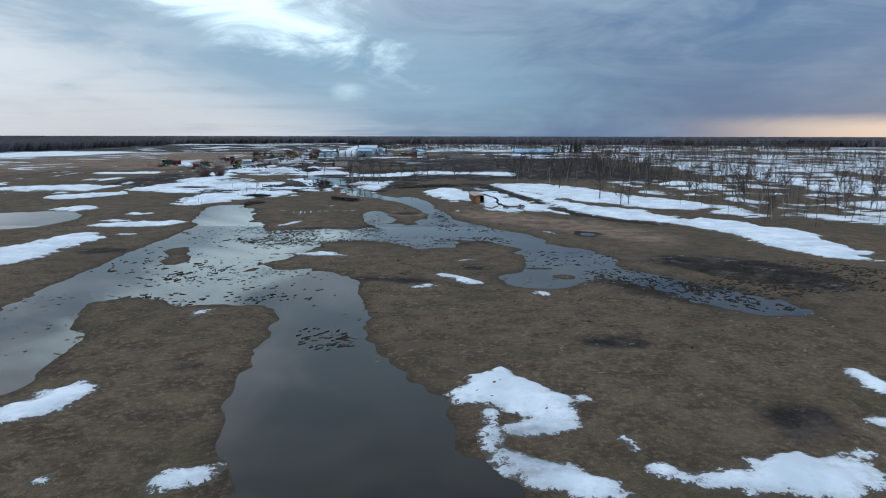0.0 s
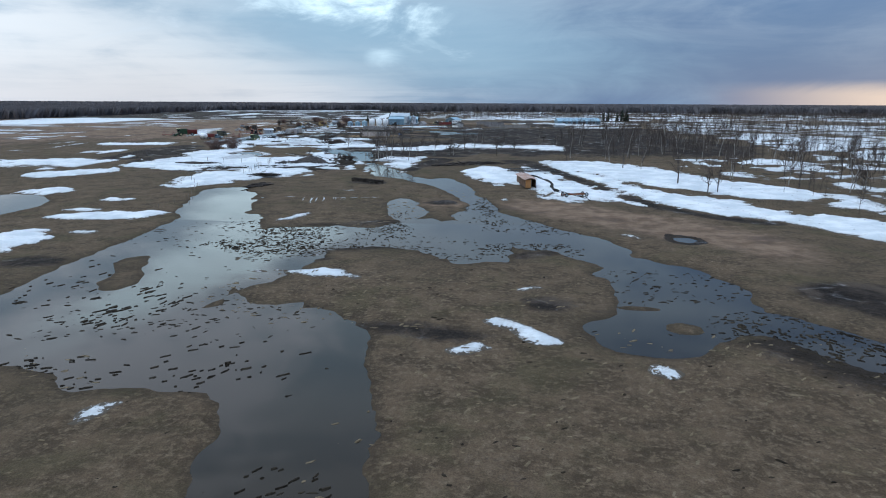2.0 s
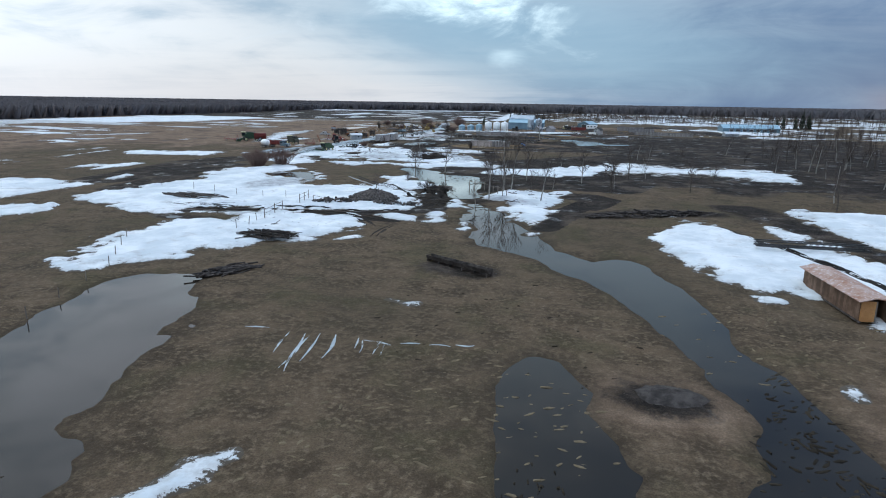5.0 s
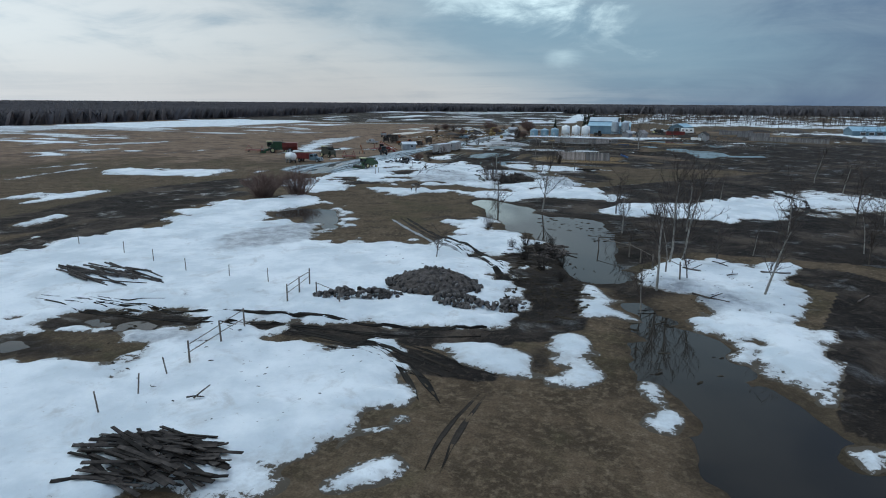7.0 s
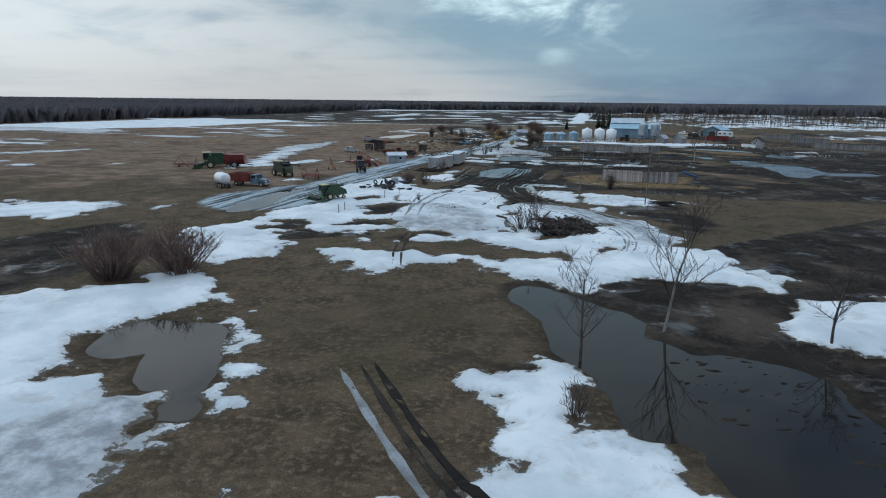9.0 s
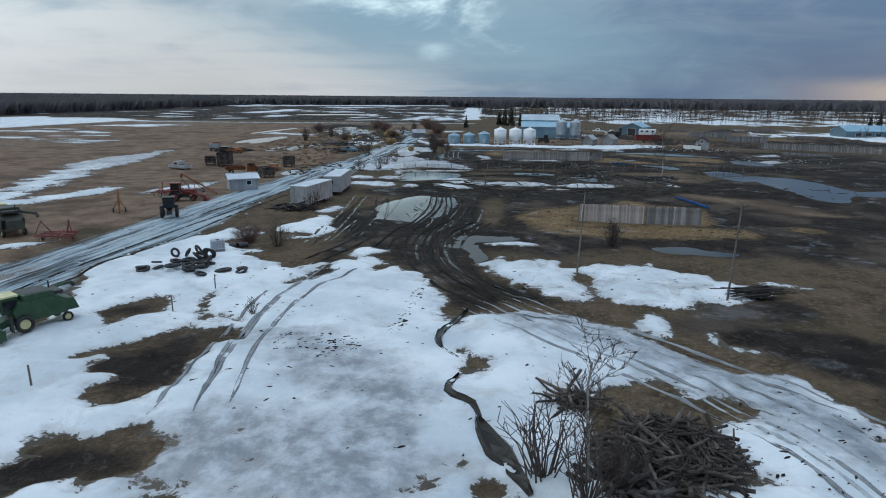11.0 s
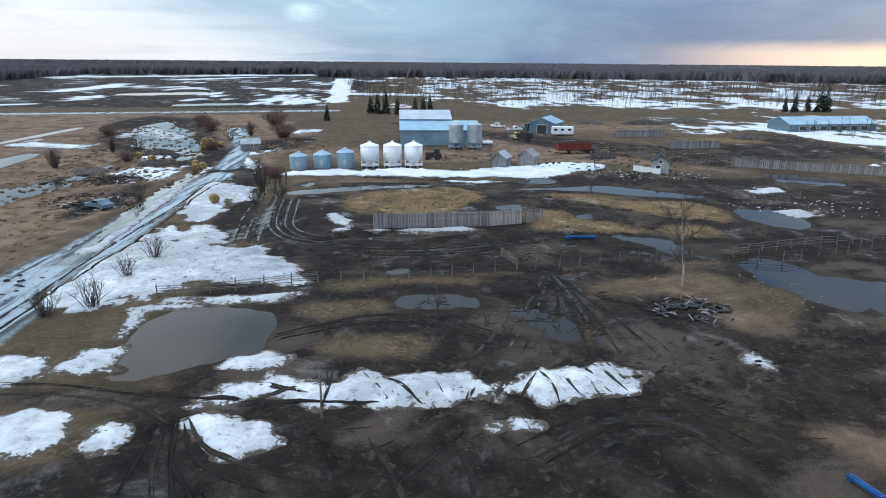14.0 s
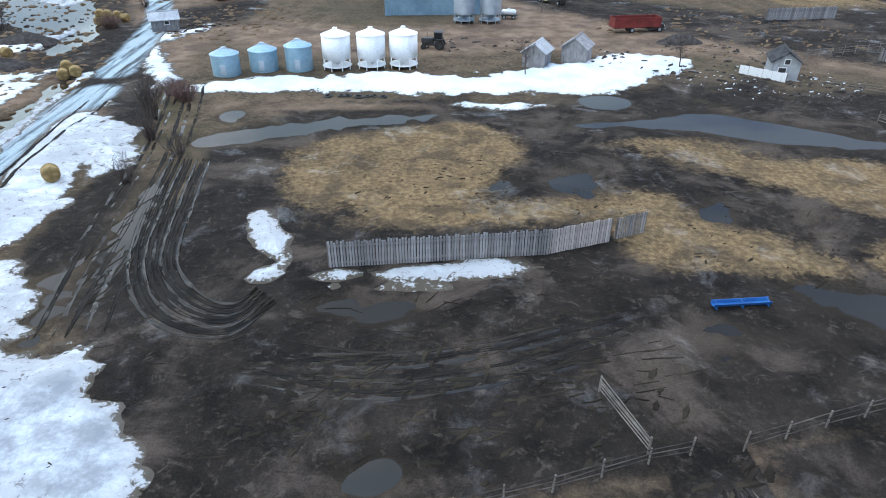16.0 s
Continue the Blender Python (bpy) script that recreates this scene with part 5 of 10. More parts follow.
lay("snow", (-60.8, 450.9, 2.4, 1.2), (-56.2, 449.7, 4.7, 1.5))
lay("snow", (-73.1, 414.7, 1.6, 0.6), (-67.6, 415.0, 3.3, 1.0), (-62.4, 414.8, 3.5, 0.9))
lay("crust", (-71.1, 413.1, 1.8, 0.2), (-68.4, 412.7, 1.3, 0.2))
lay("crust", (-79.9, 422.8, 1.2, 1.4), (-78.8, 419.2, 1.0, 1.6), (-77.6, 416.8, 0.9, 1.1), (-78.9, 414.7, 0.8, 0.7))
lay("snow", (-89.2, 404.2, 2.5, 1.7), (-86.8, 400.9, 3.6, 2.6), (-84.8, 398.1, 3.6, 1.4), (-83.1, 399.0, 1.1, 1.9))
lay("snow", (-102.6, 433.2, 3.0, 3.0), (-101.5, 441.5, 4.8, 5.3), (-95.7, 435.7, 1.9, 1.7))
lay("snow", (-94.3, 412.3, 0.7, 1.8))
lay("snow", (-100.5, 392.0, 4.8, 5.0), (-97.7, 399.8, 7.3, 9.7), (-90.9, 401.0, 5.7, 6.3), (-85.2, 397.4, 3.6, 2.9), (-81.3, 394.1, 2.0, 1.0))
lay("snow", (-100.4, 414.5, 3.4, 4.9), (-97.7, 417.7, 4.7, 4.4), (-98.8, 429.7, 3.6, 5.3))
lay("snow", (-86.7, 389.5, 4.2, 1.0), (-83.7, 389.9, 2.6, 1.1), (-81.5, 390.8, 1.6, 0.6))
lay("snow", (-73.1, 372.1, 2.0, 1.9), (-68.9, 372.2, 4.0, 2.0), (-66.1, 371.9, 1.3, 1.6))
lay("crust", (-63.2, 370.8, 0.8, 1.7), (-61.5, 372.3, 1.0, 2.2), (-59.9, 372.0, 1.5, 2.3))
lay("crust", (-58.3, 371.7, 0.7, 1.9))
lay("crust", (-55.8, 373.8, 1.7, 1.6), (-54.5, 372.0, 1.7, 1.4))
lay("snow", (-80.9, 377.3, 1.5, 1.3))
lay("crust", (-82.3, 375.9, 1.4, 0.7), (-79.1, 375.9, 0.8, 0.5))
lay("crust", (-78.7, 373.0, 2.0, 0.6), (-80.8, 371.8, 1.9, 0.6))
lay("snow", (-77.1, 371.2, 1.0, 1.2), (-76.0, 371.5, 0.9, 1.6))
lay("crust", (-83.1, 370.1, 1.5, 0.5))
lay("crust", (-92.7, 377.9, 1.4, 1.0), (-91.2, 375.6, 1.4, 0.8))
lay("crust", (-43.0, 375.2, 1.2, 1.0))
lay("crust", (-7.8, 440.0, 1.1, 2.2), (-3.6, 440.7, 4.4, 2.8))
lay("crust", (-11.5, 423.1, 4.6, 2.0))
lay("water", (-89.2, 379.6, 2.7, 5.9), (-86.2, 381.2, 4.5, 5.2), (-83.1, 379.4, 2.1, 2.5), (-82.3, 383.4, 1.2, 2.0))
lay("water", (-69.0, 388.8, 1.8, 1.8), (-65.9, 388.7, 2.2, 2.0), (-63.7, 388.1, 1.0, 1.0))
lay("water", (-70.5, 397.5, 1.4, 0.9))
lay("water", (-30.2, 397.5, 1.9, 3.0), (-28.3, 395.3, 3.7, 6.4), (-27.8, 391.0, 2.9, 5.7))
lay("water", (-16.6, 421.9, 3.1, 5.1), (-15.6, 419.2, 1.5, 2.4))
lay("water", (-29.5, 393.9, 3.2, 2.9), (-21.0, 388.5, 4.4, 5.0), (-19.3, 376.5, 6.2, 8.9), (-21.1, 366.7, 3.1, 4.4))
lay("water", (-12.4, 371.8, 4.5, 2.8), (-5.7, 374.5, 2.3, 3.1))
lay("water", (-15.1, 421.0, 3.8, 5.6))
lay("water", (-83.6, 352.0, 3.2, 4.9), (-86.0, 346.8, 2.5, 5.1), (-80.1, 344.2, 2.4, 5.1), (-86.0, 341.4, 1.2, 3.1), (-81.0, 339.3, 1.6, 3.3))
lay("water", (-73.9, 328.3, 1.8, 1.6), (-70.6, 328.6, 2.3, 1.5), (-74.6, 326.3, 1.7, 0.7))
lay("water", (-51.7, 326.7, 2.5, 1.7), (-48.4, 325.5, 1.8, 1.1))
lay("snow", (-70.8, 326.0, 0.8, 0.6), (-68.8, 326.1, 1.4, 0.9), (-67.1, 326.0, 0.9, 0.8))
lay("snow", (-92.7, 334.1, 1.5, 2.3), (-91.5, 330.6, 0.7, 2.7))
lay("snow", (-93.9, 340.7, 1.2, 1.2), (-93.3, 343.6, 1.3, 1.7))
lay("crust", (-58.6, 325.3, 0.4, 0.5))
lay("soil", (-103.8, 371.5, 2.7, 1.4), (-98.9, 371.6, 3.7, 1.2), (-91.9, 371.5, 5.1, 1.3), (-84.1, 371.9, 2.9, 0.9))
lay("snow", (-98.4, 375.3, 2.8, 2.0))
lay("crust", (-93.5, 375.9, 2.0, 2.2), (-92.5, 377.9, 1.5, 1.5))
lay("crust", (-81.2, 376.6, 2.5, 1.4))
lay("snow", (-97.0, 367.6, 1.9, 1.8), (-92.7, 367.1, 2.0, 2.5))
lay("snow", (-87.5, 366.2, 1.5, 1.5))
lay("snow", (-79.7, 366.3, 2.4, 2.1), (-82.8, 368.6, 0.9, 1.0))
lay("snow", (-77.5, 372.2, 3.3, 1.5), (-72.1, 371.7, 6.5, 2.1), (-66.3, 371.9, 3.3, 1.6))
lay("crust", (-60.6, 372.1, 2.8, 2.3), (-56.5, 372.6, 3.5, 2.4))
lay("crust", (-62.5, 366.9, 1.7, 1.1))
lay("slush", (-88.5, 403.3, 2.7, 1.8), (-86.2, 400.2, 3.3, 2.3), (-84.1, 397.8, 3.1, 1.0))
lay("dry", (-88.7, 490.1, 11.5, 8.7), (-69.5, 481.3, 18.1, 7.5), (-50.1, 488.6, 11.7, 10.9), (-28.5, 479.7, 11.1, 8.0))
lay("dry", (-82.8, 451.3, 6.0, 1.9), (-68.2, 450.6, 4.0, 1.2))
lay("turf", (-98.4, 421.6, 3.0, 5.0), (-101.4, 430.7, 4.0, 3.3))
lay("dry", (-48.9, 397.9, 3.0, 0.6), (-52.9, 396.8, 1.6, 0.3))
lay("straw", (-62.3, 336.6, 3.1, 2.5), (-56.8, 335.5, 5.7, 2.5), (-50.7, 336.0, 4.7, 2.7), (-45.6, 335.7, 2.4, 2.4))
lay("snow", (-94.4, 404.0, 3.4, 4.8), (-96.7, 415.0, 2.6, 6.4), (-101.9, 434.5, 2.8, 7.2), (-104.4, 446.7, 2.5, 4.8))
lay("turf", (-93.8, 408.4, 0.7, 1.3))
lay("soil", (-92.8, 411.0, 0.6, 1.8))
lay("water", (-89.7, 377.5, 1.9, 3.7), (-89.2, 381.3, 3.1, 6.5), (-85.9, 383.4, 4.3, 4.3), (-83.0, 384.0, 2.2, 2.9), (-83.8, 379.4, 2.1, 2.1))
lay("snow", (-93.1, 377.9, 1.7, 1.1), (-92.0, 379.4, 0.6, 1.0))
lay("snow", (-91.4, 375.5, 1.2, 0.9))
lay("crust", (-93.3, 383.3, 0.4, 2.2), (-94.0, 387.2, 0.9, 0.6), (-90.9, 388.2, 2.6, 0.4))
lay("snow", (-85.7, 389.0, 2.6, 0.8), (-82.9, 389.8, 2.7, 0.9))
lay("crust", (-55.4, 374.0, 0.7, 0.9), (-54.7, 371.5, 0.7, 0.6))
lay("water", (-59.2, 386.0, 1.3, 1.5), (-57.5, 384.2, 1.9, 1.7), (-56.2, 381.4, 1.6, 1.9))
lay("crust", (-43.2, 375.5, 0.7, 0.6), (-42.5, 374.3, 0.7, 0.7))
lay("snow", (-73.1, 372.1, 2.1, 2.3), (-68.9, 372.1, 4.3, 2.2), (-65.5, 372.2, 1.2, 2.0))
lay("snow", (-62.4, 371.8, 1.5, 2.4), (-59.2, 372.2, 2.5, 2.5), (-55.9, 372.5, 2.2, 2.0), (-54.1, 371.6, 1.2, 0.8))
lay("crust", (-82.0, 371.2, 2.3, 1.3), (-78.7, 373.0, 2.8, 1.4), (-76.2, 371.1, 1.5, 1.8))
lay("straw", (-75.9, 432.3, 4.0, 7.3), (-67.7, 433.8, 8.3, 10.3), (-60.0, 437.2, 3.4, 5.2))
lay("straw", (-49.3, 420.1, 3.3, 6.3), (-44.6, 416.2, 5.6, 3.7), (-39.1, 414.2, 2.0, 1.7))
lay("straw", (-33.9, 429.8, 4.1, 3.1), (-27.2, 426.5, 6.4, 6.3), (-23.9, 422.1, 2.3, 4.0))
lay("straw", (-31.1, 413.6, 4.1, 3.2))
lay("soil", (-47.7, 411.0, 4.6, 3.1), (-41.4, 407.8, 5.3, 4.0), (-37.3, 404.9, 3.8, 3.8))
lay("soil", (-49.2, 396.3, 3.4, 2.4), (-43.1, 397.6, 3.2, 2.7))
lay("mire", (-54.6, 398.9, 1.8, 3.2), (-54.8, 392.6, 1.9, 3.8))
lay("turf", (-75.8, 393.1, 2.7, 1.8), (-72.2, 394.6, 3.2, 1.4), (-63.4, 394.1, 2.5, 1.2))
lay("water", (-41.1, 411.0, 1.4, 0.9), (-37.8, 408.5, 2.2, 1.4), (-36.9, 404.9, 1.7, 2.1))
lay("slush", (-88.4, 401.0, 2.2, 2.7), (-84.9, 400.2, 2.5, 3.2), (-82.5, 395.8, 1.9, 1.3))
lay("soil", (-94.2, 419.7, 2.9, 4.1), (-94.6, 428.1, 2.4, 6.6))

# ---- ground, water and snow as three sheets ----
ROUGH_A, ROUGH_B = ripple(PX, PY, 9.0, 3, 4), ripple(PX, PY, 2.6, 11, 3)
ROUGH_C = ripple(PX, PY, 1.3, 41, 2)
EDGE = 0.75 * ROUGH_A + 0.60 * ROUGH_B + 0.42 * ROUGH_C


def blurred(v, times=3):
    for _ in range(times):
        w = np.pad(v, 2, mode="edge")
        v = sum(w[2:-2, k:k + v.shape[1]] for k in range(5)) / 5
        w = np.pad(v, 2, mode="edge")
        v = sum(w[k:k + v.shape[0], 2:-2] for k in range(5)) / 5
    return v


for kind in SPAN:
    SPAN[kind] = blurred(SPAN[kind])


def ragged(name, amount=1.0):
    f = FIELDS[name]
    return f + EDGE * amount * SPAN[name] * 1.15


def smooth(v, lo, hi):
    t = np.clip((v - lo) / (hi - lo), 0, 1)
    return t * t * (3 - 2 * t)


# black ploughed land beyond the highway, and the soaked pens east of the yard
PLOUGH = np.where((PX < -112 + 0.03 * (PY - 640) + 6 * ROUGH_A) & (PY > 640) & (PY < 1330 + 0.5 * (PX + 190)), 4.0, -6.0)
FIELDS["mud"] = np.maximum(FIELDS["mud"], PLOUGH)
PENS = 5.2 * smooth(PX - 0.9 * (PY - 240), -104, -84) * smooth(PX, -86, -74) * (1 - smooth(PX, 70, 130)) * smooth(PY, 226, 262) * (1 - smooth(PY, 560, 600)) - 2.5 + 1.6 * ROUGH_A
PENS = np.where(PX - 0.9 * (PY - 240) > -84, PENS, 5.2 * smooth(PX, -92, -84) * smooth(PY, 316, 330) * (1 - smooth(PY, 440, 470)) - 2.9 + 1.6 * ROUGH_A)
FIELDS["mud"] = np.maximum(FIELDS["mud"], np.minimum(PENS, 0.3 - KEPT))
LAKE = ragged("water")
# thawing snow lies in patches over the woods to the east and the open fields to the west
patchy = 0.7 * ripple(PX, PY * 0.6, 26.0, 23, 5) + 0.55 * ripple(PX, PY * 0.8, 7.0, 29, 4)
woods = smooth(PX + 0.10 * (PY - 150), 30, 75) * smooth(PY, 95, 150) * (1 - smooth(PY, 500, 640) * 0.4)
west = smooth(-PX - 0.25 * (PY - 120), 40, 120) * (1 - smooth(PY, 210, 300) * 0.7)
distant = smooth(PY, 520, 700)
drift = np.maximum.reduce([woods * (patchy * 3.0 + 1.0) - 4 * (1 - woods), west * (patchy * 3.0 - 0.6) - 4 * (1 - west), distant * (patchy * 3.0 + np.where(PX > -60, 0.05, -1.0)) - 4 * (1 - distant)])
drift = np.where((FIELDS["mud"] > -2) & (PY < 640), -3.0, drift)
strips = 0.8 * ripple(PX * 0.28, PY * 0.8, 12.0, 61, 5) + 0.3 * ripple(PX, PY, 6.0, 67, 3)
fields = smooth(-PX - 0.10 * (PY - 250), 118, 210) * smooth(PY, 190, 260) * (1 - smooth(PY, 600, 640))
drift = np.maximum(drift, fields * (strips * 3.4 - 1.5 + 0.9 * smooth(-PX - 0.3 * PY, 90, 220)) - 4 * (1 - fields))
BANK = np.maximum(ragged("snow"), np.minimum(drift, 0.3 - OPEN))
BANK = np.minimum(BANK, 0.6 - ragged("bare", 0.5))
BANK = np.minimum(BANK, 0.2 - np.maximum(FIELDS["road"] + 0.4, -5) * 1.5)
BANK = np.minimum(BANK, np.where(FIELDS["snow"] < 1.5, 0.4 - LAKE, 9))
BANK = np.maximum(BANK, ragged("crust"))
BASE = rise(PY)
tussock = 0.05 * ROUGH_B + 0.05 * ROUGH_A + 0.045 * ROUGH_C
HEIGHT = np.clip(-LAKE * np.where(np.abs(LAKE) < 1.6, 0.075, 0.10), -0.45, 0.13) + tussock * np.where(np.abs(LAKE) < 3, 1.0, 0.7)
HEIGHT = np.where(BANK > 0.2, np.maximum(HEIGHT, -0.03), HEIGHT)
THICK = np.clip(BANK * 0.16, -0.5, 0.34) + 0.035 * ROUGH_B * (BANK > -1) + 0.05 * ROUGH_A * (BANK > 0.8)


def sheet(name, z, keep, mat, **attributes):
    """A sheet over the kept cells of the plan grid, with soft values stored at its vertices."""
    rows, cols = PX.shape
    cell = keep[:-1, :-1] | keep[1:, :-1] | keep[:-1, 1:] | keep[1:, 1:]
    j, i = np.nonzero(cell)
    a = j * cols + i
    quads = np.stack([a, a + 1, a + cols + 1, a + cols], 1)
    used, inverse = np.unique(quads, return_inverse=True)
    quads = inverse.reshape(-1, 4)
    me = bpy.data.meshes.new(name)
    me.vertices.add(len(used))
    co = np.stack([PX.ravel()[used], PY.ravel()[used], z.ravel()[used]], 1)
    me.vertices.foreach_set("co", co.ravel())
    me.loops.add(quads.size)
    me.loops.foreach_set("vertex_index", quads.ravel().astype(np.int32))
    me.polygons.add(len(quads))
    me.polygons.foreach_set("loop_start", np.arange(0, quads.size, 4, dtype=np.int32))
    me.polygons.foreach_set("use_smooth", np.ones(len(quads), dtype=bool))
    me.update(calc_edges=True)
    for key, values in attributes.items():
        layer = me.attributes.new(key, "FLOAT", "POINT")
        layer.data.foreach_set("value", values.ravel()[used].astype(np.float32))
    me.materials.append(mat)
    return new(name, me)


everywhere = np.ones(PX.shape, bool)
ground = sheet("ground", BASE + HEIGHT, everywhere, GROUND, height=HEIGHT, mud=FIELDS["mud"], straw=FIELDS["straw"], dry=np.maximum(FIELDS["dry"], 12 * smooth(PY + 14 * ROUGH_A, 268, 335) * (1 - smooth(PY, 590, 620)) * smooth(-PX + 5 * ROUGH_A, 106, 120) - 6), road=FIELDS["road"])
tagged(ground, "brown grazed spring pasture and churned black mud", "ground", kind="structure")
water = sheet("water", BASE + 0.0 * PX, (LAKE > -2.5), WATER)
tagged(water, "still shallow meltwater reflecting the evening clouds", "water", kind="structure")
snow = sheet("snow", BASE + HEIGHT + THICK, (BANK > -0.6), SNOW, thick=THICK, slush=FIELDS["slush"], trodden=0.75 * smooth(PY, 345, 385) * (1 + 0.5 * smooth(PY, 388, 396)) * (1 - smooth(PY, 445, 458)) + 0.45 * smooth(PX, -95, -60) * smooth(PY, 296, 312) * (1 - smooth(PY, 345, 385)) + 0.3 * smooth(PY, 350, 360) * (1 - smooth(PY, 386, 394)) - 0.55 + 0.3 * ROUGH_A)
tagged(snow, "thawing patches of old white snow on the ground", "snow", kind="stuff")

# ---- tools for building things ----
def ground_at(x, y, snowy=True):
    i, j = min(np.searchsorted(GX, x), len(GX) - 1), min(np.searchsorted(GY, y), len(GY) - 1)
    top = HEIGHT[j, i] + (max(THICK[j, i], 0.0) if snowy else 0.0)
    return float(rise(y) + max(top, -0.02))


def thing(name, x, y, turn, label, category, group="", sink=0.0, z=None):
    ob = new(name)
    ob.empty_display_size = 0.2
    ob.matrix_world = pose(x, y, (ground_at(x, y) if z is None else z) - sink, 0, 0, turn)
    return tagged(ob, label, category, group)


def mesh_of(name, bm, mat, soft=False):
    me = bpy.data.meshes.new(name)
    bm.to_mesh(me)
    bm.free()
    if soft:
        me.polygons.foreach_set("use_smooth", np.ones(len(me.polygons), dtype=bool))
    me.materials.append(mat)
    return me


def part(name, bm, mat, parent, label="", soft=False):
    """Links a bmesh, or a mesh that is shared, as one part of a thing."""
    me = bm if isinstance(bm, bpy.types.Mesh) else mesh_of(name, bm, mat, soft)
    ob = new(name, me)
    ob.parent = parent
    return tagged(ob, label)


def box(size, at=(0, 0, 0), turn=(0, 0, 0), bevel=0.0, bm=None):
    """A box that stands on at, its base centred there."""
    bm = bm or bmesh.new()
    m = Matrix.Translation(at) @ pose(0, 0, 0, *turn) @ Matrix.Translation((0, 0, size[2] / 2)) @ Matrix.Diagonal((*size, 1))
    made = bmesh.ops.create_cube(bm, size=1.0, matrix=m)["verts"]
    if bevel:
        edges = {e for v in made for e in v.link_edges}
        bmesh.ops.bevel(bm, geom=list(edges), offset=bevel, segments=1, affect="EDGES")
    return bm


def rod(a, b, r, r2=None, sides=8, bm=None):
    """A tapered rod from a to b."""
    bm = bm or bmesh.new()
    a, b = Vector(a), Vector(b)
    m = Matrix.Translation((a + b) / 2) @ (b - a).to_track_quat("Z", "Y").to_matrix().to_4x4()
    bmesh.ops.create_cone(bm, cap_ends=True, segments=sides, radius1=r, radius2=r if r2 is None else r2, depth=(b - a).length, matrix=m)
    return bm


def turned(rings, sides=28, bm=None):
    """A body of revolution from rows of (radius, height)."""
    bm = bm or bmesh.new()
    rows = [[bm.verts.new((r * math.cos(2 * math.pi * s / sides), r * math.sin(2 * math.pi * s / sides), z)) for s in range(sides)] for r, z in rings]
    for lo, hi in zip(rows, rows[1:]):
        for s in range(sides):
            bm.faces.new((lo[s], lo[(s + 1) % sides], hi[(s + 1) % sides], hi[s]))
    bm.faces.new(rows[0][::-1])
    bm.faces.new(rows[-1])
    return bm


def hoop(outer, inner, sides=20, tube=8):
    """A tyre, flat on the ground."""
    bm = bmesh.new()
    mid, half = (outer + inner) / 2, (outer - inner) / 2
    rows = [[bm.verts.new(((mid + half * math.cos(t)) * math.cos(a), (mid + half * math.cos(t)) * math.sin(a), half * 0.8 * math.sin(t) + half * 0.8))
             for t in (2 * math.pi * k / tube for k in range(tube))] for a in (2 * math.pi * s / sides for s in range(sides))]
    for s in range(sides):
        for k in range(tube):
            bm.faces.new((rows[s][k], rows[(s + 1) % sides][k], rows[(s + 1) % sides][(k + 1) % tube], rows[s][(k + 1) % tube]))
    return bm


def prism(outline, depth, axis="x", at=(0, 0, 0)):
    """An outline in (across, up) drawn out along an axis, centred on at."""
    bm = bmesh.new()
    def place(u, v, d):
        return (d + at[0], u + at[1], v + at[2]) if axis == "x" else (u + at[0], d + at[1], v + at[2])
    a = [bm.verts.new(place(u, v, -depth / 2)) for u, v in outline]
    b = [bm.verts.new(place(u, v, depth / 2)) for u, v in outline]
    n = len(outline)
    for i in range(n):
        bm.faces.new((a[i], a[(i + 1) % n], b[(i + 1) % n], b[i]))
    bm.faces.new(a[::-1])
    bm.faces.new(b)
    bmesh.ops.recalc_face_normals(bm, faces=bm.faces)
    return bm


# ---- materials of the things ----
def surface(name, dark, light, rough=0.7, size=1.0, metal=0.0, ribs=None, stain=None, bump=0.3, random_value=0.0, spec=0.5):
    """Mottled paint, wood, steel or stone. ribs: (axis, ribs a metre) for pressed sheet."""
    m, k = material(name)
    p = k.node("ShaderNodeTexCoord").outputs["Object"]
    big, fine = k.noise(p, 0.7 * size, 5.0, 0.6), k.noise(p, 7.0 * size, 4.0, 0.65)
    c = k.mix(k.step(big, 0.3, 0.7), dark, light)
    c = k.mix(k.math("MULTIPLY", k.step(fine, 0.48, 0.75), 0.5), c, tuple(v * 0.6 for v in dark))
    if stain:
        streak = k.noise(k.scaled(p, 2.5, 2.5, 0.3), 1.4 * size, 5.0, 0.6)
        c = k.mix(k.math("MULTIPLY", k.step(streak, 0.52, 0.68), 0.75), c, stain)
    if random_value:
        info = k.node("ShaderNodeObjectInfo").outputs["Random"]
        c = k.mix(1.0, c, k.math("ADD", k.math("MULTIPLY", info, random_value), 1.0 - random_value / 2), "MULTIPLY")
    relief = fine
    if ribs:
        w = k.tree.nodes.new("ShaderNodeTexWave")
        w.bands_direction = ribs[0]
        w.inputs["Scale"].default_value = ribs[1]
        k.link(p, w.inputs["Vector"])
        relief = k.math("ADD", k.math("MULTIPLY", w.outputs["Fac"], 1.5), k.math("MULTIPLY", fine, 0.3))
    finish(k, c, rough, relief, bump, 0.05, metal, min(spec, 0.15) if rough >= 0.8 else spec)
    return m


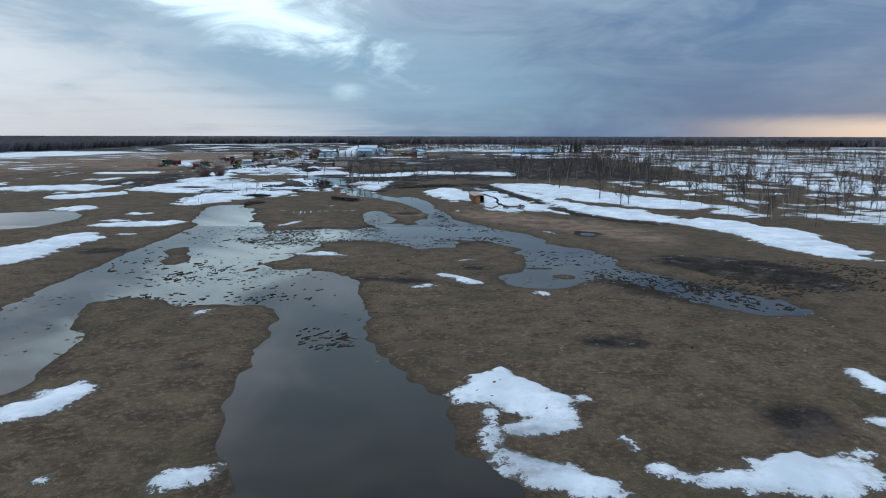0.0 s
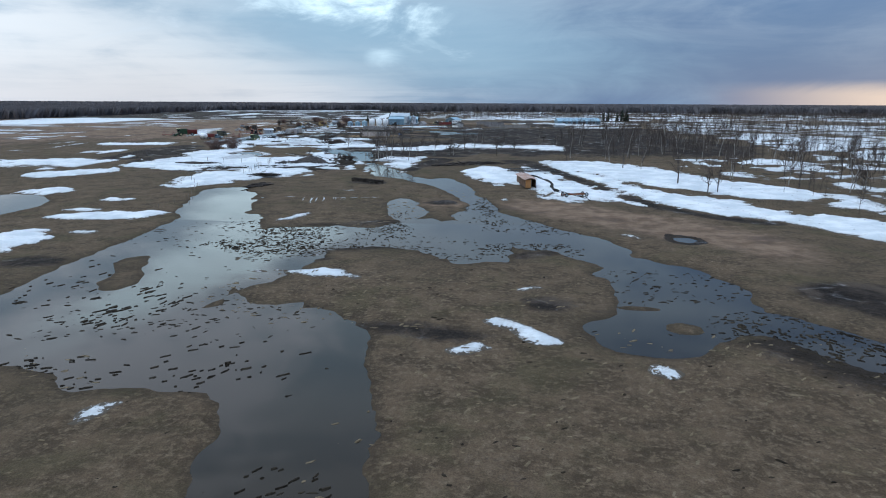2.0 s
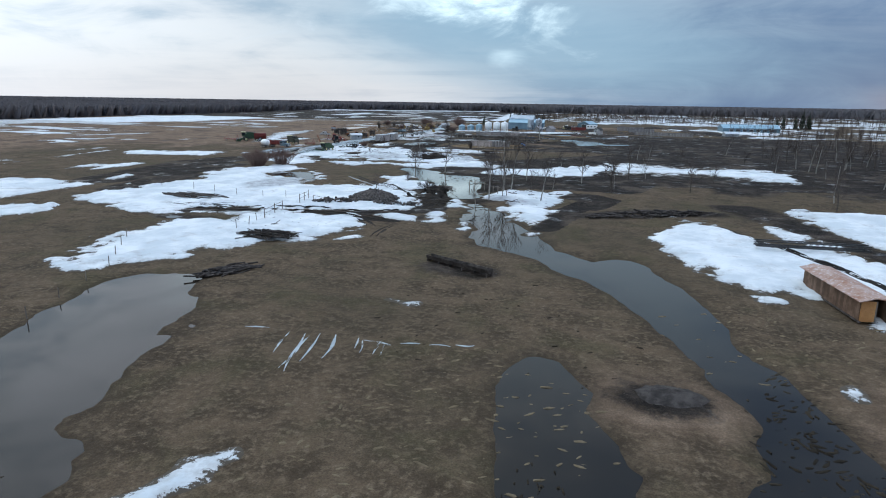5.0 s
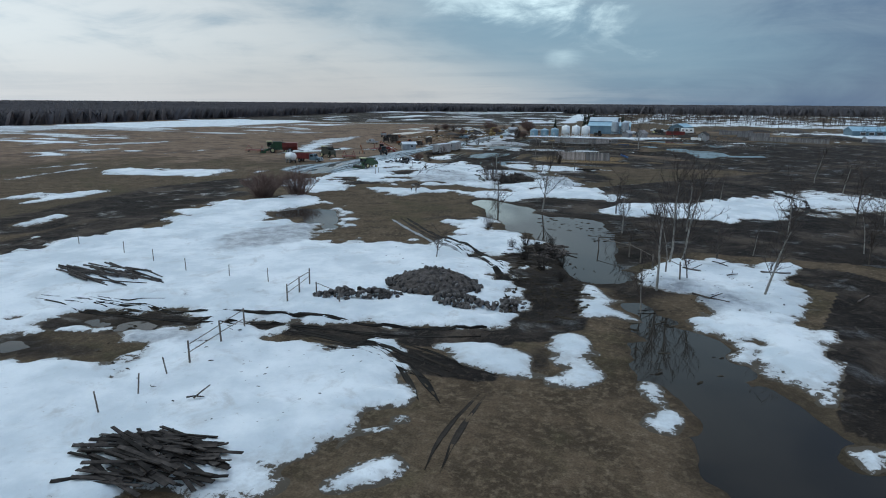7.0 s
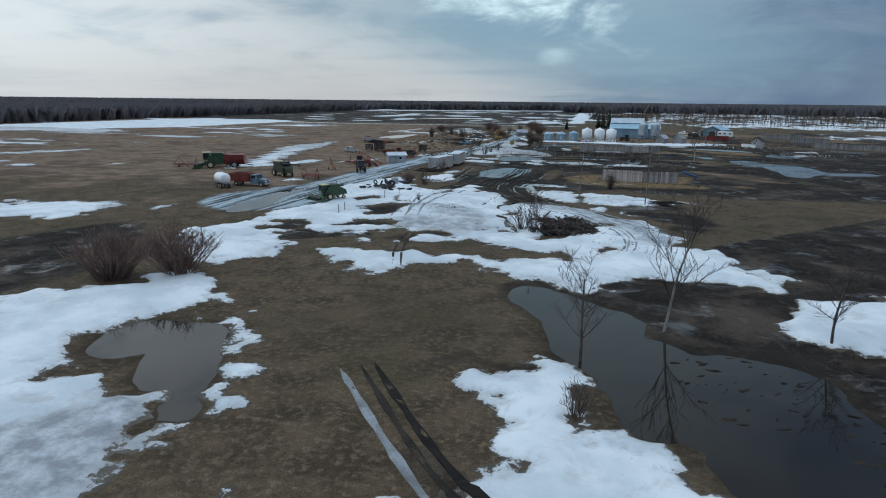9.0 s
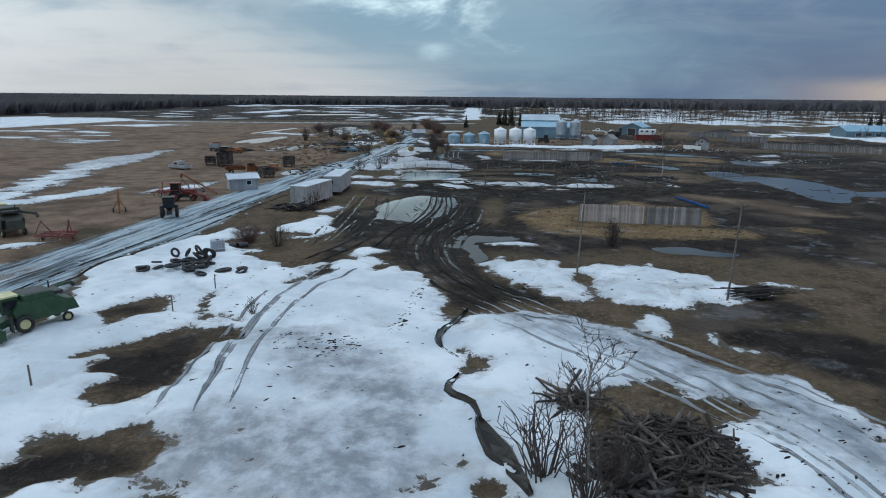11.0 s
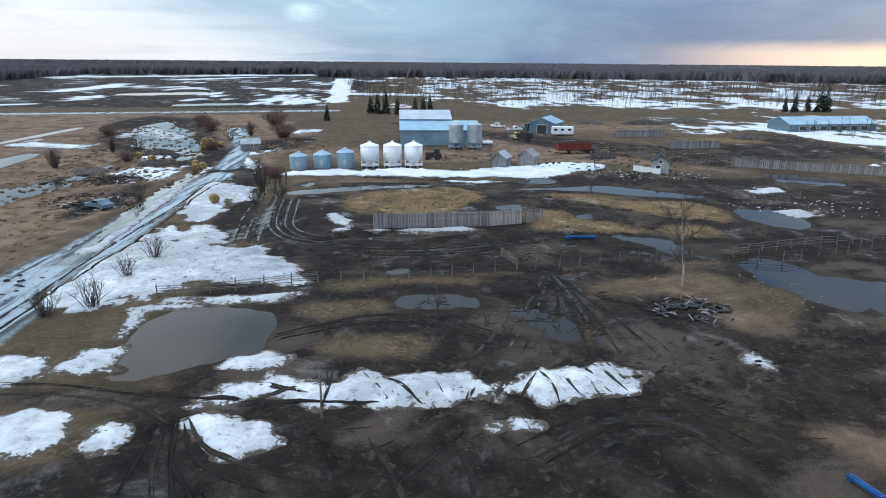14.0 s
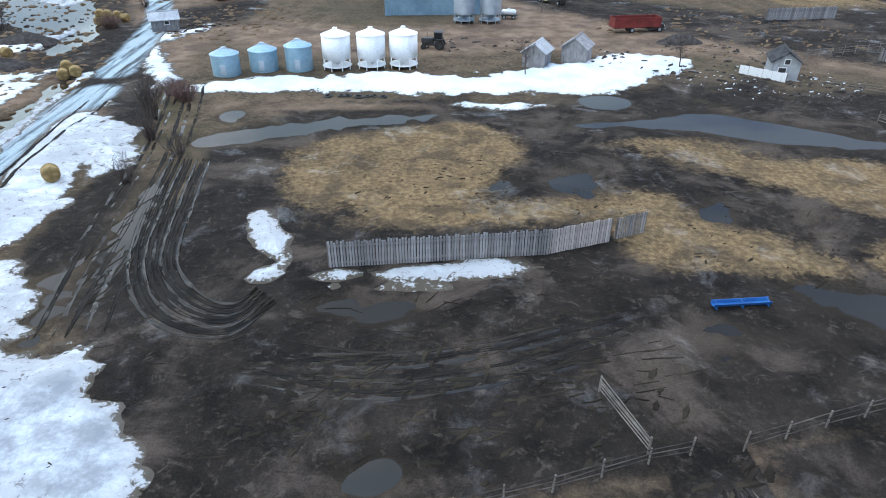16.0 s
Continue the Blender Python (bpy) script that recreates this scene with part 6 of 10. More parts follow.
STEEL = surface("galvanised_steel", (0.34, 0.40, 0.45), (0.52, 0.59, 0.65), 0.42, 0.8, 0.55, ("Z", 1.6))
BLUE_STEEL = surface("blue_grey_steel_sheet", (0.16, 0.27, 0.36), (0.24, 0.37, 0.47), 0.45, 0.5, 0.2, ("X", 1.1))
PALE_ROOF = surface("pale_sheet_roof", (0.38, 0.45, 0.50), (0.52, 0.58, 0.62), 0.5, 0.5, 0.1, ("X", 1.1))
BLUE_ROOF = surface("light_blue_sheet_roof", (0.24, 0.40, 0.50), (0.34, 0.52, 0.61), 0.45, 0.5, 0.1, ("X", 1.1))
WHITE = surface("white_paint", (0.74, 0.76, 0.77), (0.86, 0.87, 0.87), 0.4, 0.6, stain=(0.55, 0.52, 0.48))
WHITE_CLEAN = surface("white_gloss", (0.80, 0.82, 0.83), (0.88, 0.89, 0.89), 0.35, 0.6)
GREY_BOARD = surface("grey_weathered_board", (0.20, 0.195, 0.20), (0.33, 0.32, 0.32), 0.9, 1.2, stain=(0.14, 0.13, 0.13), random_value=0.6)
PINK_BOARD = surface("bleached_board", (0.38, 0.33, 0.31), (0.55, 0.49, 0.46), 0.9, 1.2, stain=(0.26, 0.22, 0.21), random_value=0.5)
POST = surface("old_post_wood", (0.115, 0.10, 0.088), (0.23, 0.205, 0.18), 0.9, 2.0)
DARK_WOOD = surface("wet_dark_wood", (0.030, 0.026, 0.024), (0.095, 0.082, 0.074), 0.85, 2.0, random_value=0.9)
LOG = surface("grey_brown_log", (0.040, 0.032, 0.028), (0.125, 0.105, 0.092), 0.9, 2.0, random_value=1.0)
BARK = surface("bare_bark", (0.055, 0.046, 0.040), (0.13, 0.112, 0.10), 0.95, 3.0)
PALE_BARK = surface("pale_poplar_bark", (0.22, 0.205, 0.185), (0.36, 0.34, 0.31), 0.9, 3.0)
TWIG = surface("bare_twigs", (0.060, 0.048, 0.043), (0.105, 0.085, 0.076), 0.95, 2.0)
WILLOW = surface("red_willow_twigs", (0.12, 0.078, 0.068), (0.20, 0.135, 0.115), 0.95, 2.0)
NEEDLE = surface("spruce_needles", (0.018, 0.028, 0.020), (0.045, 0.058, 0.040), 0.9, 2.0)
STONE = surface("field_stone", (0.050, 0.044, 0.041), (0.135, 0.122, 0.115), 0.9, 1.5, random_value=0.9)
RUBBER = surface("old_tyre_rubber", (0.010, 0.010, 0.011), (0.028, 0.028, 0.030), 0.7, 3.0)
GREEN = surface("harvester_green_paint", (0.022, 0.085, 0.030), (0.045, 0.14, 0.050), 0.42, 1.0, stain=(0.05, 0.06, 0.04))
DARK_GREEN = surface("dirty_green_paint", (0.014, 0.050, 0.022), (0.030, 0.088, 0.038), 0.5, 1.0, stain=(0.04, 0.045, 0.03))
OLD_GREEN = surface("weathered_dark_paint", (0.018, 0.026, 0.018), (0.045, 0.050, 0.035), 0.7, 1.0, stain=(0.06, 0.04, 0.025))
CREAM = surface("sun_bleached_yellow", (0.50, 0.47, 0.22), (0.66, 0.63, 0.38), 0.5, 1.0)
RED = surface("faded_red_paint", (0.13, 0.018, 0.016), (0.22, 0.034, 0.028), 0.5, 1.0, stain=(0.10, 0.03, 0.02))
RUST = surface("rust", (0.13, 0.045, 0.022), (0.26, 0.10, 0.05), 0.85, 1.5)
RUST_ROOF = surface("rusted_sheet_roof", (0.28, 0.13, 0.075), (0.45, 0.33, 0.28), 0.7, 1.0, stain=(0.62, 0.60, 0.60))
ORANGE_PLY = surface("orange_plywood", (0.36, 0.16, 0.045), (0.50, 0.25, 0.09), 0.7, 1.0)
BROWN_BOARD = surface("brown_barn_board", (0.10, 0.062, 0.042), (0.19, 0.125, 0.09), 0.85, 1.2, random_value=0.6)
BLUE_PAINT = surface("bright_blue_plastic", (0.010, 0.07, 0.24), (0.02, 0.13, 0.36), 0.4, 1.0)
GLASS = surface("dark_window_glass", (0.012, 0.015, 0.018), (0.025, 0.03, 0.035), 0.08, 1.0, bump=0.0)
DARK_METAL = surface("dark_machine_metal", (0.018, 0.018, 0.019), (0.05, 0.048, 0.046), 0.55, 1.5)
GREY_PAINT = surface("grey_paint", (0.30, 0.32, 0.34), (0.45, 0.47, 0.49), 0.6, 0.8, stain=(0.22, 0.20, 0.19))
TEAL = surface("dull_blue_paint", (0.08, 0.14, 0.18), (0.13, 0.21, 0.26), 0.5, 1.0)
HAY = surface("old_hay", (0.20, 0.135, 0.055), (0.38, 0.275, 0.13), 0.95, 3.0, bump=0.8)
DARK_ROOF = surface("dark_shingle_roof", (0.035, 0.035, 0.037), (0.075, 0.073, 0.072), 0.9, 2.0)
TRAILER = surface("scuffed_trailer_sheet", (0.27, 0.275, 0.28), (0.45, 0.455, 0.46), 0.6, 0.6, 0.1, ("Y", 0.8), stain=(0.15, 0.13, 0.12))
PALE_BLUE = surface("pale_blue_galvanised_sheet", (0.22, 0.36, 0.45), (0.34, 0.49, 0.57), 0.42, 0.8, 0.3, ("Z", 1.6))
TIN = surface("frosted_tin_roof", (0.46, 0.51, 0.55), (0.66, 0.70, 0.74), 0.6, 0.5, 0.1)


# ---- grain storage ----
def corrugated(radius, low, high, step=0.22):
    rings, z, out = [], low, True
    while z < high:
        rings.append((radius + (0.02 if out else -0.02), z))
        z, out = z + step / 2, not out
    return turned(rings + [(radius, high)], 36)


def hopper_bin(x, y, radius, foot, wall, top, shell_mat, label, turn):
    t = thing("hopper_bin", x, y, turn, label, "grain bin", "hopper-bottom grain bins")
    part("shell", corrugated(radius, foot, wall) if shell_mat is STEEL else turned([(radius, foot), (radius + 0.02, (foot + wall) / 2), (radius, wall)], 36), shell_mat, t, soft=True)
    part("roof", turned([(radius + 0.07, wall - 0.02), (radius + 0.05, wall + 0.06), (0.35, top - 0.1), (0.3, top)], 36), shell_mat, t)
    part("filler_cap", turned([(0.34, top - 0.02), (0.34, top + 0.12), (0.12, top + 0.2)], 16), shell_mat, t, "round filler cap")
    part("hopper_cone", turned([(0.25, foot * 0.38), (0.25, foot * 0.44), (radius - 0.02, foot + 0.02)], 32), shell_mat, t)
    for s in range(8):
        a = 2 * math.pi * s / 8
        cx, cy = math.cos(a) * radius * 0.98, math.sin(a) * radius * 0.98
        part("leg", rod((cx, cy, -0.1), (cx, cy, foot + 0.25), 0.07, sides=6), shell_mat, t)
    part("leg_ring", turned([(radius, foot * 0.30), (radius + 0.05, foot * 0.30), (radius + 0.05, foot * 0.36), (radius, foot * 0.36)], 32), shell_mat, t)
    lad = bmesh.new()
    for dx in (-0.2, 0.2):
        rod((dx, -radius - 0.1, foot), (dx, -radius - 0.1, wall), 0.025, sides=5, bm=lad)
    for n in range(int((wall - foot) / 0.35)):
        rod((-0.2, -radius - 0.1, foot + 0.2 + 0.35 * n), (0.2, -radius - 0.1, foot + 0.2 + 0.35 * n), 0.02, sides=5, bm=lad)
    part("ladder", lad, shell_mat, t)
    return t


for bx, by in ((-77.6, 467.6), (-72.8, 467.8), (-68.3, 467.8)):
    hopper_bin(bx, by, 1.95, 1.5, 4.6, 5.4, WHITE_CLEAN, "white steel hopper-bottom grain bin on short legs", 25)
for bx, by in ((-57.0, 497.5), (-52.2, 497.6)):
    hopper_bin(bx, by, 1.9, 1.6, 6.2, 7.1, STEEL, "galvanised hopper-bottom grain bin beside the blue shed", 70)


def flat_bin(x, y, radius, wall, top):
    t = thing("grain_bin", x, y, 0, "round galvanised blue-grey grain bin on the ground", "grain bin", "flat-bottomed grain bins")
    part("shell", corrugated(radius, -0.1, wall), PALE_BLUE, t, soft=True)
    roof = part("roof", turned([(radius + 0.1, wall - 0.03), (radius + 0.08, wall + 0.05), (0.4, top - 0.1), (0.34, top)], 32), PALE_BLUE, t)
    part("filler_cap", turned([(0.36, top - 0.02), (0.36, top + 0.1), (0.1, top + 0.16)], 14), STEEL, roof)
    for s in range(16):
        a = 2 * math.pi * s / 16
        part("roof_rib", rod((math.cos(a) * radius, math.sin(a) * radius, wall + 0.06), (math.cos(a) * 0.4, math.sin(a) * 0.4, top - 0.06), 0.03, sides=4), STEEL, roof)
    part("hatch", box((0.7, 0.12, 1.3), (0, -radius, 0.4)), STEEL, t)


flat_bin(-92.3, 465.3, 1.85, 2.75, 3.5)
flat_bin(-87.6, 467.2, 1.9, 2.75, 3.6)
flat_bin(-82.8, 467.4, 1.85, 3.2, 4.0)


# ---- buildings ----
def gable(name, x, y, turn, length, depth, eave, ridge, wall_mat, roof_mat, label, category, openings=(), over=0.3):
    """A gabled building whose ridge runs along its own x. openings: (kind, face, across, sill, width, height); face is s, n, e or w."""
    t = thing(name, x, y, turn, label, category, sink=0.1)
    half = depth / 2
    part("wall", prism([(-half, 0), (half, 0), (half, eave), (0, ridge - 0.06), (-half, eave)], length), wall_mat, t)
    pitch = (ridge - eave) / half
    for side in (-1, 1):
        out = half + over
        outline = [(side * out, eave - over * pitch), (0, ridge), (0, ridge + 0.12), (side * out, eave - over * pitch + 0.12)]
        part("roof", prism(outline, length + 2 * over), roof_mat, t)
    part("ridge_cap", box((length + 2 * over, 0.3, 0.06), (0, 0, ridge + 0.10)), roof_mat, t)
    for kind, face, across, sill, wide, high in openings:
        mat = GLASS if kind == "window" else (WHITE if kind == "white_door" else DARK_METAL)
        if face in "sn":
            d = (-half - 0.02) if face == "s" else half + 0.02
            pane, frame_ = (wide, 0.08, high), (wide + 0.2, 0.06, high + 0.2)
            at, at2 = (across, d, sill), (across, d + (0.02 if face == "s" else -0.02), sill - 0.1)
        else:
            d = (length / 2 + 0.02) * (1 if face == "e" else -1)
            pane, frame_ = (0.08, wide, high), (0.06, wide + 0.2, high + 0.2)
            at, at2 = (d, across, sill), (d - (0.02 if face == "e" else -0.02), across, sill - 0.1)
        f = part("window_frame" if kind == "window" else "door_frame", box(frame_, at2), WHITE, t)
        part("pane" if kind == "window" else "door", box(pane, at), mat, f)
    return t


machine_shed = gable("machine_shed", -64.6, 520.0, 1, 14.2, 15.0, 6.4, 8.3, BLUE_STEEL, PALE_ROOF, "tall blue steel machine shed with a pale sheet roof", "shed", [("window", "w", 0, 3.5, 1.5, 1.0)])
lean = [(-4.2, 0), (4.2, 0), (4.2, 5.9), (-4.2, 4.2)]
part("lean_to_wall", prism(lean, 21.5, at=(3.6, -11.6, 0)), BLUE_STEEL, machine_shed)
part("lean_to_roof", prism([(-4.6, 4.12), (4.2, 5.92), (4.2, 6.05), (-4.6, 4.26)], 22.0, at=(3.6, -11.6, 0)), BLUE_ROOF, machine_shed, "light blue lean-to roof")
for n in range(6):
    part("wall_post", box((0.18, 0.1, 4.1), (-6.6 + n * 4.1, -15.85, 0)), BLUE_STEEL, machine_shed)
gable("granary", -49.3, 468.0, 62, 3.6, 3.2, 2.3, 3.4, GREY_BOARD, GREY_PAINT, "small grey wooden granary with a tin roof", "granary")
gable("granary", -43.0, 470.2, 62, 3.9, 3.6, 2.3, 3.6, GREY_BOARD, GREY_BOARD, "weathered grey wooden granary with a board roof", "granary")
gable("calf_barn", -16.9, 461.0, 70, 4.6, 3.4, 2.5, 3.7, GREY_PAINT, DARK_ROOF, "small old white-grey barn with a dark roof and open loft", "barn", [("door", "w", 0.4, 0.0, 0.9, 1.7), ("door", "w", 0.0, 2.2, 0.6, 0.6)])
gable("workshop", -24.5, 538.5, 62, 10.0, 8.5, 3.3, 5.0, TEAL, BLUE_ROOF, "blue workshop with a light blue sheet roof", "workshop", [("door", "w", 0, 0, 3.2, 2.8), ("window", "n", 2, 1.3, 1.2, 0.9)])
gable("cattle_barn", 74.0, 547.0, 8, 34.0, 11.0, 2.6, 4.6, TEAL, BLUE_ROOF, "long low cattle barn with a light blue roof", "barn", [("door", "s", -12 + 4.0 * n, 0.5, 2.4, 1.4) for n in range(7)])
gable("hen_house", -113.6, 357.8, 35, 4.4, 3.0, 1.9, 2.5, GREY_PAINT, TIN, "low grey shed with a light tin roof beside the lane", "shed", [("window", "s", 0.8, 0.9, 0.7, 0.6), ("door", "e", 0, 0, 0.9, 1.7)])
gable("pump_shed", -109.0, 493.5, 20, 4.4, 3.2, 2.0, 3.0, GREY_BOARD, GREY_PAINT, "grey board shed with a small dark window", "shed", [("window", "s", 0.3, 1.2, 0.7, 0.5)])
gable("machine_shelter", 52.0, 480.0, 10, 7.0, 5.0, 1.6, 2.6, GREY_PAINT, TIN, "low grey shelter among the pens", "shed")


def calf_shelter():
    t = thing("calf_shelter", 8.3, 173.0, 7, "long open calf shelter of brown boards with a rusted tin roof", "shelter", sink=0.05)
    for n in range(24):
        part("board", box((0.06, 0.43, 1.75), (-1.15, -5.2 + n * 0.45, 0)), BROWN_BOARD, t)
        part("board", box((0.06, 0.43, 1.75), (1.15, -5.2 + n * 0.45, 0)), BROWN_BOARD, t)
    part("end_panel", box((1.15, 0.06, 1.8), (-0.55, -5.5, 0)), ORANGE_PLY, t, "orange plywood end panel")
    part("end_panel", box((2.3, 0.06, 1.8), (0, 5.5, 0)), BROWN_BOARD, t)
    part("roof", prism([(-1.5, 1.78), (-0.2, 2.15), (1.45, 1.9), (1.45, 1.96), (-0.2, 2.22), (-1.5, 1.85)], 11.9, "y"), RUST_ROOF, t, "rust-streaked tin roof with snow on it")
    for side in (-1.2, 1.2):
        part("skid", box((0.16, 11.6, 0.14), (side, 0, -0.05)), DARK_WOOD, t)
    for n in range(3):
        part("post", box((0.12, 0.12, 1.8), (0.1, -5.45 + n * 5.4, 0)), POST, t)


calf_shelter()


# ---- trailers, cars and farm machines ----
def wheel(parent, x, y, r, wide, rim=GREY_PAINT, turn=0):
    w = hoop(r, r * 0.55)
    bmesh.ops.scale(w, vec=(1, 1, wide / (r * 0.36)), verts=w.verts)
    bmesh.ops.transform(w, matrix=Matrix.Translation((x, y, r)) @ pose(0, 0, 0, 90, 0, 90 + turn) @ Matrix.Translation((0, 0, -wide / 2)), verts=w.verts)
    wh = part("wheel", w, RUBBER, parent, soft=True)
    d = Vector((math.cos(radians(turn)), math.sin(radians(turn)), 0)) * wide * 0.25
    part("rim", rod(Vector((x, y, r)) - d, Vector((x, y, r)) + d, r * 0.56, sides=14), rim, wh)


def van_trailer(x, y, turn, length, window):
    t = thing("van_trailer", x, y, turn, "scuffed white semi-trailer box parked beside the lane" if window else "dented pale trailer box with a streaked side", "trailer", "parked trailer boxes")
    part("box_body", box((2.5, length, 2.35), (0, 0, 0.55), bevel=0.04), TRAILER, t)
    part("roof", box((2.56, length + 0.06, 0.07), (0, 0, 2.9)), TIN, t, "frosted pale roof")
    for sx in (-1.26, 1.26):
        for n in range(int(length / 1.2)):
            part("rib", box((0.04, 0.08, 2.3), (sx, -length / 2 + 0.6 + n * 1.2, 0.57)), TRAILER, t)
        part("bottom_rail", box((0.06, length, 0.14), (sx, 0, 0.5)), GREY_PAINT, t)
    if window:
        part("window", box((0.75, 0.06, 0.55), (-0.2, -length / 2 - 0.01, 1.75)), GLASS, t)
    for sx in (-1, 1):
        for dy in (length * 0.28, length * 0.38):
            wheel(t, sx, dy, 0.48, 0.28)
        part("support_leg", box((0.15, 0.15, 0.6), (sx * 0.9, -length * 0.35, 0)), DARK_METAL, t)


van_trailer(-97.8, 346.4, -7, 8.0, False)
van_trailer(-97.9, 358.9, 7, 10.2, True)


def combine(x, y, turn, label, header=True, scale=1.0, paint=GREEN):
    t = thing("combine_harvester", x, y, turn, label, "combine", "old combine harvesters", sink=0.05)
    part("body", prism([(-2.6, 1.0), (1.6, 0.9), (1.9, 2.0), (1.4, 2.9), (-1.6, 2.9), (-3.0, 2.2)], 2.6), paint, t)
    part("grain_tank", box((2.7, 2.6, 0.55), (0, -0.3, 2.9), bevel=0.06), paint, t)
    part("tank_floor", box((2.3, 2.2, 0.05), (0, -0.3, 3.43)), DARK_METAL, t)
    cab = part("cab", box((1.7, 1.4, 1.5), (0, 2.0, 1.9), bevel=0.08), paint, t)
    part("windscreen", box((1.5, 0.06, 1.0), (0, 2.72, 2.2)), GLASS, cab)
    for sx in (-0.87, 0.87):
        part("side_window", box((0.05, 1.1, 0.9), (sx, 2.0, 2.25)), GLASS, cab)
    part("cab_roof", box((1.9, 1.7, 0.22), (0, 2.05, 3.4), bevel=0.05), CREAM, cab, "sun-bleached yellow cab roof")
    part("straw_hood", prism([(-3.9, 1.0), (-2.6, 1.0), (-2.6, 2.3), (-3.5, 2.1)], 1.8), paint, t)
    part("feeder_house", prism([(1.6, 0.9), (1.6, 1.7), (3.6, 0.9), (3.6, 0.3)], 1.3), paint, t)
    if header:
        h = part("header", prism([(3.3, 0.2), (3.4, 1.2), (3.6, 1.2), (4.0, 0.35), (4.7, 0.15), (4.7, 0.08)], 5.2), paint, t)
        part("reel", rod((-2.4, 4.3, 0.8), (2.4, 4.3, 0.8), 0.32, sides=6), DARK_METAL, h)
        for sx in (-2.6, 2.6):
            part("divider", prism([(3.2, 0.1), (3.2, 1.1), (4.2, 0.7), (5.2, 0.1)], 0.1, at=(sx, 0, 0)), paint, h)
    part("unloading_auger", rod((1.4, 0.6, 2.7), (2.1, -4.6, 2.9), 0.17, sides=10), paint, t)
    part("auger_spout", rod((2.1, -4.6, 2.9), (2.15, -4.9, 2.5), 0.19, sides=10), DARK_METAL, t)
    part("engine_cover", box((2.0, 1.2, 0.35), (0, -2.0, 2.85), bevel=0.05), DARK_METAL, t)
    part("exhaust", rod((0.7, -2.0, 3.1), (0.7, -2.0, 3.9), 0.07, sides=8), DARK_METAL, t)
    for sx in (-1.45, 1.45):
        wheel(t, sx, 1.2, 0.82, 0.55, CREAM)
        wheel(t, sx * 0.85, -2.6, 0.5, 0.35, CREAM)
    lad = bmesh.new()
    for n in range(4):
        box((0.5, 0.25, 0.04), (-1.5, 2.3, 0.5 + 0.4 * n), bm=lad)
    box((0.05, 0.2, 1.5), (-1.73, 2.3, 0.4), bm=lad)
    box((0.05, 0.2, 1.5), (-1.27, 2.3, 0.4), bm=lad)
    part("ladder", lad, DARK_METAL, t)
    t.matrix_world = t.matrix_world @ Matrix.Scale(scale, 4)
    return t


combine(-98.8, 296.0, 152, "old green combine harvester with a yellow cab roof in snow", scale=0.68, paint=DARK_GREEN)
combine(-146.0, 329.5, 125, "old green combine harvester parked on the dry field", paint=DARK_GREEN)
combine(-123.8, 321.6, 60, "dark weathered combine harvester without a header", header=False, scale=0.85, paint=OLD_GREEN)


def grain_cart(x, y, turn):
    t = thing("grain_cart", x, y, turn, "faded red grain cart parked beside a combine", "grain cart")
    part("hopper", prism([(-1.0, 0.8), (1.0, 0.8), (1.7, 1.9), (1.7, 3.0), (-1.7, 3.0), (-1.7, 1.9)], 4.4, "y"), RED, t)
    for n in range(5):
        part("rib", box((3.5, 0.08, 1.0), (0, -1.9 + n * 0.95, 2.0)), RED, t)
    for sx in (-1.3, 1.3):
        wheel(t, sx, 0, 0.75, 0.5)
    part("hitch", rod((0, -2.0, 0.8), (0, -4.0, 0.5), 0.1, sides=6), DARK_METAL, t)


grain_cart(-142.4, 331.5, 118)


def grain_truck(x, y, turn, box_mat, cab_mat, label, bed=(2.3, 4.2, 1.3)):
    t = thing("grain_truck", x, y, turn, label, "truck")
    for sx in (-bed[0] / 2, bed[0] / 2):
        side = part("box_side", box((0.08, bed[1], bed[2]), (sx, -1.2, 0.95)), box_mat, t)
        for n in range(6):
            part("stake", box((0.1, 0.08, bed[2] + 0.05), (sx * 1.03, -1.2 - bed[1] / 2 + 0.3 + n * (bed[1] - 0.6) / 5, 0.94)), box_mat, side)
    for dy in (-1.2 - bed[1] / 2, -1.2 + bed[1] / 2):
        part("box_end", box((bed[0], 0.08, bed[2]), (0, dy, 0.95)), box_mat, t)
    part("box_floor", box((bed[0], bed[1], 0.1), (0, -1.2, 0.88)), DARK_WOOD, t)
    cab = part("cab", prism([(1.0, 0.5), (1.0, 1.9), (1.2, 2.15), (2.1, 2.15), (2.5, 1.45), (2.5, 0.5)], 1.9), cab_mat, t)
    part("windscreen", prism([(2.14, 2.05), (2.18, 2.05), (2.5, 1.5), (2.46, 1.5)], 1.7, at=(0, 0.03, 0)), GLASS, cab)
    for sx in (-0.96, 0.96):
        part("side_window", box((0.04, 0.8, 0.5), (sx, 1.6, 1.5)), GLASS, cab)
    part("bonnet", prism([(2.5, 0.55), (2.5, 1.4), (3.9, 1.25), (4.0, 0.55)], 1.5), cab_mat, t)
    part("bumper", box((2.0, 0.15, 0.25), (0, 4.05, 0.45)), GREY_PAINT, t)
    for sx in (-0.85, 0.85):
        part("headlight", rod((sx * 0.75, 3.95, 1.0), (sx * 0.75, 4.04, 1.0), 0.12, sides=10), WHITE, t)
        wheel(t, sx, 3.1, 0.46, 0.26)
        wheel(t, sx, -2.0, 0.46, 0.42)


